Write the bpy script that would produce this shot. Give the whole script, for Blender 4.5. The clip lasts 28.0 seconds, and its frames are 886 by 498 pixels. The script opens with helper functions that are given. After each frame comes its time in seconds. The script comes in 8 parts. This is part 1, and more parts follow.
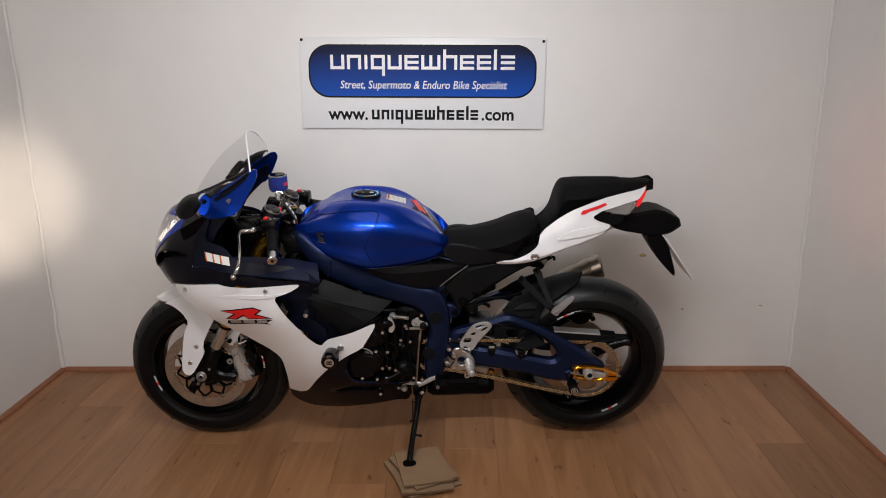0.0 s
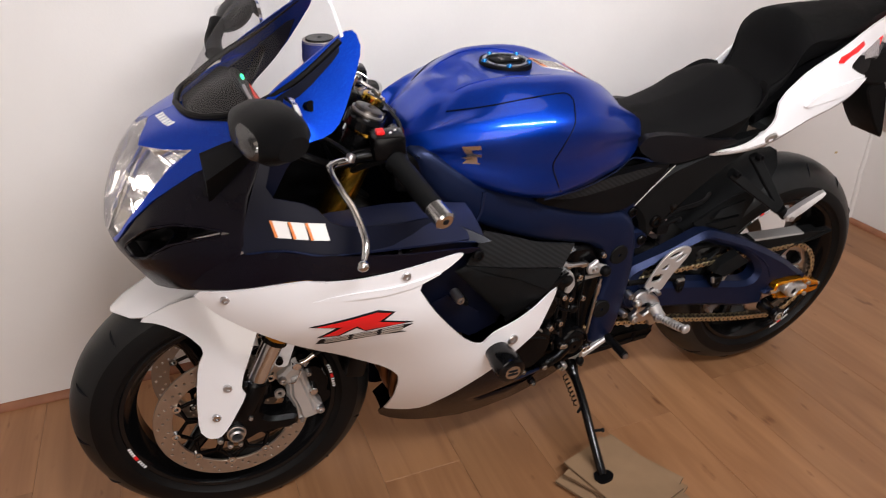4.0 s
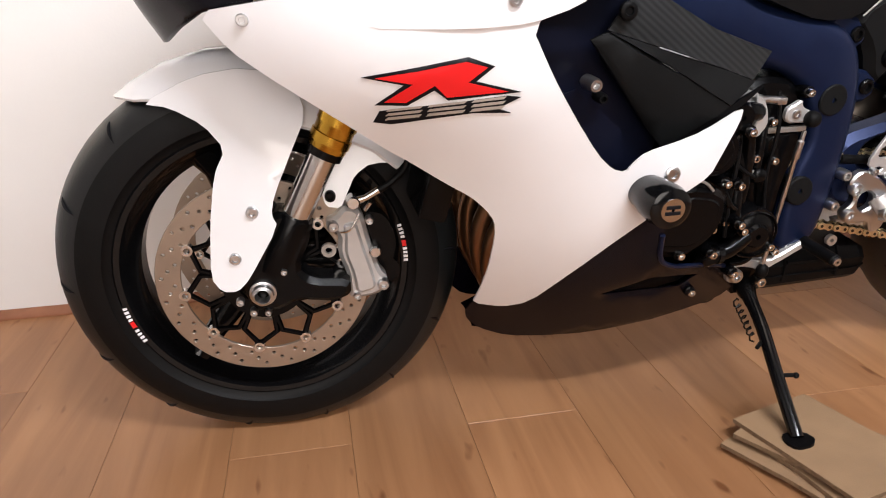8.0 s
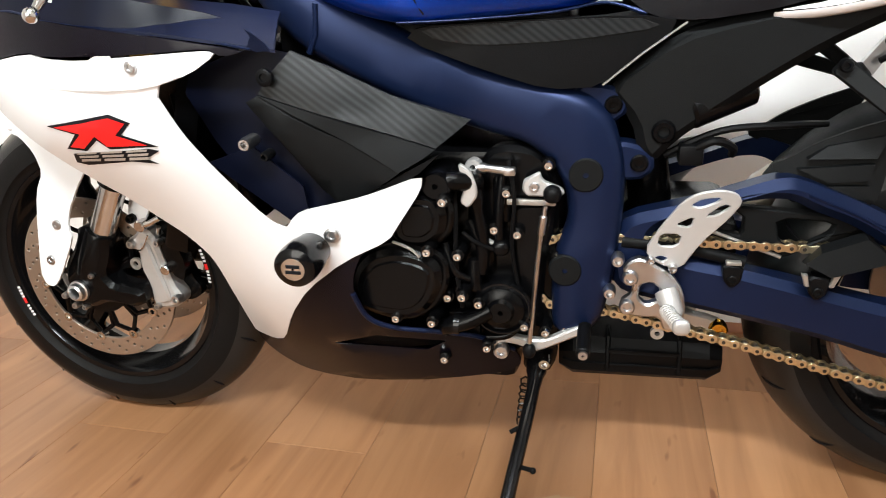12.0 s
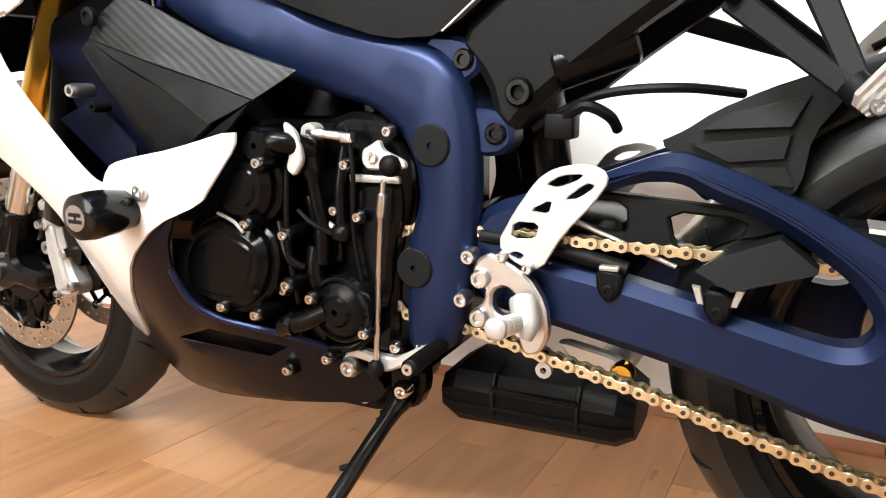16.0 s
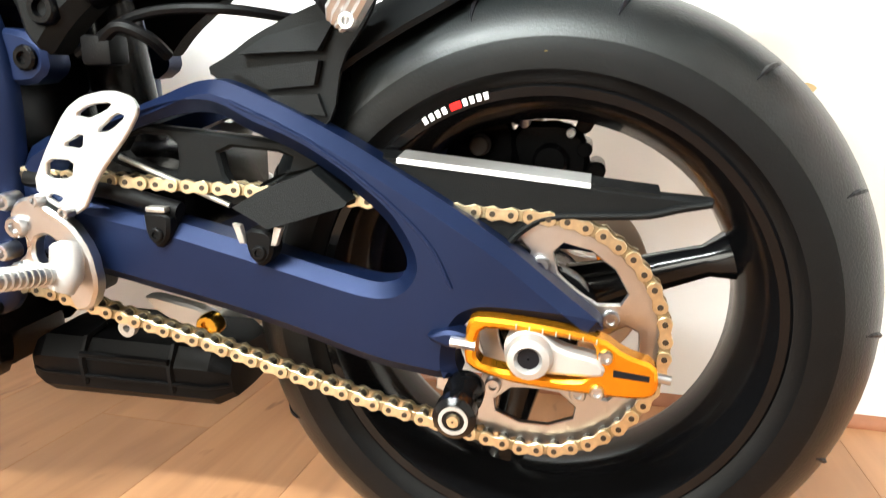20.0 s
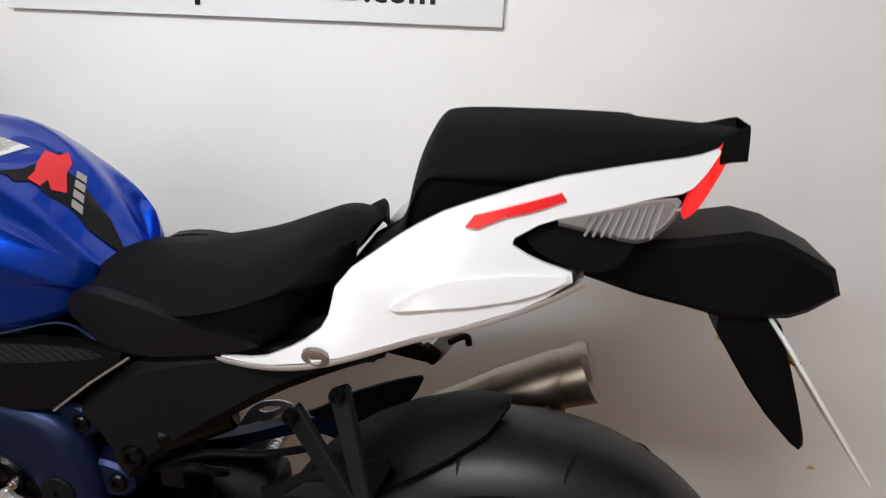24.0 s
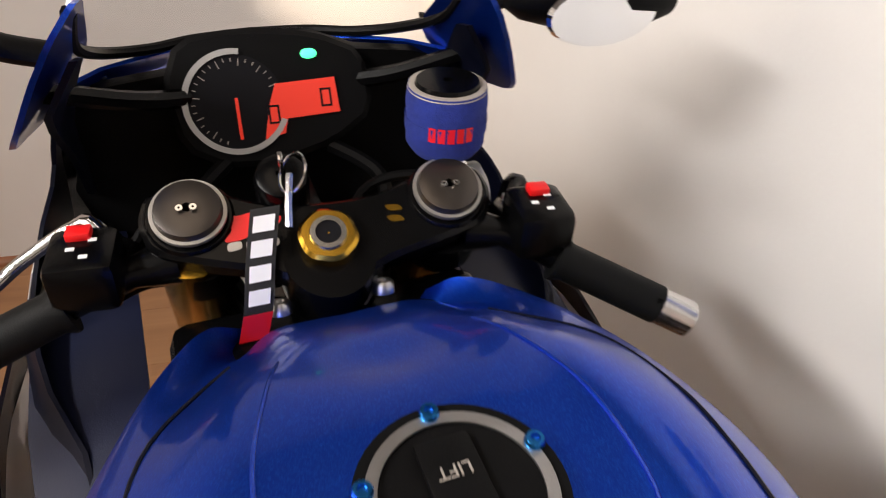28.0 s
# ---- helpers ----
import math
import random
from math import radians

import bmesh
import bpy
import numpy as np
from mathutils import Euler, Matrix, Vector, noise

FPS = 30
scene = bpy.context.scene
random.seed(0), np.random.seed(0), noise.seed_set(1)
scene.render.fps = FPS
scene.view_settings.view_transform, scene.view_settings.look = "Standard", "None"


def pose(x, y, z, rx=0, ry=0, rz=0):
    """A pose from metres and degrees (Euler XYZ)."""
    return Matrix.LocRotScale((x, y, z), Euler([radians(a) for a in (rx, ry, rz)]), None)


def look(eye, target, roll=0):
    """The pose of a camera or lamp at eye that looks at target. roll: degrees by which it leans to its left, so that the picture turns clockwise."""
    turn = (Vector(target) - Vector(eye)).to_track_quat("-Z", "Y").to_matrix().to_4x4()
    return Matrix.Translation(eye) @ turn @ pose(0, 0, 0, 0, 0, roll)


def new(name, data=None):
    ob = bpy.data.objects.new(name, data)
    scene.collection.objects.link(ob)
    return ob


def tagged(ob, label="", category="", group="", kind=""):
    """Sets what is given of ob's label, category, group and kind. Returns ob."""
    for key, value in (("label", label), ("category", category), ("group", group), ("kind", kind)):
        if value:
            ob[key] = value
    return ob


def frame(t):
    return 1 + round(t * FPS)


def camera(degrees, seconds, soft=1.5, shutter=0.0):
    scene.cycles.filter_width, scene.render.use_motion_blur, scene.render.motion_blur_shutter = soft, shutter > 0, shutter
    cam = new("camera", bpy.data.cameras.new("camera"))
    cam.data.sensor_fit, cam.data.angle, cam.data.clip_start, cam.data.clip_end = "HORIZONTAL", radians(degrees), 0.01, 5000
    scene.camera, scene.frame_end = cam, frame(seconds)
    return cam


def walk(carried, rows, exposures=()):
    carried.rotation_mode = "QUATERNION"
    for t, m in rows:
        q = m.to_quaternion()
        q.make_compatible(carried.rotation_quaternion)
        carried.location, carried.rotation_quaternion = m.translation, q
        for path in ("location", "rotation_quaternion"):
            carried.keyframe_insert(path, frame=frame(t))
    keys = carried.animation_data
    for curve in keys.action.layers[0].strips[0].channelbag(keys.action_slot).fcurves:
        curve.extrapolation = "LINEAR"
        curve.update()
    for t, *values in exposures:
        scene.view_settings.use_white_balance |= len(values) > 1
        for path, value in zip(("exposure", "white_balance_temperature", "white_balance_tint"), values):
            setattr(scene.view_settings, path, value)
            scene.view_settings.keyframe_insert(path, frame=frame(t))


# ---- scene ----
cam = camera(63.9, 28.0, soft=1.0, shutter=0.4)
PATH = [
    (0, (0.234, -2.551, 1.411), (0.191, -0.62, 0.892), -0.6),
    (0.5, (0.239, -2.528, 1.396), (0.195, -0.598, 0.874), -0.2),
    (1, (0.163, -2.382, 1.383), (0.152, -0.477, 0.776), 0.9),
    (1.5, (0.058, -2.189, 1.382), (0.193, -0.327, 0.663), 0.4),
    (2, (-0.047, -1.939, 1.355), (0.19, -0.097, 0.613), 0.6),
    (2.5, (-0.209, -1.737, 1.346), (0.087, 0.062, 0.524), 2.3),
    (4.5, (-0.781, -1.261, 1.173), (-0.116, 0.375, 0.233), -2.0),
    (5, (-0.795, -1.205, 0.993), (-0.211, 0.514, 0.154), -2.2),
    (5.5, (-0.772, -1.165, 0.804), (-0.227, 0.607, 0.056), -1.0),
    (6, (-0.757, -1.117, 0.66), (-0.233, 0.696, -0.003), -0.8),
    (6.5, (-0.736, -1.075, 0.605), (-0.28, 0.777, 0.005), -1.1),
    (7, (-0.731, -1.062, 0.597), (-0.261, 0.783, -0.015), -1.1),
    (7.5, (-0.693, -1.097, 0.643), (-0.244, 0.733, -0.027), -1.5),
    (8, (-0.625, -1.131, 0.698), (-0.287, 0.712, -0.001), -1.4),
    (8.5, (-0.549, -1.169, 0.737), (-0.289, 0.667, -0.013), -0.2),
    (9, (-0.451, -1.197, 0.756), (-0.302, 0.654, 0.014), -0.2),
    (9.5, (-0.349, -1.212, 0.767), (-0.316, 0.671, 0.093), -0.9),
    (10, (-0.244, -1.219, 0.778), (-0.27, 0.67, 0.12), -1.7),
    (10.5, (-0.118, -1.236, 0.764), (-0.258, 0.646, 0.104), -1.5),
    (11, (0.006, -1.241, 0.774), (-0.277, 0.633, 0.134), -1.5),
    (11.5, (0.096, -1.193, 0.758), (-0.26, 0.664, 0.105), -1.6),
    (13.5, (0.427, -1.089, 0.695), (-0.352, 0.678, 0.177), -1.4),
    (14, (0.456, -1.097, 0.734), (-0.268, 0.676, 0.156), -0.8),
    (14.5, (0.548, -1.075, 0.733), (-0.214, 0.681, 0.153), -0.4),
    (15, (0.577, -0.969, 0.676), (-0.28, 0.744, 0.099), 0.2),
    (15.5, (0.564, -0.911, 0.581), (-0.379, 0.805, 0.172), 0.7),
    (16, (0.534, -0.88, 0.526), (-0.38, 0.873, 0.226), 1.1),
    (16.5, (0.531, -0.84, 0.509), (-0.371, 0.923, 0.226), 2.6),
    (17, (0.573, -0.807, 0.493), (-0.254, 0.99, 0.199), 2.1),
    (17.5, (0.621, -0.791, 0.482), (-0.147, 1.033, 0.189), 1.4),
    (18, (0.656, -0.773, 0.479), (0.018, 1.091, 0.137), 2.3),
    (18.5, (0.686, -0.762, 0.467), (0.153, 1.132, 0.106), 1.8),
    (19, (0.715, -0.761, 0.458), (0.262, 1.149, 0.078), 1.9),
    (19.5, (0.737, -0.758, 0.46), (0.319, 1.16, 0.077), 2.2),
    (20, (0.759, -0.742, 0.493), (0.324, 1.175, 0.125), 1.7),
    (20.5, (0.772, -0.726, 0.532), (0.265, 1.187, 0.239), 1.1),
    (21, (0.785, -0.692, 0.568), (0.131, 1.179, 0.307), 0.6),
    (21.5, (0.8, -0.662, 0.579), (0.016, 1.17, 0.412), 0.5),
    (22, (0.815, -0.659, 0.622), (0.085, 1.201, 0.546), 0.8),
    (22.5, (0.833, -0.656, 0.655), (0.16, 1.226, 0.695), 1.3),
    (24.5, (0.69, -0.889, 1.203), (0.407, 0.962, 0.5), 2.1),
    (25, (0.648, -0.795, 1.292), (0.118, 0.943, 0.456), 5.0),
    (25.5, (0.616, -0.646, 1.286), (-0.157, 0.944, 0.351), 6.0),
    (26, (0.543, -0.545, 1.267), (-0.402, 0.903, 0.262), 7.2),
    (26.5, (0.39, -0.447, 1.268), (-0.688, 0.877, 0.227), 7.9),
    (27, (0.271, -0.372, 1.255), (-0.961, 0.772, 0.173), 7.6),
    (27.5, (0.167, -0.262, 1.244), (-1.211, 0.654, 0.121), 8.7),
    (28, (0.082, -0.19, 1.231), (-1.399, 0.491, 0.073), 8.5),
]
EXPOSE = [(0, -0.35, 6600, 12), (2.5, -0.1, 6600, 12), (4.5, 0.40, 6700, 15), (6, 0.70, 6750, 15), (7, 0.95, 6600, 13), (8, 0.95, 6500, 13), (9, 0.80, 6500, 12), (11, 1.08, 6450, 9), (14, 1.8, 6200, -4), (15, 1.9, 6350, 2), (17, 2.2, 6700, 5), (18, 2.5, 6650, -4), (20, 2.45, 6450, 0), (22.5, 1.85, 6350, 8), (24.5, -0.15, 6450, 8), (26, -0.2, 6500, 9), (27, -0.1, 6900, 12), (28, 0.4, 7200, 13)]
walk(cam, [(t, look(eye, target, roll)) for t, eye, target, roll in PATH], EXPOSE)

# ---- light ----
world = bpy.data.worlds.new("room_world")
scene.world = world
world.use_nodes = True
world.node_tree.nodes["Background"].inputs[0].default_value = (0.9, 0.93, 1.0, 1)
world.node_tree.nodes["Background"].inputs[1].default_value = 0.03


def area(name, eye, target, sx, sy, watts, colour, shape="ELLIPSE", spread=150):
    lamp = bpy.data.lights.new(name, "AREA")
    lamp.spread = radians(spread)
    lamp.shape, lamp.size, lamp.size_y, lamp.energy, lamp.color = shape, sx, sy, watts, colour
    ob = new(name, lamp)
    ob.matrix_world = look(eye, target)
    return ob


area("tube_lamp_light", (0.12, -1.4, 1.88), (0.02, 0.45, 0.98), 1.25, 0.12, 16.5, (0.95, 0.97, 1.0), "RECTANGLE", 130)
# added warm fills from the front and above; no window or ceiling lamp there
area("window_daylight", (-0.5, -3.9, 1.4), (0.1, 0.4, 0.9), 2.9, 2.2, 47, (1.0, 0.93, 0.86), "RECTANGLE")
area("ceiling_panel_light", (0.0, -0.6, 2.56), (0.0, -0.5, 0), 1.6, 0.8, 3.0, (1.0, 0.86, 0.72))


def beam(name, eye, target, degrees, watts, colour, r):
    lamp = bpy.data.lights.new(name, "SPOT")
    lamp.spot_size, lamp.spot_blend, lamp.energy, lamp.color, lamp.shadow_soft_size = radians(degrees), 0.9, watts, colour, r
    ob = new(name, lamp)
    ob.matrix_world = look(eye, target)
    return ob


# the motorcycle's own lit lamps
beam("headlight_beam", (-0.90, -0.10, 0.78), (-1.64, 0.30, 0.84), 50, 25, (1.0, 0.84, 0.66), 0.03)
beam("tail_light_beam", (0.93, -0.10, 0.95), (1.76, 0.06, 1.0), 60, 2.5, (1.0, 0.10, 0.05), 0.03)

# ---- materials ----
def mat(name, base, rough=0.5, metal=0.0, var=0.12, scale=30.0, bump=0.0, bscale=200.0, coat=0.0, rvar=0.08, spec=0.5, fleck=None):
    """A surface with two scales of variation in colour and gloss, and a fine relief."""
    m = bpy.data.materials.new(name)
    m.use_nodes = True
    t = m.node_tree
    n, l = t.nodes, t.links
    b = n["Principled BSDF"]
    b.inputs["Metallic"].default_value = metal
    b.inputs["Specular IOR Level"].default_value = spec
    b.inputs["Coat Weight"].default_value = coat
    b.inputs["Coat Roughness"].default_value = 0.04
    co = n.new("ShaderNodeTexCoord")
    big, fine = n.new("ShaderNodeTexNoise"), n.new("ShaderNodeTexNoise")
    big.inputs["Scale"].default_value, fine.inputs["Scale"].default_value = scale * 0.2, scale
    big.inputs["Detail"].default_value = fine.inputs["Detail"].default_value = 4
    for s in (big, fine):
        l.new(co.outputs["Object"], s.inputs["Vector"])
    add = n.new("ShaderNodeMath")
    add.operation = "ADD"
    l.new(big.outputs["Fac"], add.inputs[0])
    l.new(fine.outputs["Fac"], add.inputs[1])
    ramp = n.new("ShaderNodeMapRange")
    ramp.inputs["From Min"].default_value, ramp.inputs["From Max"].default_value = 0.6, 1.4
    ramp.inputs["To Min"].default_value, ramp.inputs["To Max"].default_value = 1 - var, 1 + var
    l.new(add.outputs[0], ramp.inputs["Value"])
    mix = n.new("ShaderNodeVectorMath")
    mix.operation = "SCALE"
    mix.inputs[0].default_value = base
    l.new(ramp.outputs["Result"], mix.inputs["Scale"])
    out = mix.outputs["Vector"]
    if fleck:
        cell = n.new("ShaderNodeTexVoronoi")
        cell.inputs["Scale"].default_value = 1600
        l.new(co.outputs["Object"], cell.inputs["Vector"])
        blend = n.new("ShaderNodeMix")
        blend.data_type = "RGBA"
        gate = n.new("ShaderNodeMapRange")
        gate.inputs["From Min"].default_value, gate.inputs["From Max"].default_value = 0.55, 1.0
        l.new(cell.outputs["Color"], gate.inputs["Value"])
        l.new(gate.outputs["Result"], blend.inputs["Factor"])
        l.new(out, blend.inputs["A"])
        blend.inputs["B"].default_value = (*fleck, 1)
        out = blend.outputs["Result"]
    l.new(out, b.inputs["Base Color"])
    rr = n.new("ShaderNodeMapRange")
    rr.inputs["To Min"].default_value, rr.inputs["To Max"].default_value = max(0.02, rough - rvar), min(1, rough + rvar)
    l.new(big.outputs["Fac"], rr.inputs["Value"])
    l.new(rr.outputs["Result"], b.inputs["Roughness"])
    if bump:
        grain, bp = n.new("ShaderNodeTexNoise"), n.new("ShaderNodeBump")
        grain.inputs["Scale"].default_value, bp.inputs["Strength"].default_value = bscale, bump
        bp.inputs["Distance"].default_value = 0.002
        l.new(co.outputs["Object"], grain.inputs["Vector"])
        l.new(grain.outputs["Fac"], bp.inputs["Height"])
        l.new(bp.outputs["Normal"], b.inputs["Normal"])
    return m


def striped(name, dark, light, scale, rough, turn):
    """Fine slanted ribs, as on moulded carbon-look plastic."""
    m = mat(name, dark, rough, 0, 0.1, 40, 0, 100, 0, 0.05, 0.16)
    n, l = m.node_tree.nodes, m.node_tree.links
    b = n["Principled BSDF"]
    co, mp, wave, mix, bp = (n.new(k) for k in ("ShaderNodeTexCoord", "ShaderNodeMapping", "ShaderNodeTexWave", "ShaderNodeMix", "ShaderNodeBump"))
    mp.inputs["Rotation"].default_value = (0, radians(turn), 0)
    wave.inputs["Scale"].default_value = scale
    wave.bands_direction = "X"
    l.new(co.outputs["Object"], mp.inputs["Vector"])
    l.new(mp.outputs["Vector"], wave.inputs["Vector"])
    mix.data_type = "RGBA"
    mix.inputs["A"].default_value, mix.inputs["B"].default_value = (*dark, 1), (*light, 1)
    l.new(wave.outputs["Fac"], mix.inputs["Factor"])
    l.new(mix.outputs["Result"], b.inputs["Base Color"])
    bp.inputs["Strength"].default_value, bp.inputs["Distance"].default_value = 0.18, 0.001
    l.new(wave.outputs["Fac"], bp.inputs["Height"])
    l.new(bp.outputs["Normal"], b.inputs["Normal"])
    return m


def clear(name, gloss):
    """Clear plastic: lets the view through and mirrors a little."""
    m = bpy.data.materials.new(name)
    m.use_nodes = True
    n, l = m.node_tree.nodes, m.node_tree.links
    n.remove(n["Principled BSDF"])
    see, shine, mix = n.new("ShaderNodeBsdfTransparent"), n.new("ShaderNodeBsdfGlossy"), n.new("ShaderNodeMixShader")
    see.inputs["Color"].default_value = (0.94, 0.94, 0.95, 1)
    shine.inputs["Roughness"].default_value = 0.03
    mix.inputs[0].default_value = gloss
    l.new(see.outputs[0], mix.inputs[1])
    l.new(shine.outputs[0], mix.inputs[2])
    l.new(mix.outputs[0], n["Material Output"].inputs["Surface"])
    return m


def glow(name, colour, power):
    m = bpy.data.materials.new(name)
    m.use_nodes = True
    b = m.node_tree.nodes["Principled BSDF"]
    b.inputs["Base Color"].default_value = (*colour, 1)
    b.inputs["Emission Color"].default_value = (*colour, 1)
    b.inputs["Emission Strength"].default_value = power
    return m


def laminate():
    """Warm beech-look laminate: each plank has its own tone, long grain and a few dark flecks."""
    m = bpy.data.materials.new("beech_laminate")
    m.use_nodes = True
    n, l = m.node_tree.nodes, m.node_tree.links
    b = n["Principled BSDF"]
    co, info, mp, grain, fleck, tone = (n.new(k) for k in ("ShaderNodeTexCoord", "ShaderNodeObjectInfo", "ShaderNodeMapping", "ShaderNodeTexNoise", "ShaderNodeTexNoise", "ShaderNodeTexNoise"))
    shift = n.new("ShaderNodeVectorMath")
    shift.operation = "MULTIPLY_ADD"
    shift.inputs[1].default_value = (1, 1, 1)
    many = n.new("ShaderNodeVectorMath")
    many.operation = "SCALE"
    many.inputs[0].default_value = (37, 53, 11)
    l.new(info.outputs["Random"], many.inputs["Scale"])
    l.new(co.outputs["Object"], shift.inputs[0])
    l.new(many.outputs["Vector"], shift.inputs[2])
    mp.inputs["Scale"].default_value = (17, 1.5, 1)
    l.new(shift.outputs["Vector"], mp.inputs["Vector"])
    grain.inputs["Scale"].default_value, grain.inputs["Detail"].default_value, grain.inputs["Distortion"].default_value = 1.0, 7, 1.2
    l.new(mp.outputs["Vector"], grain.inputs["Vector"])
    mp2 = n.new("ShaderNodeMapping")
    mp2.inputs["Scale"].default_value = (30, 9, 1)
    l.new(shift.outputs["Vector"], mp2.inputs["Vector"])
    fleck.inputs["Scale"].default_value, fleck.inputs["Detail"].default_value = 1.0, 2
    l.new(mp2.outputs["Vector"], fleck.inputs["Vector"])
    tone.inputs["Scale"].default_value = 2.2
    l.new(shift.outputs["Vector"], tone.inputs["Vector"])
    r = n.new("ShaderNodeValToRGB")
    e = r.color_ramp.elements
    e[0].position, e[0].color = 0.25, (0.28, 0.127, 0.055, 1)
    e[1].position, e[1].color = 0.75, (0.43, 0.218, 0.102, 1)
    l.new(grain.outputs["Fac"], r.inputs["Fac"])
    fr = n.new("ShaderNodeValToRGB")
    fe = fr.color_ramp.elements
    fe[0].position, fe[0].color = 0.24, (0.55, 0.45, 0.4, 1)
    fe[1].position, fe[1].color = 0.33, (1, 1, 1, 1)
    l.new(fleck.outputs["Fac"], fr.inputs["Fac"])
    mul = n.new("ShaderNodeVectorMath")
    mul.operation = "MULTIPLY"
    l.new(r.outputs["Color"], mul.inputs[0])
    l.new(fr.outputs["Color"], mul.inputs[1])
    own = n.new("ShaderNodeMapRange")
    own.inputs["To Min"].default_value, own.inputs["To Max"].default_value = 0.84, 1.14
    l.new(info.outputs["Random"], own.inputs["Value"])
    sc = n.new("ShaderNodeVectorMath")
    sc.operation = "SCALE"
    l.new(mul.outputs["Vector"], sc.inputs[0])
    l.new(own.outputs["Result"], sc.inputs["Scale"])
    l.new(sc.outputs["Vector"], b.inputs["Base Color"])
    rr = n.new("ShaderNodeMapRange")
    rr.inputs["To Min"].default_value, rr.inputs["To Max"].default_value = 0.33, 0.5
    l.new(tone.outputs["Fac"], rr.inputs["Value"])
    l.new(rr.outputs["Result"], b.inputs["Roughness"])
    bp = n.new("ShaderNodeBump")
    bp.inputs["Strength"].default_value, bp.inputs["Distance"].default_value = 0.12, 0.001
    l.new(grain.outputs["Fac"], bp.inputs["Height"])
    l.new(bp.outputs["Normal"], b.inputs["Normal"])
    return m


LAMINATE = laminate()
WALL = mat("white_painted_board", (0.78, 0.77, 0.76), 0.62, 0, 0.03, 6, 0.10, 160)
# the unseen front wall and ceiling get dark greys to cut bounced light
GREYW = mat("grey_painted_wall", (0.16, 0.155, 0.15), 0.8, 0, 0.06, 5)
CEIL = mat("dull_grey_ceiling_paint", (0.22, 0.22, 0.215), 0.8, 0, 0.03, 5)
SKIRT = mat("reddish_wood_strip", (0.30, 0.12, 0.06), 0.4, 0, 0.25, 24)
SIGNW = mat("sign_plastic_white", (0.80, 0.81, 0.83), 0.3, 0, 0.02, 8)
SIGNB = mat("sign_blue_print", (0.006, 0.03, 0.2), 0.34, 0, 0.1, 7, spec=0.1)
# printed fade from navy at the top to brighter blue at the bottom
_n, _l = SIGNB.node_tree.nodes, SIGNB.node_tree.links
_co, _sep, _rng, _fade = (_n.new(k) for k in ("ShaderNodeTexCoord", "ShaderNodeSeparateXYZ", "ShaderNodeMapRange", "ShaderNodeMix"))
_rng.inputs["From Min"].default_value, _rng.inputs["From Max"].default_value = 1.257, 1.44
_fade.data_type = "RGBA"
_fade.inputs["A"].default_value, _fade.inputs["B"].default_value = (0.008, 0.075, 0.42, 1), (0.003, 0.008, 0.04, 1)
_l.new(_co.outputs["Object"], _sep.inputs[0])
_l.new(_sep.outputs["Z"], _rng.inputs["Value"])
_l.new(_rng.outputs["Result"], _fade.inputs["Factor"])
_l.new(_fade.outputs["Result"], _n["Principled BSDF"].inputs["Base Color"])
INK = mat("sign_black_print", (0.008, 0.008, 0.010), 0.4, spec=0.1)
WHITEINK = mat("white_print", (0.8, 0.81, 0.84), 0.35, 0, 0.03)
BLUE = mat("candy_blue_paint", (0.0010, 0.040, 0.43), 0.36, 0.90, 0.06, 12, 0, 100, 0.5, 0.03, 0.3, (0.004, 0.10, 0.66))
WHITE = mat("white_gloss_paint", (0.80, 0.80, 0.82), 0.2, 0, 0.025, 10, 0, 100, 0.6, 0.05)
BLACKP = mat("black_violet_gloss_paint", (0.004, 0.0032, 0.0065), 0.26, 0, 0.15, 10, 0, 100, 0.0, 0.06, 0.16)
NAVY = mat("satin_navy_frame_paint", (0.0068, 0.0142, 0.048), 0.36, 0.55, 0.10, 14, 0.05, 900, 0.0, 0.06, 0.32)
NAVYD = mat("dark_navy_plastic", (0.003, 0.004, 0.011), 0.36, 0, 0.15, 14, 0, 100, 0, 0.06, 0.14)
BLACK = mat("black_plastic", (0.003, 0.003, 0.0034), 0.48, 0, 0.2, 30, 0.12, 500, 0, 0.08, 0.10)
MATT = mat("matt_black_plastic", (0.0042, 0.0046, 0.0050), 0.55, 0, 0.15, 40, 0.2, 900, 0, 0.08, 0.12)
ENGINE = mat("gloss_black_engine_paint", (0.0018, 0.0018, 0.0021), 0.24, 0, 0.25, 40, 0.08, 400, 0, 0.08, 0.15)
RUBBER = mat("tyre_rubber", (0.0034, 0.0034, 0.0037), 0.5, 0, 0.3, 22, 0.12, 300, 0, 0.1, 0.16)
# worn tread; part of its grey-green sheen is put into the base colour
TREAD = mat("worn_tread_rubber", (0.0052, 0.0066, 0.0072), 0.40, 0, 0.5, 26, 0.18, 420, 0, 0.14, 0.42)
RIM = mat("black_gloss_rim", (0.003, 0.003, 0.0034), 0.16, 0, 0.2, 20, 0, 100, 0.15, 0.05, 0.2)
VINYL = mat("black_seat_vinyl", (0.0032, 0.0032, 0.0035), 0.65, 0, 0.12, 30, 0.5, 1400, 0, 0.08, 0.10)
VINYLS = mat("smooth_seat_side_vinyl", (0.005, 0.005, 0.0065), 0.46, 0, 0.1, 30, 0.25, 1100, 0, 0.08, 0.16)
CHROME = mat("polished_steel", (0.62, 0.61, 0.60), 0.16, 1, 0.06, 40)
ALU = mat("machined_aluminium", (0.55, 0.55, 0.56), 0.30, 1, 0.08, 60, 0.08, 600)
ALUW = mat("silver_anodised_plate", (0.52, 0.515, 0.51), 0.38, 0.6, 0.05, 60, 0.1, 700)
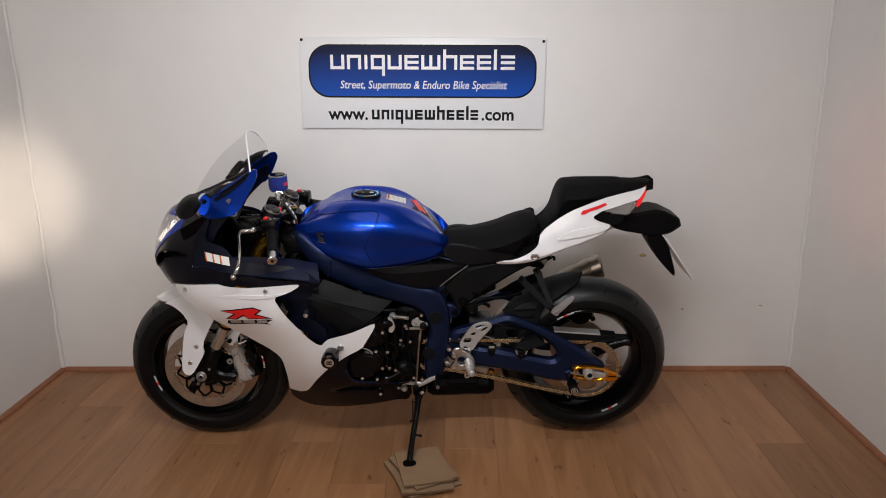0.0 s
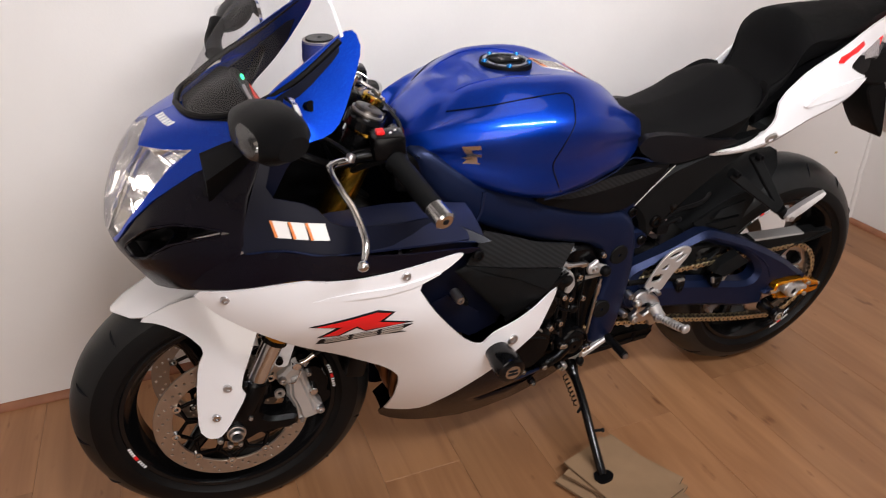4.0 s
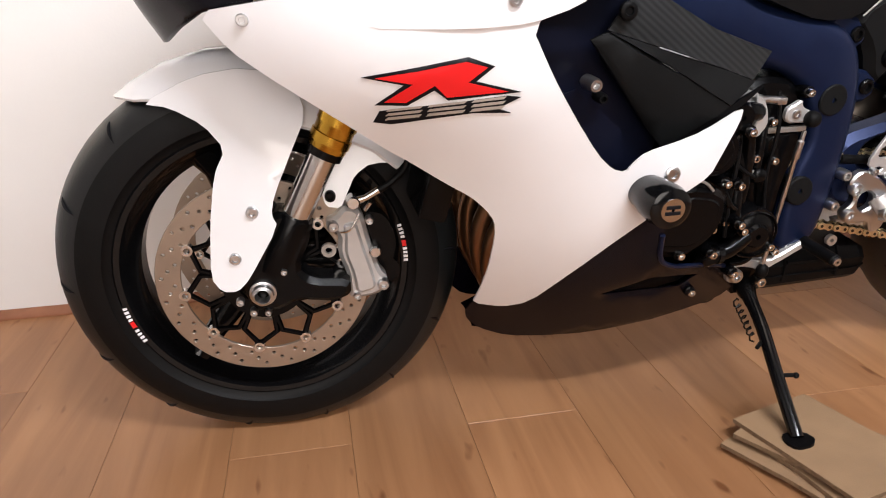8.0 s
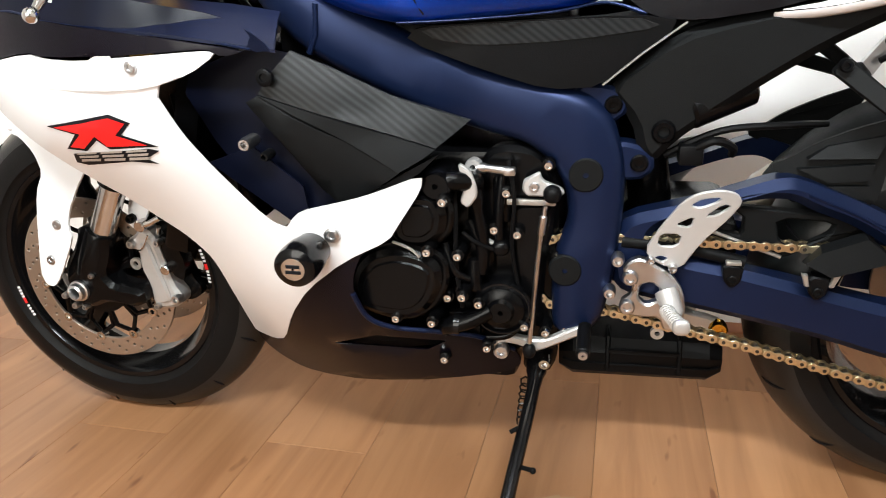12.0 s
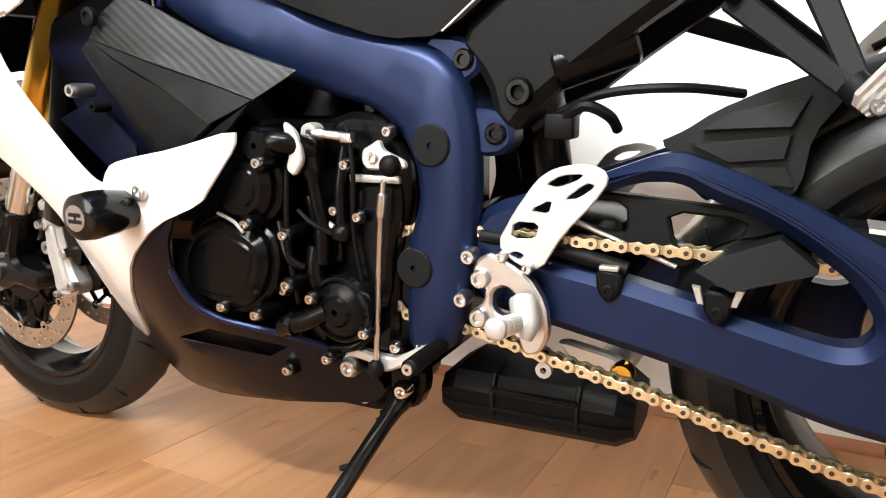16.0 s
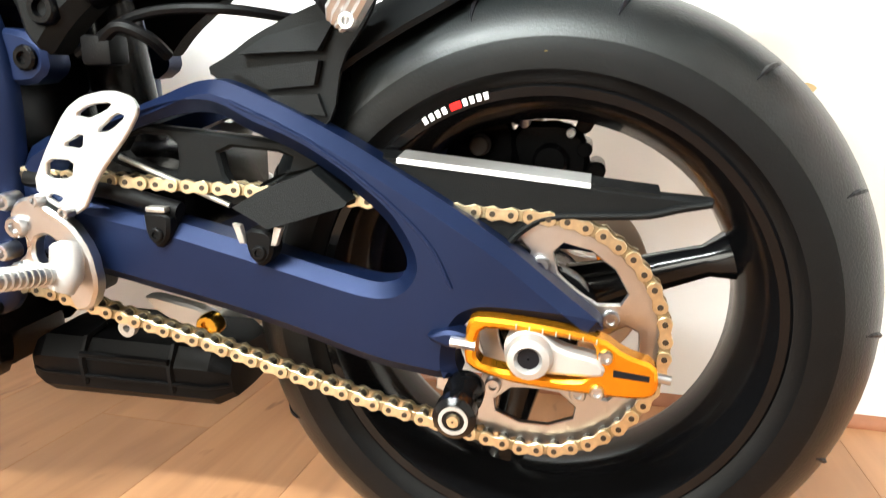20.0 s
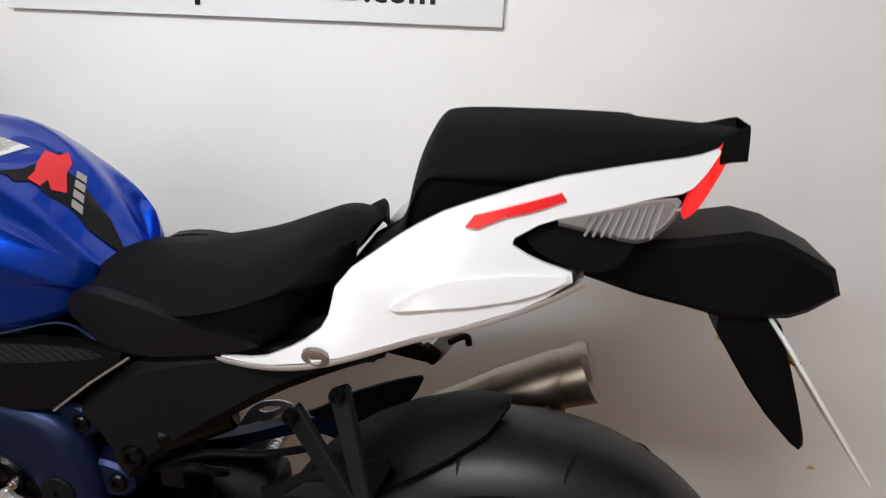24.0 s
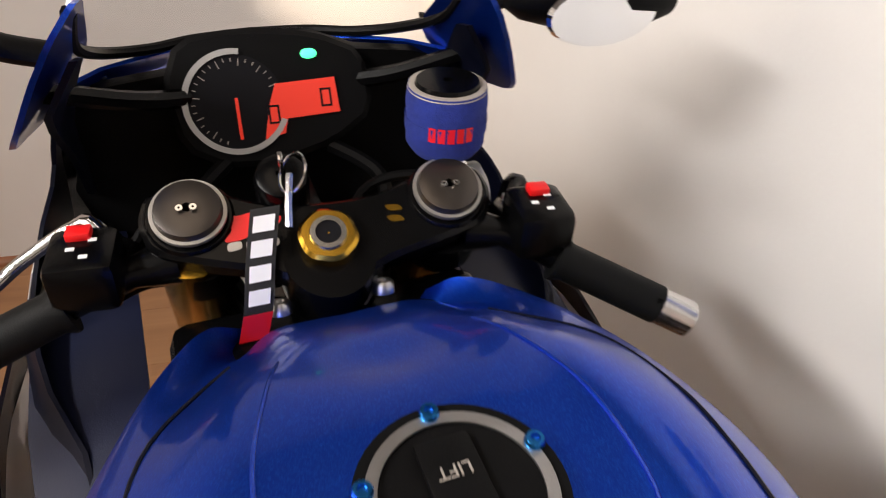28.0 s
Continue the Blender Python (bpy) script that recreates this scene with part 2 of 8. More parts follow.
CASTAL = mat("grey_cast_aluminium", (0.42, 0.41, 0.39), 0.42, 0.8, 0.14, 70, 0.2, 500)
PEGM = mat("bright_cast_peg", (0.48, 0.48, 0.49), 0.34, 0.7, 0.06, 60, 0.1, 600)
SILM = mat("dull_heat_stained_steel", (0.30, 0.26, 0.22), 0.3, 0.9, 0.2, 24)
DISC = mat("heat_stained_disc_steel", (0.40, 0.33, 0.27), 0.38, 0.9, 0.12, 18, 0.1, 700)
GOLD = mat("gold_anodised_fork", (0.62, 0.36, 0.05), 0.24, 1, 0.10, 30)
GREYM = mat("dark_grey_anodised", (0.075, 0.066, 0.060), 0.35, 0.9, 0.1, 60)
AMBERM = mat("orange_anodised_adjuster", (0.85, 0.34, 0.02), 0.24, 0.9, 0.08, 40)
CHAIN = mat("brass_chain_plate", (0.66, 0.57, 0.39), 0.30, 1, 0.18, 200)
CHAINI = mat("dull_inner_chain_plate", (0.36, 0.30, 0.19), 0.38, 1, 0.2, 200)
CHAIND = mat("dark_chain_roller", (0.06, 0.05, 0.04), 0.4, 0.8, 0.2, 100)
COPPER = mat("heat_tinted_header", (0.20, 0.10, 0.05), 0.32, 0.9, 0.25, 30)
RED = mat("red_decal", (0.75, 0.012, 0.014), 0.3, 0, 0.04, 20)
GREYD = mat("grey_decal", (0.42, 0.38, 0.34), 0.35, 0.2, 0.05)
REDLENS = glow("red_tail_lens", (0.75, 0.012, 0.012), 0.9)
CLEAR = clear("clear_lens", 0.14)
SCREEN = clear("clear_windscreen", 0.07)
MIRROR = mat("mirror_glass", (0.85, 0.86, 0.88), 0.03, 1, 0.01, 3, 0, 100, 0, 0.01)
REFL = mat("bright_reflector", (0.85, 0.85, 0.86), 0.12, 1, 0.1, 60)
AMBER = mat("amber_bulb", (0.75, 0.22, 0.03), 0.3)
CLOTH = mat("blue_towelling", (0.012, 0.03, 0.23), 0.9, 0, 0.2, 200, 0.9, 900)
CARD = mat("brown_cardboard", (0.30, 0.19, 0.105), 0.85, 0, 0.15, 16, 0.3, 500)
CARDE = mat("cardboard_edge", (0.16, 0.10, 0.055), 0.9, 0, 0.4, 260)
LABELW = mat("white_sticker", (0.78, 0.77, 0.75), 0.45, 0, 0.05, 40)
ORANGE = mat("orange_sticker_band", (0.75, 0.22, 0.05), 0.45)
LCD = glow("red_display", (0.55, 0.028, 0.015), 0.45)
LAMPG = glow("green_indicator", (0.03, 0.9, 0.35), 1.6)
LAMPW = glow("headlight_bulb", (1.0, 0.93, 0.82), 14.0)
NAVYS = mat("satin_navy_inner_plastic", (0.006, 0.009, 0.028), 0.42, 0, 0.12, 14, 0.1, 700, 0, 0.06, 0.3)
RIBS = striped("ribbed_carbon_plastic", (0.006, 0.0065, 0.007), (0.016, 0.017, 0.018), 40, 0.42, 52)
UNDERT = mat("grey_under_tail_plastic", (0.030, 0.034, 0.036), 0.5, 0, 0.15, 40, 0.2, 900, 0, 0.08, 0.25)
BLUEBOLT = mat("blue_anodised_bolt", (0.02, 0.22, 0.6), 0.25, 1)
STRAPK = mat("black_woven_strap", (0.012, 0.012, 0.013), 0.8, 0, 0.2, 300, 0.5, 900)
TAN = mat("bare_chip", (0.55, 0.42, 0.22), 0.8)
YELLOW = mat("yellow_paint_dot", (0.35, 0.24, 0.03), 0.7)

# ---- shape helpers ----
from mathutils.geometry import delaunay_2d_cdt

LEAN, YAW, BASE_Y = 4.5, 1.4, -0.005
sign = None
bike = new("motorcycle")
bike.matrix_world = pose(0, BASE_Y, 0, LEAN, 0, YAW)
tagged(bike, "blue, white and black sport motorcycle leaning on its side stand", "motorcycle", kind="thing")
AXIS = Vector((math.sin(radians(26.5)), 0, math.cos(radians(26.5))))
HEAD = Vector((-0.356, 0, 0.917))
STEER = Matrix.Translation(HEAD) @ Matrix.Rotation(radians(-2.5), 4, AXIS) @ Matrix.Translation(-HEAD)


def mesh_object(name, bm, material, smooth=40):
    bmesh.ops.recalc_face_normals(bm, faces=bm.faces)
    if smooth:
        for f in bm.faces:
            f.smooth = True
        for e in bm.edges:
            e.smooth = len(e.link_faces) < 2 or e.calc_face_angle(0) < radians(smooth)
    me = bpy.data.meshes.new(name)
    bm.to_mesh(me)
    bm.free()
    me.materials.append(material)
    return new(name, me)


# bends the bodywork to fit the camera's views, in x and z: place, then shift
VIEW_SHIFT = np.array([(-0.70, 0.70, 0.004, -0.010), (-0.42, 0.716, 0.015, -0.011), (-0.404, 0.616, 0.010, -0.011), (-0.582, 0.637, 0.010, -0.012), (-0.303, 0.612, 0.015, -0.012),
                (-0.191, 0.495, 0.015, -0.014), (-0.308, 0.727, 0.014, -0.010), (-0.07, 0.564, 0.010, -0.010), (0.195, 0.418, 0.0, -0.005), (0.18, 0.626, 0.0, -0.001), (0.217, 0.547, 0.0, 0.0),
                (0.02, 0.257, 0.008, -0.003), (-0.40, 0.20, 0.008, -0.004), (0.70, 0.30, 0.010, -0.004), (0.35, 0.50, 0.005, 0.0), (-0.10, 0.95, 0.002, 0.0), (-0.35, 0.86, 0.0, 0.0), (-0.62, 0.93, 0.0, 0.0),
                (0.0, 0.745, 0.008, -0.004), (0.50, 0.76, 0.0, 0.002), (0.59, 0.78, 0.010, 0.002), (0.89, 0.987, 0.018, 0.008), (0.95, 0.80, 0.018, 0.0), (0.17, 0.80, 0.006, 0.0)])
_d = np.hypot(VIEW_SHIFT[:, None, 0] - VIEW_SHIFT[None, :, 0], VIEW_SHIFT[:, None, 1] - VIEW_SHIFT[None, :, 1])
VIEW_SHIFT_W = np.linalg.solve(np.exp(-(_d / 0.22) ** 2) + np.eye(len(VIEW_SHIFT)) * 0.05, VIEW_SHIFT[:, 2:])
skip_view_shift = False


def view_shifted(p):
    """A drawn point of the bodywork, shifted to fit the camera's views."""
    if skip_view_shift:
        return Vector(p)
    dx, dz = np.exp(-(np.hypot(p[0] - VIEW_SHIFT[:, 0], p[2] - VIEW_SHIFT[:, 1]) / 0.22) ** 2) @ VIEW_SHIFT_W
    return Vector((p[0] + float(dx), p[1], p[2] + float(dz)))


def part(name, bm, material, parent, label="", xf=None, smooth=40):
    """One mesh under a thing or a part, built in the thing's own axes."""
    if xf is not None:
        bmesh.ops.transform(bm, matrix=xf, verts=bm.verts)
    elif parent is not sign and not skip_view_shift:
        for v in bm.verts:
            v.co = view_shifted(v.co)
    ob = mesh_object(name, bm, material, smooth)
    ob.parent = parent
    if label:
        tagged(ob, label)
    return ob


def again(ob, parent, m, name=None):
    """Another part that shares ob's mesh."""
    o = new(name or ob.name.split(".")[0], ob.data)
    o.parent = parent
    o.matrix_local = m
    return o


def ring(bm, pts):
    return [bm.verts.new(p) for p in pts]


def bridge(bm, a, b, closed=True):
    n = len(a)
    for i in range(n if closed else n - 1):
        j = (i + 1) % n
        try:
            bm.faces.new((a[i], a[j], b[j], b[i]))
        except ValueError:
            pass


def cap(bm, r):
    try:
        bm.faces.new(r)
    except ValueError:
        pass


def loft(sections, closed=True, caps=True, bm=None):
    bm = bm or bmesh.new()
    rings = [ring(bm, s) for s in sections]
    for a, b in zip(rings, rings[1:]):
        bridge(bm, a, b, closed)
    if caps and closed:
        cap(bm, rings[0])
        cap(bm, rings[-1])
    return bm


def side_axes(d):
    d = Vector(d).normalized()
    u = d.cross(Vector((0, 1, 0)))
    if u.length < 0.05:
        u = d.cross(Vector((1, 0, 0)))
    u.normalize()
    return d, u, d.cross(u)


def tube(pts, r, seg=12, bm=None, caps=True, flat=1.0):
    """A round bar along a line; r is one radius or one a point; flat squeezes it across."""
    bm = bm or bmesh.new()
    pts = [Vector(p) for p in pts]
    rs = r if isinstance(r, (list, tuple)) else [r] * len(pts)
    sec = []
    u0 = None
    for i, p in enumerate(pts):
        d = (pts[min(i + 1, len(pts) - 1)] - pts[max(i - 1, 0)]).normalized()
        if u0 is None:
            _, u, _ = side_axes(d)
        else:
            u = (u0 - d * u0.dot(d)).normalized()
        u0 = u
        w = d.cross(u)
        sec.append([p + (u * math.cos(a) + w * math.sin(a) * flat) * rs[i] for a in (k * math.tau / seg for k in range(seg))])
    return loft(sec, True, caps, bm)


def curve(pts, n=6):
    """Points of a smooth line through pts."""
    pts = [Vector(p) for p in pts]
    out = []
    for i in range(len(pts) - 1):
        a, b, c, d = pts[max(i - 1, 0)], pts[i], pts[i + 1], pts[min(i + 2, len(pts) - 1)]
        for k in range(n):
            t = k / n
            out.append(0.5 * ((2 * b) + (c - a) * t + (2 * a - 5 * b + 4 * c - d) * t * t + (3 * b - a - 3 * c + d) * t ** 3))
    out.append(pts[-1])
    return out


def lathe(profile, centre, seg=48, axis="Y", bm=None, closed=False):
    """Turned shape: profile of (radius, along) round an axis through centre."""
    bm = bm or bmesh.new()
    c = Vector(centre)
    rings = []
    for r, y in profile:
        pts = []
        for k in range(seg):
            a = k * math.tau / seg
            v = Vector((r * math.cos(a), y, r * math.sin(a))) if axis == "Y" else (Vector((r * math.cos(a), r * math.sin(a), y)) if axis == "Z" else Vector((y, r * math.cos(a), r * math.sin(a))))
            pts.append(c + v)
        rings.append(ring(bm, pts))
    for a, b in zip(rings, rings[1:]):
        bridge(bm, a, b)
    if closed:
        bridge(bm, rings[-1], rings[0])
    else:
        cap(bm, rings[0])
        cap(bm, rings[-1])
    return bm


def rod(p0, p1, r0, r1=None, seg=14, bm=None, edge=0.0):
    p0, p1 = Vector(p0), Vector(p1)
    r1 = r0 if r1 is None else r1
    if edge:
        d = (p1 - p0).normalized() * edge
        return tube([p0, p0 + d, p1 - d, p1], [r0 - edge, r0, r1, r1 - edge], seg, bm)
    return tube([p0, p1], [r0, r1], seg, bm)


def rounded(loop, n=2):
    """A softer outline: each corner cut into n steps by repeated corner cutting."""
    pts = [Vector(p) for p in loop]
    for _ in range(n):
        out = []
        for i, p in enumerate(pts):
            q = pts[(i + 1) % len(pts)]
            out += [p * 0.8 + q * 0.2, p * 0.2 + q * 0.8]
        pts = out
    return [tuple(p) for p in pts]


def inside(x, z, loop):
    hit = False
    for i in range(len(loop)):
        (ax, az), (bx, bz) = loop[i], loop[i - 1]
        if (az > z) != (bz > z) and x < (bx - ax) * (z - az) / (bz - az) + ax:
            hit = not hit
    return hit


def grown(loop, d):
    """The outline moved outwards (d > 0) or inwards."""
    n = len(loop)
    area2 = sum(loop[i - 1][0] * loop[i][1] - loop[i][0] * loop[i - 1][1] for i in range(n))
    s = 1 if area2 > 0 else -1
    out = []
    for i in range(n):
        a, b, c = (Vector(loop[k % n]) for k in (i - 1, i, i + 1))
        e, f = (b - a), (c - b)
        e = e.normalized() if e.length > 1e-7 else Vector((1, 0))
        f = f.normalized() if f.length > 1e-7 else e
        nrm = Vector((e.y + f.y, -e.x - f.x))
        if nrm.length < 1e-6:
            nrm = Vector((e.y, -e.x))
        nrm.normalize()
        out.append(tuple(b + nrm * d * s))
    return out


def fill(loops, step=0.0):
    """Triangles between an outline and its holes, with inner points every step."""
    pts, faces_in, at = [], [], 0
    edges = []
    for loop in loops:
        n = len(loop)
        pts += [Vector(p) for p in loop]
        edges += [(at + i, at + (i + 1) % n) for i in range(n)]
        at += n
    if step:
        xs, zs = [p[0] for p in loops[0]], [p[1] for p in loops[0]]
        x = min(xs) + step / 2
        row = 0
        while x < max(xs):
            z = min(zs) + step * (0.25 if row % 2 else 0.75)
            while z < max(zs):
                if inside(x, z, loops[0]) and not any(inside(x, z, h) for h in loops[1:]):
                    if all((Vector((x, z)) - Vector(q)).length > step * 0.45 for l in loops for q in l):
                        pts.append(Vector((x, z)))
                z += step
            x += step
            row += 1
    v, _, f, _, _, _ = delaunay_2d_cdt(pts, edges, [], 0, 1e-6)
    tri = []
    for face in f:
        cx, cz = sum(v[i][0] for i in face) / len(face), sum(v[i][1] for i in face) / len(face)
        if inside(cx, cz, loops[0]) and not any(inside(cx, cz, h) for h in loops[1:]):
            tri.append(tuple(face))
    return [(p[0], p[1]) for p in v], tri


def sheet(loops, place, thick, step=0.02, bm=None):
    """A skin with thickness: the outline (and holes) in two numbers, place(a, b, depth) gives the point."""
    bm = bm or bmesh.new()
    v, tri = fill(loops, step)
    front = [bm.verts.new(place(a, b, 0.0)) for a, b in v]
    back = [bm.verts.new(place(a, b, thick)) for a, b in v]
    count = {}
    for f in tri:
        bm.faces.new([front[i] for i in f])
        bm.faces.new([back[i] for i in reversed(f)])
        for i in range(len(f)):
            e = (f[i], f[(i + 1) % len(f)])
            k = tuple(sorted(e))
            count[k] = count.get(k, 0) + 1
    for (i, j), c in count.items():
        if c == 1:
            bm.faces.new((front[i], front[j], back[j], back[i]))
    return bm


def side_skin(loop, depth, thick=0.004, step=0.022, holes=(), soft=1):
    """A side panel of the bike: an outline in x and z laid on the surface y = depth(x, z)."""
    loops = [rounded(loop, soft) if soft else list(loop)] + [list(h) for h in holes]
    return sheet(loops, lambda x, z, d: (x, depth(x, z) + d, z), thick, step)


def prism(loop, y0, y1, edge=0.0, holes=(), soft=1, bm=None):
    """A plate cut from an outline in x and z, from y0 to y1, with its outer edge (at y0) bevelled."""
    loops = [rounded(loop, soft) if soft else list(loop)] + [rounded(h, soft) if soft else list(h) for h in holes]
    bm = bm or bmesh.new()
    s = 1 if y1 > y0 else -1
    small = [grown(l, -edge if i == 0 else edge) for i, l in enumerate(loops)] if edge else loops
    v, tri = fill(small)
    n0 = [bm.verts.new((x, y0, z)) for x, z in v]
    for f in tri:
        bm.faces.new([n0[i] for i in f])
    v2, tri2 = fill(loops)
    n1 = [bm.verts.new((x, y1, z)) for x, z in v2]
    for f in tri2:
        bm.faces.new([n1[i] for i in f])
    at = 0
    for l in loops:
        n = len(l)
        a, b = n0[at:at + n], n1[at:at + n]
        if edge:
            mid = ring(bm, [(x, y0 + s * edge, z) for x, z in l])
            bridge(bm, a, mid)
            bridge(bm, mid, b)
        else:
            bridge(bm, a, b)
        at += n
    return bm


def box(x0, x1, y0, y1, z0, z1, edge=0.0, bm=None):
    b2 = bmesh.new()
    bmesh.ops.create_cube(b2, size=1)
    for v in b2.verts:
        v.co = Vector(((x0 + x1) / 2 + v.co.x * (x1 - x0), (y0 + y1) / 2 + v.co.y * (y1 - y0), (z0 + z1) / 2 + v.co.z * (z1 - z0)))
    if edge:
        bmesh.ops.bevel(b2, geom=list(b2.edges), offset=edge, segments=2, affect="EDGES", profile=0.5)
    if bm is None:
        return b2
    me = bpy.data.meshes.new("tmp")
    b2.to_mesh(me)
    b2.free()
    bm.from_mesh(me)
    bpy.data.meshes.remove(me)
    return bm


def egg(centre, sx, sy, sz, power=2.6, seg=20, rows=12, bm=None):
    """A rounded body, squarer as power rises."""
    def q(c):
        return math.copysign(abs(c) ** (2 / power), c)
    sec = []
    for i in range(1, rows):
        a = -math.pi / 2 + math.pi * i / rows
        sec.append([Vector(centre) + Vector((sx * q(math.cos(a)) * q(math.cos(b)), sy * q(math.cos(a)) * q(math.sin(b)), sz * q(math.sin(a)))) for b in (k * math.tau / seg for k in range(seg))])
    return loft(sec, True, True, bm)


def thin_plate(points):
    """The smoothest surface y(x, z) through a few design points (x, z, y)."""
    a = np.array(points, float)
    n = len(a)
    d = np.hypot(a[:, None, 0] - a[None, :, 0], a[:, None, 1] - a[None, :, 1])
    k = np.where(d > 0, d * d * np.log(d + 1e-12), 0) + np.eye(n) * 0.002
    m = np.zeros((n + 3, n + 3))
    m[:n, :n], m[:n, n], m[:n, n + 1:], m[n, :n], m[n + 1:, :n] = k, 1, a[:, :2], 1, a[:, :2].T
    w = np.linalg.solve(m, np.r_[a[:, 2], 0, 0, 0])

    def f(x, z):
        r = np.hypot(x - a[:, 0], z - a[:, 1])
        return float((np.where(r > 0, r * r * np.log(r + 1e-12), 0) * w[:n]).sum() + w[n] + w[n + 1] * x + w[n + 2] * z)
    return f


def grid_surface(rows):
    """A smooth surface through a net of points: s(u, v), u along a row, v from row to row."""
    net = [[Vector(p) for p in r] for r in rows]

    def spline(p, t):
        i = min(max(int(math.floor(t)), 0), len(p) - 2)
        f = t - i
        a, b, c, d = p[max(i - 1, 0)], p[i], p[i + 1], p[min(i + 2, len(p) - 1)]
        return 0.5 * ((2 * b) + (c - a) * f + (2 * a - 5 * b + 4 * c - d) * f * f + (3 * b - a - 3 * c + d) * f ** 3)

    def s(u, v):
        return spline([spline(r, u) for r in net], v)
    return s


def bolt(p, r, parent, material=None, out=(0, -1, 0), depth=0.006, name="bolt"):
    """A socket-head bolt whose head faces out."""
    p, o = Vector(p), Vector(out).normalized()
    bm = bmesh.new()
    _, u, w = side_axes(o)
    def rg(rad, h, seg=12):
        return [p + o * h + (u * math.cos(a) + w * math.sin(a)) * rad for a in (k * math.tau / seg for k in range(seg))]
    loft([rg(r, -depth), rg(r, depth * 0.6), rg(r * 0.82, depth), rg(r * 0.5, depth), rg(r * 0.42, depth * 0.35)], True, True, bm)
    return part(name, bm, material or CHROME, parent)


def words(text, size, m, material, parent, name, depth=0.0006, stretch=1.0, bold=0.0, slant=0.0):
    """Lettering with Blender's own font, turned into a mesh."""
    cu = bpy.data.curves.new(name, "FONT")
    cu.body, cu.size, cu.extrude, cu.align_x, cu.align_y = text, size, depth, "CENTER", "CENTER"
    cu.resolution_u, cu.offset, cu.shear = 3, bold, slant
    tmp = new(name, cu)
    me = bpy.data.meshes.new_from_object(tmp.evaluated_get(bpy.context.evaluated_depsgraph_get()))
    bpy.data.objects.remove(tmp)
    me.materials.clear()
    me.materials.append(material)
    ob = new(name, me)
    ob.parent = parent
    ob.matrix_local = m @ Matrix.Diagonal((stretch, 1, 1, 1))
    return ob

# ---- room ----
X0, X1, Y1, YB, ZC = -1.64, 1.76, 0.515, -4.0, 2.6


def slab(name, x0, x1, y0, y1, z0, z1, material, label=""):
    ob = mesh_object(name, box(x0, x1, y0, y1, z0, z1), material, 0)
    return tagged(ob, label, kind="structure")


floor = slab("floor", X0 - 0.1, X1 + 0.1, YB - 0.1, Y1 + 0.1, -0.12, -0.009, LAMINATE, "beech-look laminate plank floor")
slab("wall_back", X0 - 0.1, X1 + 0.1, Y1, Y1 + 0.1, -0.009, ZC, WALL, "white painted board wall behind the motorcycle")
slab("wall_left", X0 - 0.1, X0, YB, Y1, -0.009, ZC, WALL, "white painted side wall")
slab("wall_right", X1, X1 + 0.1, YB, Y1, -0.009, ZC, WALL, "white painted side wall")
# never in view: these two close the room and return little light
slab("wall_front", X0 - 0.1, X1 + 0.1, YB - 0.1, YB, -0.009, ZC, GREYW, "unseen plain wall facing the motorcycle, grey to hold back bounced light")
slab("ceiling", X0 - 0.1, X1 + 0.1, YB - 0.1, Y1 + 0.1, ZC, ZC + 0.1, CEIL, "unseen ceiling, dull grey to hold back bounced light")
# uneven joint beads where the boards meet in the corners
for nm, cx in (("corner_trim", X0 + 0.004), ("corner_trim", X1 - 0.004)):
    bm = bmesh.new()
    rnd = random.Random(5)
    pts, rr = [], []
    for k in range(40):
        pts.append((cx + rnd.uniform(-0.003, 0.003), Y1 - 0.006, 0.02 + k * 0.066))
        rr.append(0.007 + rnd.uniform(-0.002, 0.003))
    tagged(mesh_object(nm, tube(pts, rr, 8, bm), WALL), "white filler bead in the wall corner", kind="structure")


def skirting(p, q):
    """A small quarter-round strip with a shadow gap, as one run."""
    p, q = Vector(p), Vector(q)
    d = (q - p).normalized()
    n = Vector((0, 0, 1)).cross(d)
    sec = []
    for e in (p, q):
        sec.append([e + n * a + Vector((0, 0, b)) for a, b in ((0, 0), (0.016, 0), (0.016, 0.006), (0.012, 0.013), (0.006, 0.018), (0, 0.02))])
    return tagged(mesh_object("baseboard", loft(sec), SKIRT), "thin reddish-brown wooden skirting strip", kind="structure")


skirting((X1 - 0.017, Y1, 0), (X0 + 0.017, Y1, 0))
skirting((X0, Y1, 0), (X0, YB, 0))
skirting((X1, YB, 0), (X1, Y1, 0))

# marks and chips on the back wall
for i, (x, z, w, h) in enumerate(((1.056, 0.554, 0.030, 0.016), (1.60, 0.315, 0.018, 0.008), (1.25, 0.30, 0.014, 0.008))):
    rnd = random.Random(i)
    lp = [(x + w * math.cos(a) * rnd.uniform(0.4, 0.6), z + h * math.sin(a) * rnd.uniform(0.4, 0.6)) for a in (k * math.tau / 9 for k in range(9))]
    tagged(mesh_object("wall_chip", prism(lp, Y1 - 0.0015, Y1 + 0.001, soft=0), TAN, 0), "small tan chip in the white wall paint", kind="structure")

# sign
sign = mesh_object("wall_sign", box(-0.424, 0.598, Y1 - 0.018, Y1 - 0.001, 1.122, 1.494, 0.002), SIGNW, 30)
SC = Vector((0.087, 0, 1.308))
sign.matrix_world = Matrix.Translation(SC) @ Matrix.Rotation(radians(0.8), 4, "Y") @ Matrix.Translation(-SC)
tagged(sign, "white advertising board with a blue rounded panel, screwed to the wall", "sign", kind="thing")
SY = Y1 - 0.0185


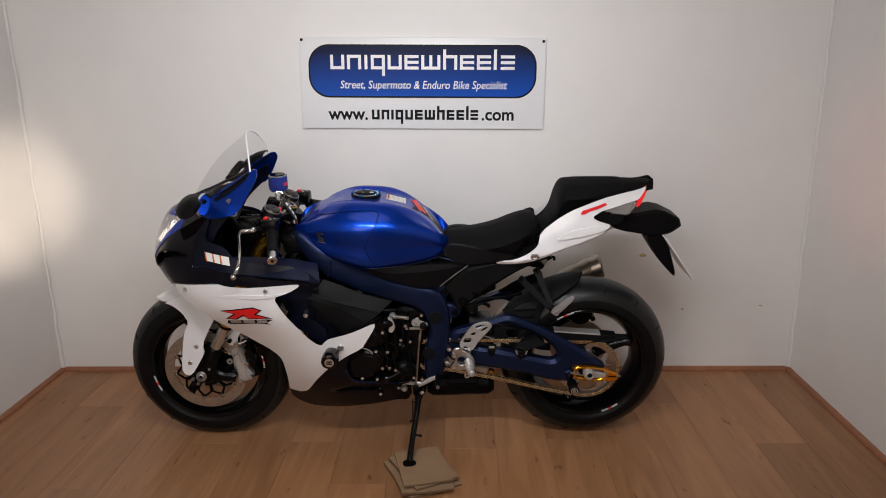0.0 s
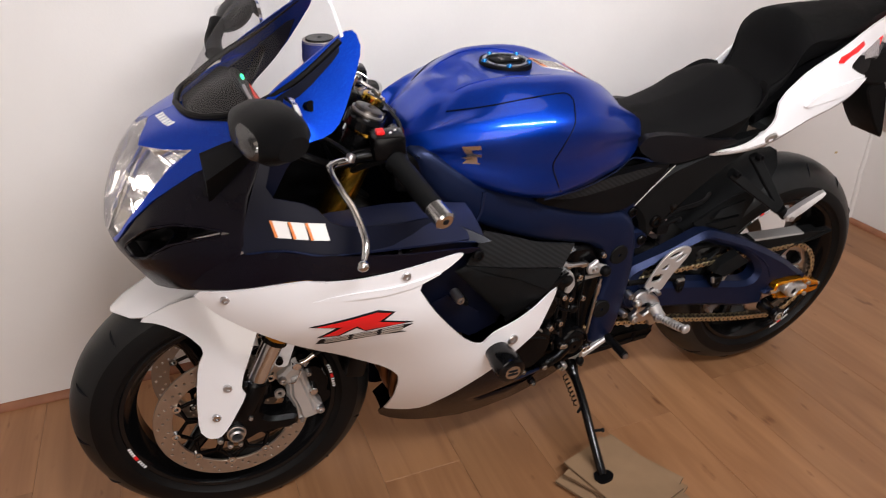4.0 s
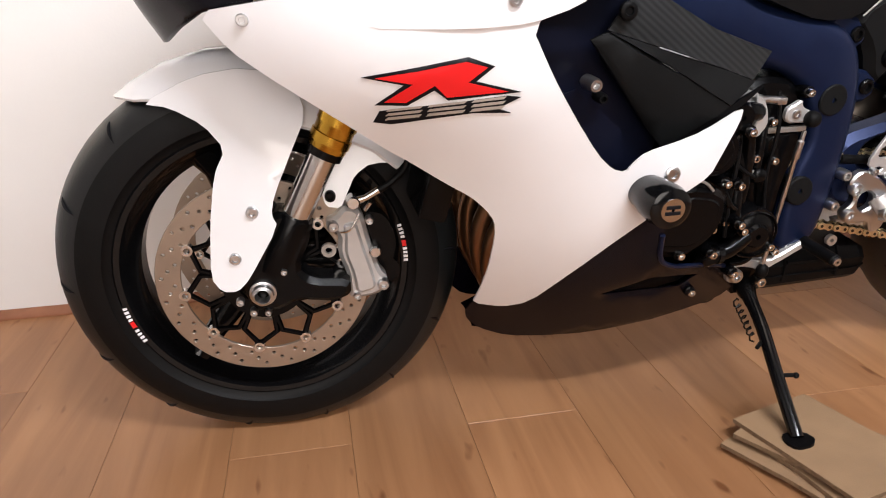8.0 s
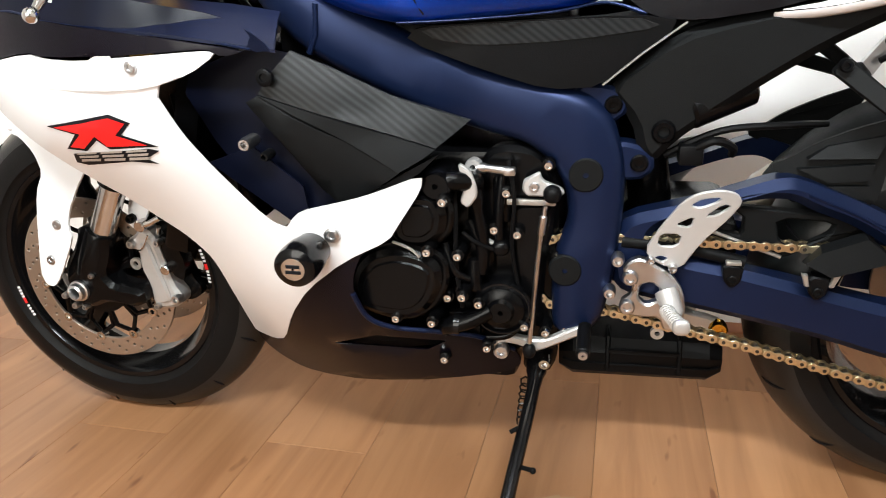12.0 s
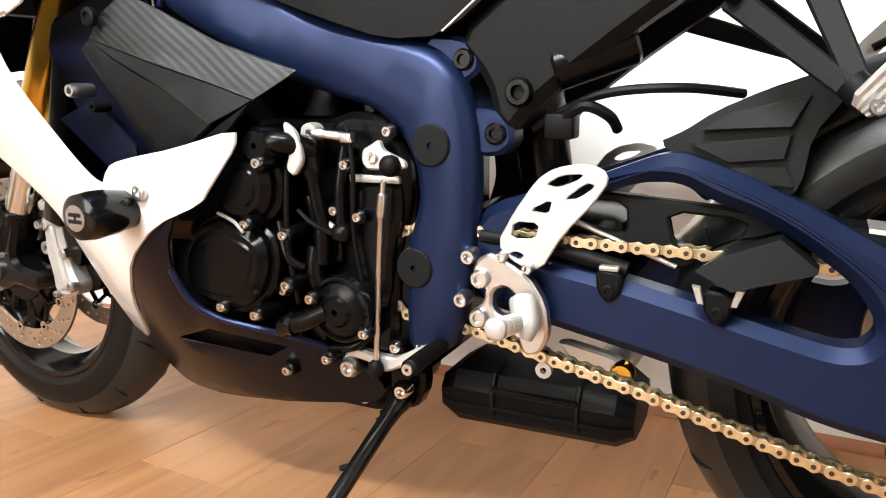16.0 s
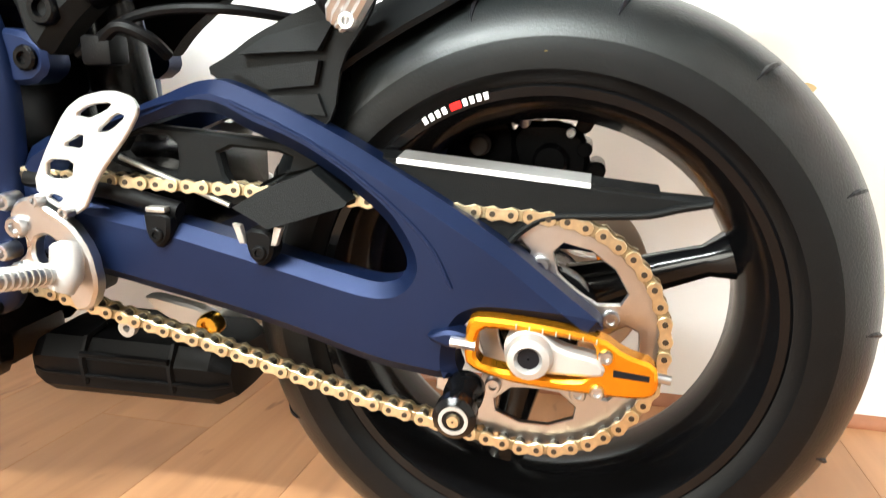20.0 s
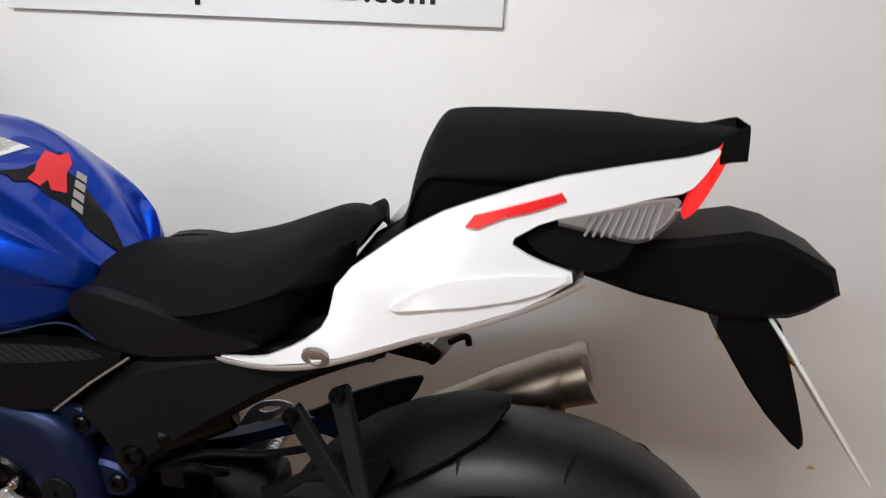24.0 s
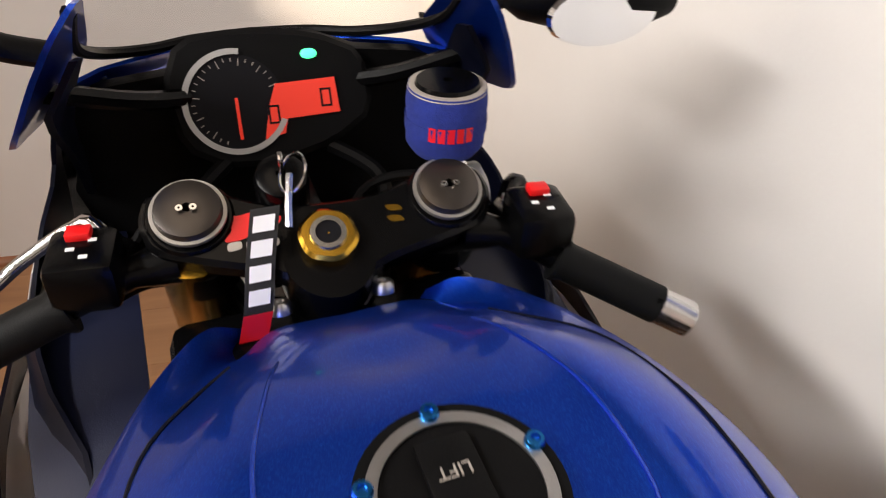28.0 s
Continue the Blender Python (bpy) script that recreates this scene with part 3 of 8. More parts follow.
def pill(x0, x1, z0, z1, r, n=10):
    out = []
    for cx, cz, a0 in ((x1 - r, z1 - r, 0), (x0 + r, z1 - r, 90), (x0 + r, z0 + r, 180), (x1 - r, z0 + r, 270)):
        out += [(cx + r * math.cos(radians(a0 + 90 * k / n)), cz + r * math.sin(radians(a0 + 90 * k / n))) for k in range(n + 1)]
    return out


part("panel_edge", prism(pill(-0.388, 0.562, 1.250, 1.466, 0.085), SY - 0.0008, SY + 0.001, soft=0), INK, sign, "dark blue-black outline of the panel")
part("blue_panel", prism(pill(-0.381, 0.555, 1.257, 1.459, 0.079), SY - 0.0016, SY + 0.001, soft=0), SIGNB, sign, "dark blue rounded panel")
words("Street, Supermoto & Enduro Bike Specialist", 0.046, pose(0.09, SY - 0.0024, 1.302, 90), WHITEINK, sign, "slogan", 0.0004, 0.86, 0.0003, 0.18)
words("www.", 0.072, pose(-0.226, SY - 0.001, 1.181, 90), INK, sign, "web_lettering", 0.0004, 0.98, 0.0016)
words(".com", 0.072, pose(0.405, SY - 0.001, 1.181, 90), INK, sign, "web_lettering", 0.0004, 0.98, 0.0016)


def strokes(x, z, h, w, kind, s):
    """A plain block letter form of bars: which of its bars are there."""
    t = h * s
    bars = {"l": (x, x + t, z, z + h), "r": (x + w - t, x + w, z, z + h), "t": (x, x + w, z + h - t, z + h), "b": (x, x + w, z, z + t),
            "m": (x, x + w, z + h / 2 - t / 2, z + h / 2 + t / 2), "c": (x + w / 2 - t / 2, x + w / 2 + t / 2, z, z + h), "d": (x + w - t, x + w, z - h * 0.45, z + h), "u": (x, x + t, z, z + h * 1.4)}
    return [bars[k] for k in kind]


def bar_letters(kinds, x, z, h, w, gap, s, y, material, parent, name):
    for kd in kinds:
        bm = bmesh.new()
        full = w
        w = full * (0.3 if kd in ("c", "u") else (1.35 if kd == "lrbc" else 1.0))
        for i, (a, b, c, d) in enumerate(strokes(x, z, h, w, kd, s)):
            box(a, b, y - 0.0004 - 0.0003 * i, y + 0.0004 + 0.00005 * i, c, d, 0, bm)
        x += w + gap
        w = full
        part(name, bm, material, parent, "", None, 0)


bar_letters(("lrb", "lrt", "c", "lrtbd", "lrb", "ltbm", "lrbc", "ulrt", "ltbm", "ltbm", "u", "tmb"), -0.296, 1.366, 0.058, 0.0585, 0.0115, 0.21, SY - 0.0024, WHITEINK, sign, "logo_bar")
bar_letters(("lrb", "lrt", "c", "lrtbd", "lrb", "ltbm", "lrbc", "ulrt", "ltbm", "ltbm", "u", "tmb"), -0.127, 1.160, 0.041, 0.0325, 0.0085, 0.25, SY - 0.001, INK, sign, "logo_bar")
for sx, sz in ((-0.413, 1.484), (0.587, 1.480)):
    bolt((sx, SY, sz), 0.006, sign, INK, (0, -1, 0), 0.002, "screw")

# cardboard under the stand
for i in range(5):
    rnd = random.Random(20 + i)
    cx, cy, w, h, turn = 0.097 + rnd.uniform(-0.014, 0.014), -0.362 + rnd.uniform(-0.014, 0.014), 0.186 - 0.006 * i, 0.222, 21 + rnd.uniform(-10, 10)
    lp = []
    for px, py in ((-1, -1), (-0.2, -1.03), (1, -1), (1.02, 0.1), (1, 1), (0.1, 0.98), (-1, 1), (-0.97, 0)):
        v = Matrix.Rotation(radians(turn), 2) @ Vector((px * w / 2 * rnd.uniform(0.97, 1.03), py * h / 2 * rnd.uniform(0.97, 1.03)))
        lp.append((cx + v.x, cy + v.y))
    z0 = 0.0015 + i * 0.0072
    bm = bmesh.new()
    vv, tri = fill([lp], 0.04)
    def lift(x, y):
        return 0.004 * max(0, ((x - cx) * -0.6 + (y - cy) * -0.8) * 8) * (i / 5)
    top = [bm.verts.new((x, y, z0 + 0.0066 + lift(x, y))) for x, y in vv]
    bot = [bm.verts.new((x, y, z0 + lift(x, y))) for x, y in vv]
    cnt = {}
    for f in tri:
        bm.faces.new([top[k] for k in f])
        bm.faces.new([bot[k] for k in f])
        for k in range(len(f)):
            e = tuple(sorted((f[k], f[(k + 1) % len(f)])))
            cnt[e] = cnt.get(e, 0) + 1
    for (a, b), c in cnt.items():
        if c == 1:
            bm.faces.new((top[a], top[b], bot[b], bot[a])).material_index = 1
    ob = mesh_object("cardboard_sheet", bm, CARD, 0)
    ob.data.materials.append(CARDE)
    tagged(ob, "piece of brown corrugated cardboard stacked under the side stand", "cardboard", "cardboard stack under the stand", "thing")

# ---- front wheel, fork and mudguard ----
skip_view_shift = True
FC = Vector((-0.710, 0.0, 0.299))
RC = Vector((0.705, 0, 0.311))


def tyre_profile(R, half, rim):
    out = [(R, 0.0)]
    for k in range(1, 10):
        a = k / 9 * radians(96)
        out.append((R - (R - rim - 0.012) * (1 - math.cos(a)) * 0.92, half * math.sin(a)))
    out += [(rim + 0.006, half * 0.90), (rim - 0.001, half * 0.86), (rim - 0.004, half * 0.6)]
    return out


def wheel(name, C, R, half, rim, spokes, xf, label):
    hw = half * 0.86
    bm = bmesh.new()
    w = hw - 0.002
    lathe([(rim + 0.001, -w), (rim - 0.004, -w - 0.004), (rim - 0.012, -w - 0.003), (rim - 0.018, -w + 0.006), (rim - 0.024, -w + 0.02), (rim - 0.036, -w * 0.35), (rim - 0.036, w * 0.35), (rim - 0.024, w - 0.02), (rim - 0.018, w - 0.006), (rim - 0.012, w + 0.003), (rim - 0.004, w + 0.004), (rim + 0.001, w)], C, 72, "Y", bm, True)
    rimob = part(name, bm, RIM, bike, label, xf)
    for sp in spokes:
        bm = bmesh.new()
        a = radians(sp)
        d = Vector((math.cos(a), 0, math.sin(a)))
        tube([C + d * 0.03, C + d * 0.09, C + d * (rim - 0.06), C + d * (rim - 0.026)], [0.03, 0.022, 0.017, 0.030], 10, bm, True, 1.0)
        part("spoke", bm, RIM, rimob, "", xf)
    bm = bmesh.new()
    lathe([(0.02, -0.055), (0.038, -0.055), (0.042, -0.03), (0.042, 0.03), (0.038, 0.055), (0.02, 0.055)], C, 28, "Y", bm, True)
    part("hub", bm, RIM, rimob, "", xf)
    prof = tyre_profile(R, half, rim)
    full = [(r, -y) for r, y in reversed(prof)] + prof[1:]
    bm = lathe(full, C, 96, "Y", None, True)
    ty = part("tyre", bm, RUBBER, rimob, "worn black road tyre", xf)
    ty.data.materials.append(TREAD)
    for p in ty.data.polygons:
        c = p.center if xf is None else xf.inverted() @ p.center
        if (c - C).length > R - (R - rim) * 0.42:
            p.material_index = 1
    # curved sipes across the tread, as black strips in place of shaded grooves
    for i in range(14):
        for s in (-1, 1):
            bm = bmesh.new()
            a0 = i * math.tau / 14 + (0.11 if s > 0 else 0)
            pts = []
            for k in range(6):
                f = k / 5
                ph = radians(26 + 30 * f)
                rr = R - (R - rim - 0.012) * (1 - math.cos(ph)) * 0.92 + 0.0002
                a = a0 + 0.07 * f - 0.03 * f * f
                pts.append(C + Vector((rr * math.cos(a), s * half * math.sin(ph), rr * math.sin(a))))
            tube(pts, [0.0006, 0.0022, 0.0028, 0.0026, 0.0018, 0.0006], 5, bm)
            part("tread_groove", bm, INK, rimob, "", xf, 0)
    return rimob


def rim_mark(rimob, C, r, y, a0, xf):
    """A short white, red and white transfer along the rim edge."""
    for lo, hi, m in ((-8.8, -1.8, WHITEINK), (-1.4, 1.4, RED), (1.8, 8.8, WHITEINK)):
        bm = bmesh.new()
        n = 1 if m is RED else 4
        for q in range(n):
            b0 = lo + (hi - lo) * q / n
            b1 = b0 + (hi - lo) / n * (1 if n == 1 else 0.66)
            top, bot = [], []
            for k in range(4):
                a = radians(a0 - (b0 + (b1 - b0) * k / 3))
                top.append(C + Vector((r * math.cos(a), y, r * math.sin(a))))
                bot.append(C + Vector(((r - 0.0065) * math.cos(a), y + 0.0006, (r - 0.0065) * math.sin(a))))
            loft([ring_pts for ring_pts in ([p + Vector((0, -0.0005, 0)) for p in top], [p + Vector((0, -0.0005, 0)) for p in bot])], False, False, bm)
        part("rim_transfer", bm, m, rimob, "", xf, 0)


fw = wheel("front_wheel", FC, 0.306, 0.060, 0.220, (112, 232, 352), STEER, "gloss black three-spoke front wheel")
for a in (199, 8):
    rim_mark(fw, FC, 0.2175, -0.0555, a, STEER)


def perforated(C, y, r0, r1, holes, hr, thick, xf, parent, name, material, label=""):
    def circ(cx, cz, r, n):
        return [(cx + r * math.cos(k * math.tau / n), cz + r * math.sin(k * math.tau / n)) for k in range(n)]
    hl = [circ(C.x, C.z, r0, 48)] + [circ(C.x + rr * math.cos(radians(a)), C.z + rr * math.sin(radians(a)), hr, 7) for rr, a in holes]
    return part(name, prism(circ(C.x, C.z, r1, 80), y - thick / 2, y + thick / 2, 0.0008, hl, 0), material, parent, label, xf)


for s in (-1, 1):
    y = s * 0.076
    disc = perforated(FC, y, 0.119, 0.155, [(0.128, k * 15) for k in range(24)] + [(0.137, k * 15 + 5) for k in range(24)] + [(0.146, k * 15 + 10) for k in range(24)], 0.0028, 0.005, STEER, bike, "brake_disc", DISC, "drilled floating brake disc, browned by heat")
    hubc = part("disc_carrier", lathe([(0.042, y - 0.004), (0.064, y - 0.004), (0.064, y + 0.004), (0.042, y + 0.004)], FC, 40, "Y", None, True), ENGINE, disc, "black disc carrier", STEER)
    for k in range(10):
        a = radians(k * 36 + 8)
        for da in (-0.30, 0.30):
            p0 = FC + Vector((0.058 * math.cos(a + da), y, 0.058 * math.sin(a + da)))
            p1 = FC + Vector((0.092 * math.cos(a + da * 0.9), y, 0.092 * math.sin(a + da * 0.9)))
            p2 = FC + Vector((0.113 * math.cos(a), y, 0.113 * math.sin(a)))
            part("carrier_arm", tube([p0, p1, p2], 0.0045, 6), ENGINE, disc, "", STEER)
    for k in range(10):
        a = radians(k * 36 + 8)
        p = FC + Vector((0.117 * math.cos(a), y, 0.117 * math.sin(a)))
        part("bobbin", lathe([(0.0045, -0.006), (0.0085, -0.006), (0.009, 0), (0.0085, 0.006), (0.0045, 0.006)], p, 14, "Y", None, True), CHROME, disc, "", STEER)

LEG = (Vector((-0.3825, 0, 0.925)) - FC).normalized()
for s in (-1, 1):
    y = s * 0.102
    base = Vector((FC.x, y, FC.z))
    at = lambda d: base + LEG * d
    up = part("fork_tube", tube([at(0.225), at(0.228), at(0.672)], [0.026, 0.0275, 0.0275], 24), GOLD, bike, "gold anodised fork tube", STEER)
    for d in (0.235, 0.262, 0.285):
        part("fork_ring", tube([at(d), at(d + 0.012)], 0.0292, 24), GOLD, up, "", STEER)
    part("dust_seal", tube([at(0.215), at(0.226)], 0.0265, 20), ENGINE, up, "", STEER)
    part("stanchion", tube([at(0.06), at(0.225)], 0.0212, 22), CHROME, bike, "polished steel fork stanchion", STEER)
    foot = [(-0.02, -0.03), (0.012, -0.036), (0.05, -0.02), (0.10, -0.028), (0.125, -0.018), (0.125, 0.006), (0.07, 0.012), (0.052, 0.03), (0.075, 0.08), (0.07, 0.112), (0.022, 0.12), (0.012, 0.09), (-0.03, 0.03)]
    bm = prism([(FC.x + a, FC.z + b) for a, b in foot], y - 0.022 * 1, y + 0.022, 0.008)
    tube([at(0.03), at(0.06), at(0.115), at(0.12)], [0.026, 0.029, 0.0285, 0.026], 20, bm)
    ft = part("fork_foot", bm, ENGINE, bike, "black fork bottom casting", STEER)
    part("axle_nut", lathe([(0.009, s * 0.022), (0.019, s * 0.022), (0.019, s * 0.027), (0.016, s * 0.028), (0.015, s * 0.036), (0.011, s * 0.0385), (0.008, s * 0.032)], base, 24, "Y", None, True), ALU, ft, "", STEER)
    for dx, dz, r in ((-0.033, -0.012, 0.006), (-0.016, -0.030, 0.006), (0.004, -0.032, 0.005), (0.032, 0.03, 0.005)):
        q = STEER @ Vector((FC.x + dx, y + s * 0.022, FC.z + dz))
        bolt(q, r, ft, ALU, STEER.to_3x3() @ Vector((0, s, 0)))
    # caliper
    cal = [(-0.614, 0.390), (-0.600, 0.396), (-0.588, 0.410), (-0.570, 0.407), (-0.560, 0.393), (-0.553, 0.358), (-0.541, 0.307), (-0.528, 0.290), (-0.531, 0.274), (-0.547, 0.264), (-0.585, 0.260), (-0.588, 0.280), (-0.589, 0.306), (-0.600, 0.337), (-0.597, 0.369), (-0.613, 0.372)]
    cp = part("brake_caliper", prism(cal, s * 0.098, s * 0.066, 0.006), ALUW, bike, "silver radial brake caliper", STEER)
    face = [(-0.590, 0.384), (-0.571, 0.388), (-0.563, 0.352), (-0.549, 0.300), (-0.547, 0.278), (-0.576, 0.272), (-0.580, 0.306), (-0.590, 0.338), (-0.588, 0.368)]
    part("caliper_face", prism(face, s * 0.104, s * 0.096, 0.004), ALUW, cp, "", STEER)
    part("caliper_rib", tube(curve([(-0.594, s * 0.099, 0.372), (-0.580, s * 0.106, 0.378), (-0.566, s * 0.104, 0.402)]), 0.0016, 6), CHROME, cp, "", STEER)
    part("caliper_back", prism([(x + 0.022, z + 0.006) for x, z in cal], s * 0.046, s * 0.068, 0.005), ENGINE, cp, "", STEER)
    part("caliper_pad", prism([(-0.556, 0.400), (-0.528, 0.392), (-0.512, 0.352), (-0.520, 0.316), (-0.540, 0.326), (-0.553, 0.368)], s * 0.062, s * 0.092, 0.004), ENGINE, cp, "", STEER)
    part("pad_pin", rod((-0.546, s * 0.084, 0.339), (-0.546, s * 0.106, 0.339), 0.010, 0.009, 16, None, 0.002), CHROME, cp, "bright pad pin", STEER)
    part("bleed_nipple", rod((-0.556, s * 0.088, 0.400), (-0.548, s * 0.094, 0.414), 0.004, seg=10), CHROME, cp, "", STEER)
    for x, z, r in ((-0.604, 0.383, 0.008), (-0.536, 0.284, 0.009), (-0.576, 0.268, 0.006), (-0.552, 0.388, 0.006)):
        bolt(STEER @ Vector((x, s * 0.098, z)), r, cp, ALU, STEER.to_3x3() @ Vector((0, s, 0)), 0.008)
    part("banjo_bolt", rod((-0.574, s * 0.090, 0.419), (-0.574, s * 0.112, 0.419), 0.010, 0.010, 14, None, 0.002), CHROME, cp, "", STEER)
    part("hose_union", tube([(-0.574, s * 0.104, 0.419), (-0.556, s * 0.104, 0.424), (-0.537, s * 0.102, 0.434)], [0.007, 0.005, 0.0055], 10), CHROME, cp, "", STEER)
    part("disc_button_lug", lathe([(0.005, s * 0.084), (0.011, s * 0.084), (0.011, s * 0.090), (0.005, s * 0.090)], (-0.613, 0, 0.341), 18, "Y", None, True), CASTAL, cp, "", STEER)
    part("brake_hose", tube(curve([(-0.538, s * 0.102, 0.433), (-0.515, s * 0.100, 0.446), (-0.492, s * 0.090, 0.474), (-0.490, s * 0.070, 0.56), (-0.50, s * 0.06, 0.63)]), 0.005, 8), BLACK, cp, "", STEER)

# mudguard: an arched top over the tyre and two arms down to the fork
def arch(C, angles, rad, half, drop, thick):
    """A curved guard round a wheel: angles in degrees, radius, half width and side drop at each."""
    outer, inner = [], []
    for a, r, h, d in zip(angles, rad, half, drop):
        ra = radians(a)
        o, i = [], []
        for k in range(13):
            f = -1 + 2 * k / 12
            rr = r - d * abs(f) ** 2.6
            o.append(C + Vector((rr * math.cos(ra), f * h, rr * math.sin(ra))))
            i.append(C + Vector(((rr - thick) * math.cos(ra), f * h * 0.97, (rr - thick) * math.sin(ra))))
        outer.append(o)
        inner.append(i)
    bm = loft([o + list(reversed(i)) for o, i in zip(outer, inner)])
    return bm


guard = part("front_mudguard", arch(FC, (124, 119, 110, 99, 88, 76, 62, 48, 38), (0.322, 0.324, 0.327, 0.328, 0.328, 0.327, 0.326, 0.325, 0.325), (0.012, 0.045, 0.066, 0.078, 0.088, 0.094, 0.092, 0.088, 0.085), (0.002, 0.02, 0.04, 0.055, 0.07, 0.085, 0.08, 0.07, 0.065), 0.004), WHITE, bike, "white front mudguard", STEER)
ARM = [(-0.846, 0.561), (-0.771, 0.598), (-0.701, 0.608), (-0.639, 0.586), (-0.629, 0.546), (-0.653, 0.501), (-0.679, 0.448), (-0.685, 0.422), (-0.678, 0.406), (-0.723, 0.332), (-0.741, 0.313), (-0.763, 0.312), (-0.777, 0.331), (-0.769, 0.406), (-0.755, 0.476), (-0.737, 0.508), (-0.763, 0.538), (-0.806, 0.558)]
armdepth = thin_plate([(-0.846, 0.561, 0.055), (-0.771, 0.598, 0.072), (-0.701, 0.608, 0.078), (-0.639, 0.586, 0.085), (-0.701, 0.546, 0.105), (-0.671, 0.486, 0.134), (-0.731, 0.486, 0.124), (-0.711, 0.406, 0.138), (-0.756, 0.346, 0.134), (-0.801, 0.561, 0.075)])
for s in (-1, 1):
    part("mudguard_arm", side_skin(ARM, lambda x, z: s * armdepth(x, z), -s * 0.004, 0.016), WHITE, guard, "", STEER)
    for bx, bz in ((-0.710, 0.426), (-0.740, 0.360)):
        bolt(STEER @ Vector((bx, s * (armdepth(bx, bz) + 0.001), bz)), 0.0085, guard, ALU, STEER.to_3x3() @ Vector((0, s, 0)), 0.004)
    # rear strut of the guard behind the fork leg
    part("mudguard_strut", side_skin([(-0.62, 0.575), (-0.53, 0.54), (-0.46, 0.49), (-0.484, 0.462), (-0.543, 0.465), (-0.568, 0.449), (-0.580, 0.425), (-0.591, 0.404), (-0.612, 0.408), (-0.617, 0.428), (-0.602, 0.50)], lambda x, z: s * (0.062 + 0.25 * max(0, 0.5 - z)), -s * 0.004, 0.02), WHITE, guard, "", STEER)
    bolt(STEER @ Vector((-0.605, s * 0.088, 0.424)), 0.008, guard, ENGINE, STEER.to_3x3() @ Vector((0, s, 0)), 0.006)

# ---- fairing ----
skip_view_shift = False
flank = thin_plate([(-0.525, 0.518, 0.205), (-0.455, 0.470, 0.203), (-0.699, 0.695, 0.217), (-0.419, 0.716, 0.287), (-0.583, 0.637, 0.26), (-0.405, 0.616, 0.283), (-0.305, 0.723, 0.275), (-0.396, 0.684, 0.28), (-0.257, 0.496, 0.255), (-0.191, 0.495, 0.26), (-0.061, 0.555, 0.215), (-0.398, 0.198, 0.08), (-0.331, 0.25, 0.145), (-0.416, 0.135, 0.04), (-0.295, 0.09, 0.06), (0.027, 0.182, 0.10), (-0.751, 0.698, 0.173), (-0.2, 0.36, 0.232), (-0.15, 0.25, 0.172), (-0.659, 0.785, 0.225), (-0.53, 0.768, 0.268)])
PANEL = [(-0.748, 0.699), (-0.675, 0.716), (-0.585, 0.732), (-0.55, 0.726), (-0.498, 0.724), (-0.422, 0.728), (-0.37, 0.730), (-0.318, 0.732), (-0.308, 0.727), (-0.345, 0.706), (-0.400, 0.690), (-0.369, 0.632), (-0.335, 0.582), (-0.295, 0.528), (-0.272, 0.506), (-0.254, 0.501), (-0.246, 0.514), (-0.231, 0.528), (-0.192, 0.537), (-0.145, 0.545), (-0.07, 0.564), (-0.072, 0.545), (-0.105, 0.500), (-0.118, 0.480), (-0.180, 0.454), (-0.240, 0.402), (-0.287, 0.335), (-0.332, 0.255), (-0.365, 0.236), (-0.408, 0.238), (-0.404, 0.265), (-0.398, 0.323), (-0.397, 0.390), (-0.401, 0.418), (-0.414, 0.438), (-0.435, 0.459), (-0.467, 0.479), (-0.513, 0.512), (-0.547, 0.535), (-0.583, 0.564), (-0.632, 0.600), (-0.680, 0.633), (-0.717, 0.660)]
RSHAPE = [(-0.582, 0.637), (-0.468, 0.658), (-0.438, 0.647), (-0.457, 0.630), (-0.404, 0.616), (-0.485, 0.607), (-0.502, 0.620), (-0.530, 0.601), (-0.566, 0.602), (-0.536, 0.627)]
RFACE = [(-0.568, 0.636), (-0.470, 0.653), (-0.446, 0.646), (-0.466, 0.629), (-0.420, 0.617), (-0.487, 0.611), (-0.502, 0.626), (-0.532, 0.605), (-0.556, 0.606), (-0.526, 0.628)]
BELLY = [(-0.338, 0.252), (-0.262, 0.375), (-0.203, 0.441), (-0.150, 0.482), (-0.098, 0.520), (-0.090, 0.514), (-0.128, 0.500), (-0.154, 0.468), (-0.172, 0.432), (-0.177, 0.395), (-0.164, 0.348), (-0.130, 0.322), (-0.061, 0.302), (-0.008, 0.282), (0.040, 0.248), (0.052, 0.214), (0.030, 0.190), (-0.06, 0.180), (-0.27, 0.160), (-0.34, 0.152), (-0.385, 0.166), (-0.408, 0.188), (-0.414, 0.212), (-0.406, 0.242), (-0.365, 0.238)]
SLOT = [(-0.232, 0.276), (-0.16, 0.304), (-0.06, 0.280), (-0.09, 0.262)]
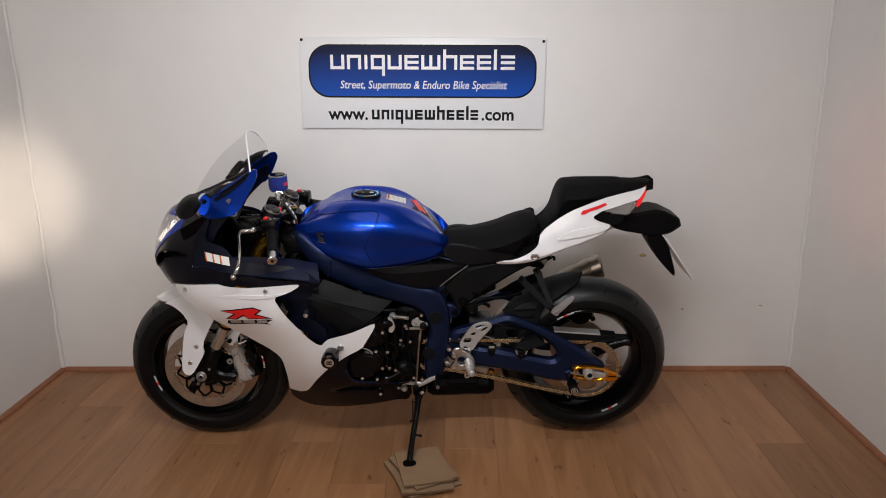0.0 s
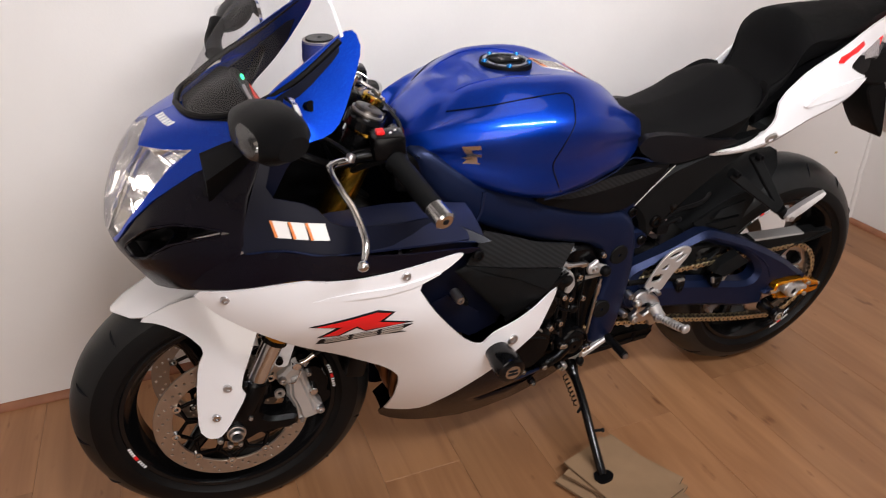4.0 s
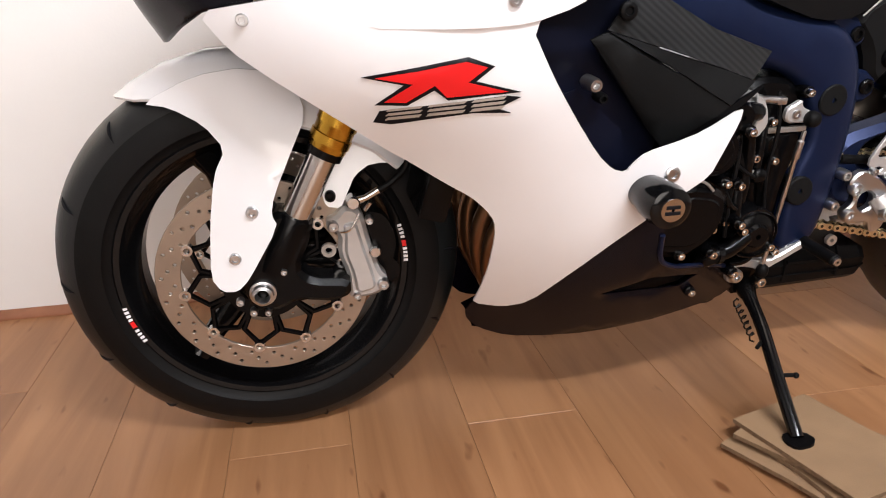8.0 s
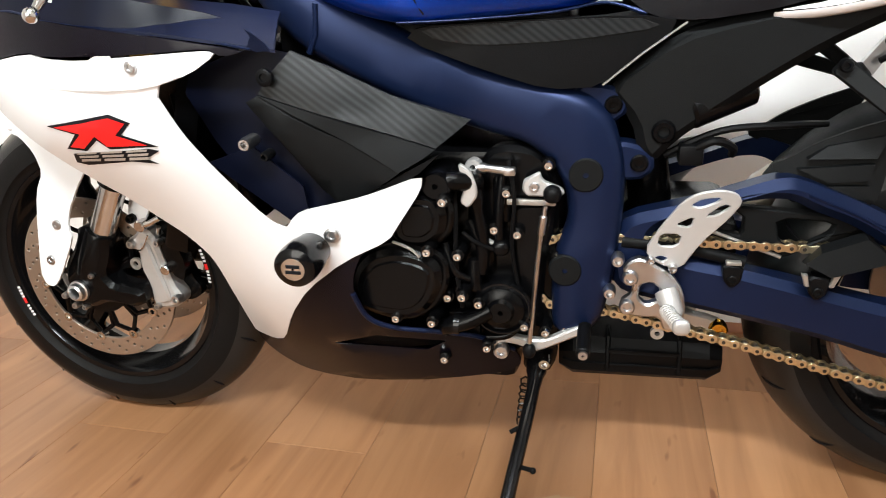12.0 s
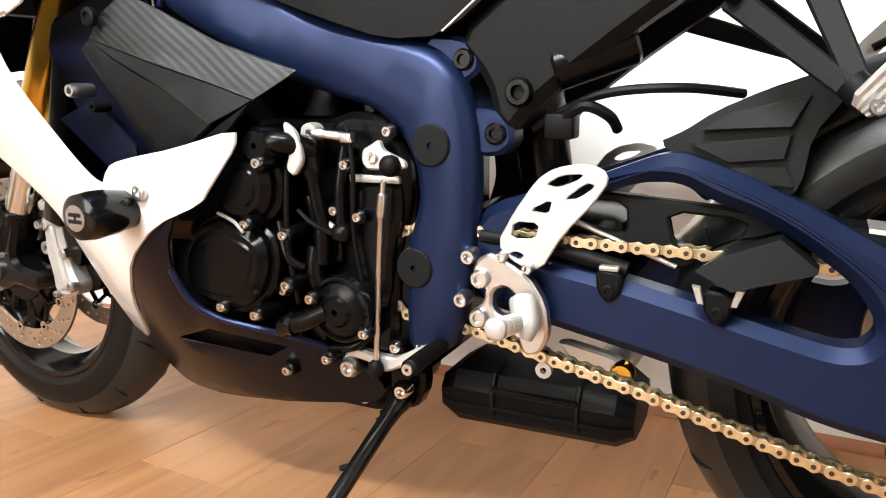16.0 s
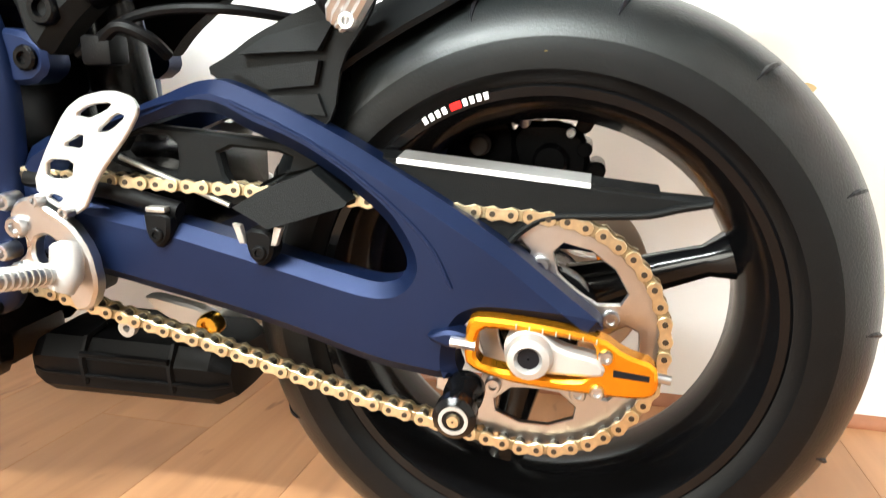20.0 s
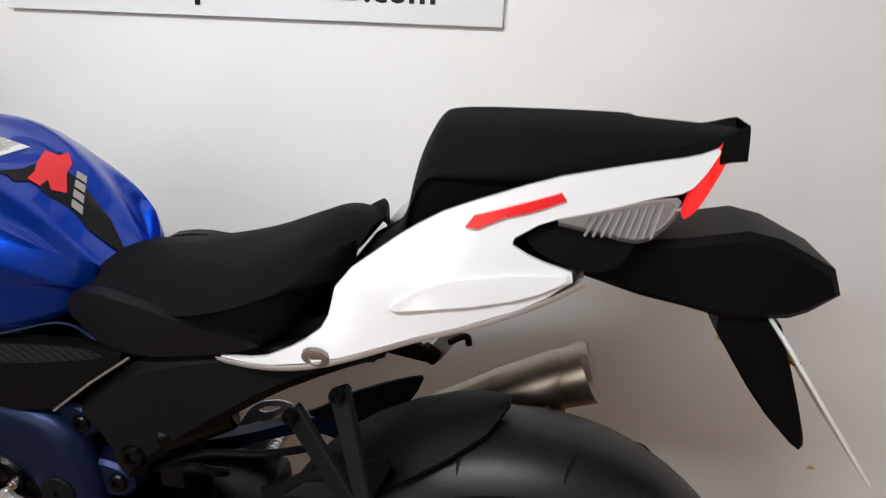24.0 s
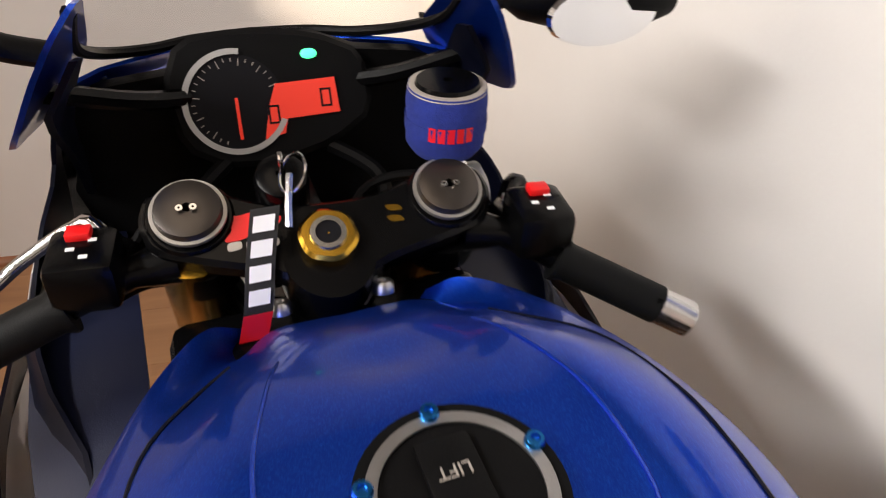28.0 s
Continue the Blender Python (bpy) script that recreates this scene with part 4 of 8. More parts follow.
for s in (-1, 1):
    F = lambda x, z, s=s: s * flank(x, z)
    G = lambda x, z, s=s: s * (flank(x, z) - 0.004)
    panel = part("side_fairing", side_skin(PANEL, F, -s * 0.004, 0.024), WHITE, bike, "white lower side fairing")
    lip = [(-0.585, 0.690), (-0.52, 0.702), (-0.42, 0.700), (-0.345, 0.707), (-0.40, 0.691), (-0.47, 0.688)]
    part("fairing_crease", side_skin(lip, lambda x, z, s=s: s * (flank(x, z) + 0.004 * min(1, max(0, (x + 0.585) * 8))), -s * 0.004, 0.02), WHITE, panel)
    part("emblem_outline", side_skin(RSHAPE, lambda x, z, s=s: s * (flank(x, z) + 0.0012), -s * 0.001, 0.012, soft=0), INK, panel, "black outline of the emblem")
    part("emblem", side_skin(RFACE, lambda x, z, s=s: s * (flank(x, z) + 0.0022), -s * 0.001, 0.012, soft=0), RED, panel, "red angular emblem")
    sub = [(-0.560, 0.594), (-0.420, 0.612), (-0.404, 0.610), (-0.428, 0.596), (-0.412, 0.590), (-0.455, 0.590), (-0.545, 0.575), (-0.566, 0.578)]
    part("emblem_lower_outline", side_skin(sub, lambda x, z, s=s: s * (flank(x, z) + 0.0012), -s * 0.001, 0.012, soft=0), INK, panel)
    for x0, x1 in ((-0.553, -0.515), (-0.507, -0.467), (-0.459, -0.424)):
        sl = lambda x: 0.584 + (x + 0.553) * 0.115
        for lo, hi in ((0.0, 0.0042), (0.0062, 0.0100), (0.0122, 0.0155)):
            part("emblem_bar", side_skin([(x0, sl(x0) + lo - 0.003), (x1, sl(x1) + lo - 0.003), (x1 + 0.003, sl(x1) + hi - 0.003), (x0 + 0.003, sl(x0) + hi - 0.003)], lambda x, z, s=s: s * (flank(x, z) + 0.0022), -s * 0.001, 0.02, soft=0), GREYD, panel)
    for bx, bz, r in ((-0.699, 0.695, 0.007), (-0.419, 0.716, 0.008), (-0.191, 0.495, 0.011)):
        bolt((bx, s * (flank(bx, bz) + 0.001), bz), r, panel, ALU, (0, s, 0), 0.004)
    pan = part("belly_pan", side_skin(BELLY, G, -s * 0.004, 0.022, (SLOT,)), BLACKP, bike, "glossy black belly pan")
    pan_last = pan if s < 0 else pan_last
    part("belly_slot", side_skin([(-0.245, 0.27), (-0.16, 0.312), (-0.05, 0.284), (-0.09, 0.255)], lambda x, z, s=s: s * (flank(x, z) - 0.02), -s * 0.003, 0.03), BLACK, pan)
    part("belly_edge", tube(curve([(x, s * (flank(x, z) - 0.003), z) for x, z in ((-0.177, 0.395), (-0.164, 0.348), (-0.130, 0.322), (-0.061, 0.302), (-0.008, 0.282), (0.040, 0.248))], 5), 0.004, 8), NAVY, pan)
    # bung that guards the fairing in a fall
    c = Vector((-0.221, s * 0.245, 0.472))
    bung = part("crash_bobbin", lathe([(0.012, 0), (0.024, 0), (0.025, s * 0.02), (0.028, s * 0.035), (0.029, s * 0.06), (0.027, s * 0.074), (0.021, s * 0.078), (0.006, s * 0.078)], c, 28, "Y", None, True), RIM, bike, "black plastic crash bobbin")
    part("bobbin_badge", lathe([(0.002, s * 0.0775), (0.0155, s * 0.0775), (0.0155, s * 0.0795), (0.002, s * 0.0795)], c, 24, "Y", None, True), CHROME, bung, "round silver badge")
    bm = bmesh.new()
    for dz, hw in ((0.004, 0.009), (-0.004, 0.010)):
        box(c.x - hw, c.x + hw, min(c.y + s * 0.0795, c.y + s * 0.0803), max(c.y + s * 0.0795, c.y + s * 0.0803), c.z + dz - 0.0022, c.z + dz + 0.0022, 0, bm)
    part("badge_bars", bm, INK, bung, "", None, 0)
    # black upper flank, from the nose to the tank
    upper = [(-0.752, 0.702), (-0.715, 0.748), (-0.668, 0.776), (-0.62, 0.783), (-0.53, 0.768), (-0.40, 0.752), (-0.27, 0.730), (-0.300, 0.724), (-0.318, 0.734), (-0.37, 0.732), (-0.422, 0.730), (-0.55, 0.728), (-0.585, 0.734), (-0.675, 0.718)]
    uf = part("upper_flank", side_skin(upper, lambda x, z, s=s: s * (flank(x, z) - 0.002), -s * 0.004, 0.02), BLACKP, bike, "black upper side fairing")
    inner = thin_plate([(-0.659, 0.782, 0.222), (-0.53, 0.768, 0.262), (-0.27, 0.730, 0.255), (-0.60, 0.91, 0.205), (-0.50, 0.86, 0.222), (-0.40, 0.79, 0.228), (-0.30, 0.76, 0.19)])
    it = part("inner_panel", side_skin([(-0.668, 0.776), (-0.64, 0.85), (-0.60, 0.93), (-0.585, 0.93), (-0.614, 0.862), (-0.545, 0.842), (-0.52, 0.808), (-0.43, 0.788), (-0.33, 0.765), (-0.24, 0.728), (-0.27, 0.726), (-0.40, 0.752), (-0.53, 0.768), (-0.62, 0.783)], lambda x, z, s=s: s * inner(x, z), -s * 0.004, 0.025), NAVYD, uf, "dark inner fairing panel")
    part("panel_rim", tube(curve([(x, s * (inner(x, z) + 0.0015), z) for x, z in ((-0.655, 0.779), (-0.60, 0.781), (-0.53, 0.767), (-0.40, 0.751), (-0.275, 0.729))], 5), 0.0016, 6), NAVY, uf)
    shelf = [((-0.640, 0.228, 0.778), (-0.620, 0.165, 0.790)), ((-0.53, 0.258, 0.766), (-0.53, 0.158, 0.788)), ((-0.40, 0.256, 0.752), (-0.40, 0.155, 0.782)), ((-0.31, 0.246, 0.738), (-0.33, 0.160, 0.775)), ((-0.25, 0.232, 0.726), (-0.26, 0.172, 0.765))]
    bm = loft([[Vector((a[0] + (b[0] - a[0]) * f, s * (a[1] + (b[1] - a[1]) * f), a[2] + (b[2] - a[2]) * f + 0.006 * math.sin(f * math.pi) - d)) for f, d in ((0, 0), (0.33, 0), (0.66, 0), (1, 0), (1, 0.004), (0.66, 0.004), (0.33, 0.004), (0, 0.004))] for a, b in shelf])
    part("inner_shelf", bm, NAVYS, uf, "dark navy inner shelf of the fairing")
    if s < 0:
        for x0, x1 in ((-0.614, -0.589), (-0.588, -0.564), (-0.563, -0.533)):
            zt = lambda x: 0.828 - (x + 0.614) * 0.16
            part("caution_sticker", side_skin([(x0, zt(x0)), (x1, zt(x1)), (x1 + 0.002, zt(x1) - 0.025), (x0 + 0.004, zt(x0) - 0.026)], lambda x, z: -inner(x, z) - 0.0015, 0.001, 0.02, soft=0), LABELW, uf, "white warning sticker")
            part("sticker_band", side_skin([(x0, zt(x0)), (x0 + 0.004, zt(x0)), (x0 + 0.008, zt(x0) - 0.025), (x0 + 0.004, zt(x0) - 0.026)], lambda x, z: -inner(x, z) - 0.0025, 0.001, 0.02, soft=0), ORANGE, uf)

# underside of the belly
bm = loft([[(x, y * w, z0 + (0.148 + (x + 0.4) * 0.07 + 0.012 - z0) * abs(y / 0.075) ** 1.6 - 0.003) for y in (-0.075, -0.06, -0.04, -0.02, 0, 0.02, 0.04, 0.06, 0.075)] for x, z0, w in ((-0.392, 0.168, 0.55), (-0.36, 0.142, 0.8), (-0.27, 0.128, 0.95), (-0.15, 0.135, 1), (0.03, 0.17, 1))], False, False)
part("belly_floor", bm, BLACKP, bike, "black underside of the belly pan")

# radiator, header pipes and dark parts behind the fairing
part("radiator", box(-0.47, -0.43, -0.17, 0.17, 0.40, 0.70, 0.006), ENGINE, bike, "black radiator core", Matrix.Translation((-0.44, 0, 0.5)) @ Matrix.Rotation(radians(16), 4, "Y") @ Matrix.Translation((0.44, 0, -0.5)))
for y in (-0.12, -0.045, 0.045, 0.12):
    part("header_pipe", tube(curve([(-0.24, y, 0.42), (-0.33, y, 0.41), (-0.375, y * 0.95, 0.35), (-0.372, y * 0.85, 0.26), (-0.31, y * 0.6, 0.18), (-0.15, y * 0.4, 0.155)], 6), 0.017, 14), COPPER, bike, "heat-browned exhaust header pipe")
# added black block: keeps the wall from showing through the dark nose gap
part("wiring_bulkhead", box(-0.64, -0.43, -0.02, 0.02, 0.58, 0.88, 0.01), ENGINE, bike)
part("oil_cooler", box(-0.40, -0.37, -0.10, 0.10, 0.44, 0.54, 0.004), ENGINE, bike)

# nose
NET = [
    [(-0.812, 0, 0.640), (-0.800, -0.06, 0.650), (-0.775, -0.12, 0.675), (-0.745, -0.172, 0.698), (-0.690, -0.212, 0.712)],
    [(-0.842, 0, 0.698), (-0.830, -0.06, 0.706), (-0.800, -0.12, 0.722), (-0.758, -0.172, 0.740), (-0.680, -0.218, 0.752)],
    [(-0.856, 0, 0.745), (-0.843, -0.06, 0.752), (-0.812, -0.115, 0.772), (-0.765, -0.165, 0.792), (-0.661, -0.222, 0.790)],
    [(-0.838, 0, 0.825), (-0.822, -0.055, 0.828), (-0.785, -0.10, 0.838), (-0.738, -0.142, 0.850), (-0.640, -0.208, 0.862)],
    [(-0.788, 0, 0.908), (-0.772, -0.055, 0.908), (-0.738, -0.092, 0.908), (-0.696, -0.123, 0.912), (-0.602, -0.198, 0.925)],
    [(-0.706, 0, 0.945), (-0.694, -0.06, 0.946), (-0.664, -0.108, 0.950), (-0.622, -0.150, 0.957), (-0.560, -0.186, 0.964)],
]
nose = grid_surface(NET)


def nose_skin(loop, lift=0.0, thick=0.004, step=0.16, side=-1):
    def place(u, v, d):
        p = nose(u, v)
        du, dv = nose(u + 0.02, v) - p, nose(u, v + 0.02) - p
        n = dv.cross(du)
        n = n.normalized() if n.length > 1e-9 else Vector((-1, 0, 0))
        if n.x > 0.2:
            n = -n
        q = p + n * (lift - d)
        return (q.x, q.y if side < 0 else -q.y, q.z)
    return sheet([loop], place, thick, step)


LENS = [(0.02, 2.0), (0.9, 2.0), (1.35, 2.2), (1.75, 2.55), (2.3, 3.2), (2.95, 4.03), (2.0, 4.0), (1.0, 3.96), (0.45, 4.3), (0.02, 4.42)]
STRIPE = [(0.9, 2.0), (1.35, 2.2), (1.75, 2.55), (2.3, 3.2), (2.95, 4.03), (2.0, 4.0), (1.0, 3.96), (0.45, 4.3), (0.02, 4.42), (0.02, 5), (1, 5), (2, 5), (3, 5), (4, 5), (4, 4.62), (3.72, 4.1), (3.2, 3.5), (2.5, 2.95), (1.95, 2.55), (1.4, 2.1), (1.1, 1.93)]
SIDEP = [(1.12, 1.92), (1.4, 2.1), (1.95, 2.55), (2.5, 2.95), (3.2, 3.5), (3.72, 4.1), (4, 4.6), (4, 4), (4, 3), (4, 2), (4, 1), (4, 0.05), (3, 0.0), (2, 0), (1, 0), (0.02, 0), (0.02, 1), (0.02, 1.9)]
HOLE = [(1.5, 1.86), (2.4, 2.28), (3.3, 2.42), (3.78, 2.30), (3.2, 1.95), (2.4, 1.45), (1.6, 1.35)]
cowl = None
for s in (-1, 1):
    side = part("nose_side", sheet([SIDEP, HOLE], lambda u, v, d, s=s: (nose(u, v).x + d, nose(u, v).y * -s, nose(u, v).z), 0.004, 0.16), BLACKP, bike, "black nose fairing side")
    def intake(u, v, d, s=s):
        p = nose(u, v)
        e = min(1.0, min(math.hypot(u - a, v - b) for a, b in HOLE) * 2.2)
        return (p.x + 0.012 + 0.05 * e + d, (p.y + 0.012 + 0.03 * e) * -s, p.z - 0.004 * e)
    part("air_intake", sheet([grown(HOLE, 0.05)], intake, 0.003, 0.14), BLACK, side, "dark ram-air intake")
    part("intake_lip", tube([tuple(Vector((nose(u, v).x - 0.001, nose(u, v).y * -s, nose(u, v).z))) for u, v in rounded(HOLE, 1)] + [tuple(Vector((nose(*rounded(HOLE, 1)[0]).x - 0.001, nose(*rounded(HOLE, 1)[0]).y * -s, nose(*rounded(HOLE, 1)[0]).z)))], 0.0022, 6), BLACKP, side)
    if s < 0:
        bm = nose_skin(STRIPE, 0.002, 0.004, 0.16, -1)
        b2 = nose_skin(STRIPE, 0.002, 0.004, 0.16, 1)
        me = bpy.data.meshes.new("tmp")
        b2.to_mesh(me)
        b2.free()
        bm.from_mesh(me)
        bpy.data.meshes.remove(me)
        bmesh.ops.remove_doubles(bm, verts=bm.verts, dist=0.0005)
        cowl = part("nose_cowl", bm, BLUE, bike, "blue nose cowl")
    bolt(nose(3.3, 4.55) * Vector((1, -s, 1)), 0.006, cowl, INK, (-0.5, s * 0.6, 0.6), 0.003)
    # headlight: clear lens over a bright bowl
    lens = part("headlight", nose_skin(LENS, 0.003, 0.003, 0.14, s), CLEAR, bike, "clear headlight lens")
    lens.visible_shadow = False
    def bowl(u, v, d, s=s):
        p = nose(u, v)
        e = min(1.0, min(math.hypot(u - a, v - b) for a, b in LENS) * 1.6)
        return (p.x + 0.006 + 0.075 * e + d, p.y * -s * (1 - 0.1 * e), p.z - 0.01 * e)
    part("reflector", sheet([grown(LENS, -0.03)], bowl, 0.003, 0.16), REFL, lens, "bright headlight reflector")
    part("bulb", egg((-0.79, s * 0.052, 0.80), 0.012, 0.011, 0.010), LAMPW, lens, "lit headlight bulb")
    part("bulb_shield", lathe([(0.012, 0), (0.019, 0.001), (0.019, 0.006), (0.012, 0.008)], (-0.812, s * 0.052, 0.80), 16, "X", None, True), CHROME, lens)
    # blue wing that runs back under the screen
    wing = thin_plate([(-0.61, 0.935, 0.196), (-0.60, 0.965, 0.172), (-0.53, 1.008, 0.163), (-0.452, 1.060, 0.149), (-0.482, 0.969, 0.204), (-0.53, 0.955, 0.207), (-0.465, 1.02, 0.176)])
    wg = part("cowl_wing", side_skin([(-0.612, 0.936), (-0.604, 0.970), (-0.57, 1.000), (-0.52, 1.030), (-0.48, 1.054), (-0.446, 1.074), (-0.428, 1.076), (-0.424, 1.052), (-0.446, 1.010), (-0.476, 0.962), (-0.50, 0.944), (-0.55, 0.934), (-0.59, 0.930)], lambda x, z, s=s: s * wing(x, z), -s * 0.005, 0.018), BLUE, cowl, "")
    part("wing_trim", side_skin([(-0.575, 0.988), (-0.52, 1.014), (-0.456, 1.058), (-0.460, 1.046), (-0.52, 1.000), (-0.57, 0.976)], lambda x, z, s=s: s * (wing(x, z) + 0.002), -s * 0.002, 0.02), NAVYD, wg)
    # mirror on a short stalk, with the indicator in its front
    m0 = Vector((-0.602, -0.312, 1.004)) if s < 0 else Vector((-0.545, 0.328, 1.006))
    mir = part("mirror", loft([[m0 + Vector((dx + 0.0, s * dy, 0)) + Vector((sx * 1.2 * math.cos(a) * 0.88 - sz * 0.62 * math.sin(a) * 0.47, 0, sx * 1.2 * math.cos(a) * 0.47 + sz * 0.62 * math.sin(a) * 0.88)) for a in (k * math.tau / 20 for k in range(20))] for dx, dy, sx, sz in ((-0.03, -0.085, 0.012, 0.012), (-0.02, -0.07, 0.024, 0.028), (-0.010, -0.03, 0.036, 0.042), (0, 0.02, 0.038, 0.044), (0.008, 0.055, 0.032, 0.038), (0.016, 0.076, 0.018, 0.022))]), BLACK, bike, "black mirror housing")
    part("mirror_glass", loft([[m0 + Vector((0.0335 + 0.004 * math.cos(a) * 0, s * (-0.01 + 0.062 * math.cos(a)), 0.032 * math.sin(a))) for a in (k * math.tau / 24 for k in range(24))], [m0 + Vector((0.040, s * (-0.01 + 0.06 * math.cos(a)), 0.030 * math.sin(a))) for a in (k * math.tau / 24 for k in range(24))]]), MIRROR, mir, "oval mirror glass")
    ind = part("mirror_indicator", egg(m0 + Vector((-0.028, s * 0.005, -0.008)), 0.018, 0.052, 0.020, 2.4), CLEAR, mir, "clear indicator lens")
    part("indicator_bulb", egg(m0 + Vector((-0.026, s * 0.025, -0.008)), 0.008, 0.012, 0.009), AMBER, mir)
    part("indicator_back", egg(m0 + Vector((-0.020, s * 0.005, -0.008)), 0.012, 0.048, 0.018, 2.4), REFL, mir)
    part("mirror_stalk", tube(curve([(-0.615, s * 0.17, 0.972), (-0.612, s * 0.215, 0.985), (-0.60, s * 0.24, 1.0), (-0.592, s * 0.265, 1.010)]), [0.020] + [0.016] * 17 + [0.013], 12, None, True, 0.7), BLACK, mir, "black mirror stalk")
# plain bars in place of the nose lettering
for k in range(6):
    u = 0.25 + k * 0.16
    part("nose_lettering_bar", nose_skin([(u, 4.52), (u + 0.10, 4.52), (u + 0.10, 4.66), (u, 4.66)], 0.0035, 0.001, 0.5, -1 if k else -1), WHITEINK, cowl, "", None, 0)

# windscreen
SNET = [
    [(-0.704, 0, 0.948), (-0.692, -0.06, 0.950), (-0.662, -0.105, 0.955), (-0.615, -0.145, 0.972), (-0.53, -0.158, 1.010), (-0.452, -0.147, 1.062)],
    [(-0.602, 0, 1.082), (-0.596, -0.045, 1.080), (-0.580, -0.085, 1.072), (-0.550, -0.118, 1.062), (-0.502, -0.138, 1.058), (-0.451, -0.146, 1.065)],
    [(-0.488, 0, 1.178), (-0.484, -0.036, 1.173), (-0.475, -0.070, 1.157), (-0.465, -0.102, 1.132), (-0.456, -0.128, 1.100), (-0.450, -0.145, 1.068)],
]
bm = bmesh.new()
for s in (-1, 1):
    S = grid_surface(SNET)
    loft([[Vector((S(u / 4, v / 8).x, S(u / 4, v / 8).y * -s, S(u / 4, v / 8).z)) for u in range(21)] for v in range(17)], False, False, bm)
bmesh.ops.remove_doubles(bm, verts=bm.verts, dist=0.0004)
screen = part("windscreen", bm, SCREEN, bike, "clear curved windscreen")
screen.visible_shadow = False
rimpts = [Vector(p) for p in SNET[2]]
edge = curve([Vector((p.x, -p.y, p.z)) for p in reversed(rimpts[1:])] + rimpts, 6)
part("screen_edge", tube(edge, 0.0028, 8), WHITEINK, screen, "light rim of the screen")
for s in (-1, 1):
    part("screen_base_trim", tube(curve([(p[0] - 0.002, p[1] * -s, p[2] + 0.001) for p in SNET[0]], 5), 0.0055, 8), BLACK, screen)

# ---- tank, seat and tail ----
skip_view_shift = True
def body(stations, seg=28):
    """A closed body along x: at each x the half outline from the top centre down to the bottom centre, as (y, z)."""
    sec = []
    for x, half in stations:
        left = [(x, -y, z) for y, z in half]
        right = [(x, y, z) for y, z in reversed(half)]
        sec.append(left + right[1:-1] if abs(half[0][0]) < 1e-6 else left + right)
    return sec


def blend_stations(st, n):
    """More stations between those given, along a smooth line."""
    out = []
    for i in range(len(st) - 1):
        a, b, c, d = st[max(i - 1, 0)], st[i], st[i + 1], st[min(i + 2, len(st) - 1)]
        for k in range(n):
            t = k / n
            def cr(p, q, r, s):
                return 0.5 * (2 * q + (r - p) * t + (2 * p - 5 * q + 4 * r - s) * t * t + (3 * q - p - 3 * r + s) * t ** 3)
            out.append((cr(a[0], b[0], c[0], d[0]), [(cr(a[1][j][0], b[1][j][0], c[1][j][0], d[1][j][0]), cr(a[1][j][1], b[1][j][1], c[1][j][1], d[1][j][1])) for j in range(len(b[1]))]))
    out.append(st[-1])
    return out


def smooth_half(half, n=3):
    return [(p.x, p.y) for p in (Vector((q.x, q.y)) for q in curve([Vector((y, z, 0)) for y, z in half], n))]


def tank_half(top, w, crease, mid, low, wl, rise=0.0):
    return smooth_half([(0, top), (w * 0.36, top + 0.001), (w * 0.52, top + rise), (w * 0.68, top - 0.012 + rise * 1.2), (w * 0.88, crease + 0.028), (w * 0.99, crease), (w * 0.985, (crease + mid) / 2), (w * 0.94, mid), (wl, low), (wl * 0.6, low + 0.002), (0, low + 0.004)])


TANK = [
    (-0.340, tank_half(0.836, 0.085, 0.835, 0.834, 0.832, 0.06)),
    (-0.330, tank_half(0.856, 0.110, 0.846, 0.840, 0.830, 0.09, -0.003)),
    (-0.300, tank_half(0.886, 0.134, 0.858, 0.843, 0.824, 0.118, -0.006)),
    (-0.235, tank_half(0.930, 0.165, 0.876, 0.834, 0.788, 0.152, -0.008)),
    (-0.160, tank_half(0.950, 0.192, 0.887, 0.818, 0.758, 0.174, 0.002)),
    (-0.080, tank_half(0.947, 0.204, 0.889, 0.810, 0.742, 0.184, 0.008)),
    (0.000, tank_half(0.936, 0.192, 0.882, 0.808, 0.744, 0.172, 0.010)),
    (0.070, tank_half(0.914, 0.165, 0.860, 0.805, 0.748, 0.150, 0.003)),
    (0.130, tank_half(0.868, 0.138, 0.834, 0.800, 0.752, 0.126)),
    (0.172, tank_half(0.816, 0.112, 0.806, 0.792, 0.762, 0.102)),
    (0.196, tank_half(0.788, 0.080, 0.786, 0.782, 0.774, 0.07)),
]
shell = loft(body(blend_stations(TANK, 9)))
# shallow groove round the raised middle of the tank's front
for v in shell.verts:
    if v.co.z > 0.835 and v.co.x < -0.17:
        r = math.hypot((v.co.x + 0.305) / 0.105, v.co.y / 0.078)
        v.co.z -= 0.0055 * math.exp(-((r - 1) / 0.20) ** 2)
tank = part("fuel_tank", shell, BLUE, bike, "metallic blue fuel tank", None, 60)


def tank_top(x):
    st = TANK
    for a, b in zip(st, st[1:]):
        if a[0] <= x <= b[0]:
            t = (x - a[0]) / (b[0] - a[0])
            return a[1][0][1] * (1 - t) + b[1][0][1] * t
    return 0.8


from mathutils.bvhtree import BVHTree
tank_mesh_tree = BVHTree.FromPolygons([v.co[:] for v in tank.data.vertices], [tuple(p.vertices) for p in tank.data.polygons])


def on_tank(origin, way, lift=0.0012):
    hit, nrm, _, _ = tank_mesh_tree.ray_cast(Vector(origin), Vector(way))
    if hit is None:
        return Vector(origin) + Vector(way) * 0.1
    if nrm.dot(Vector(way)) > 0:
        nrm = -nrm
    return hit + nrm * lift


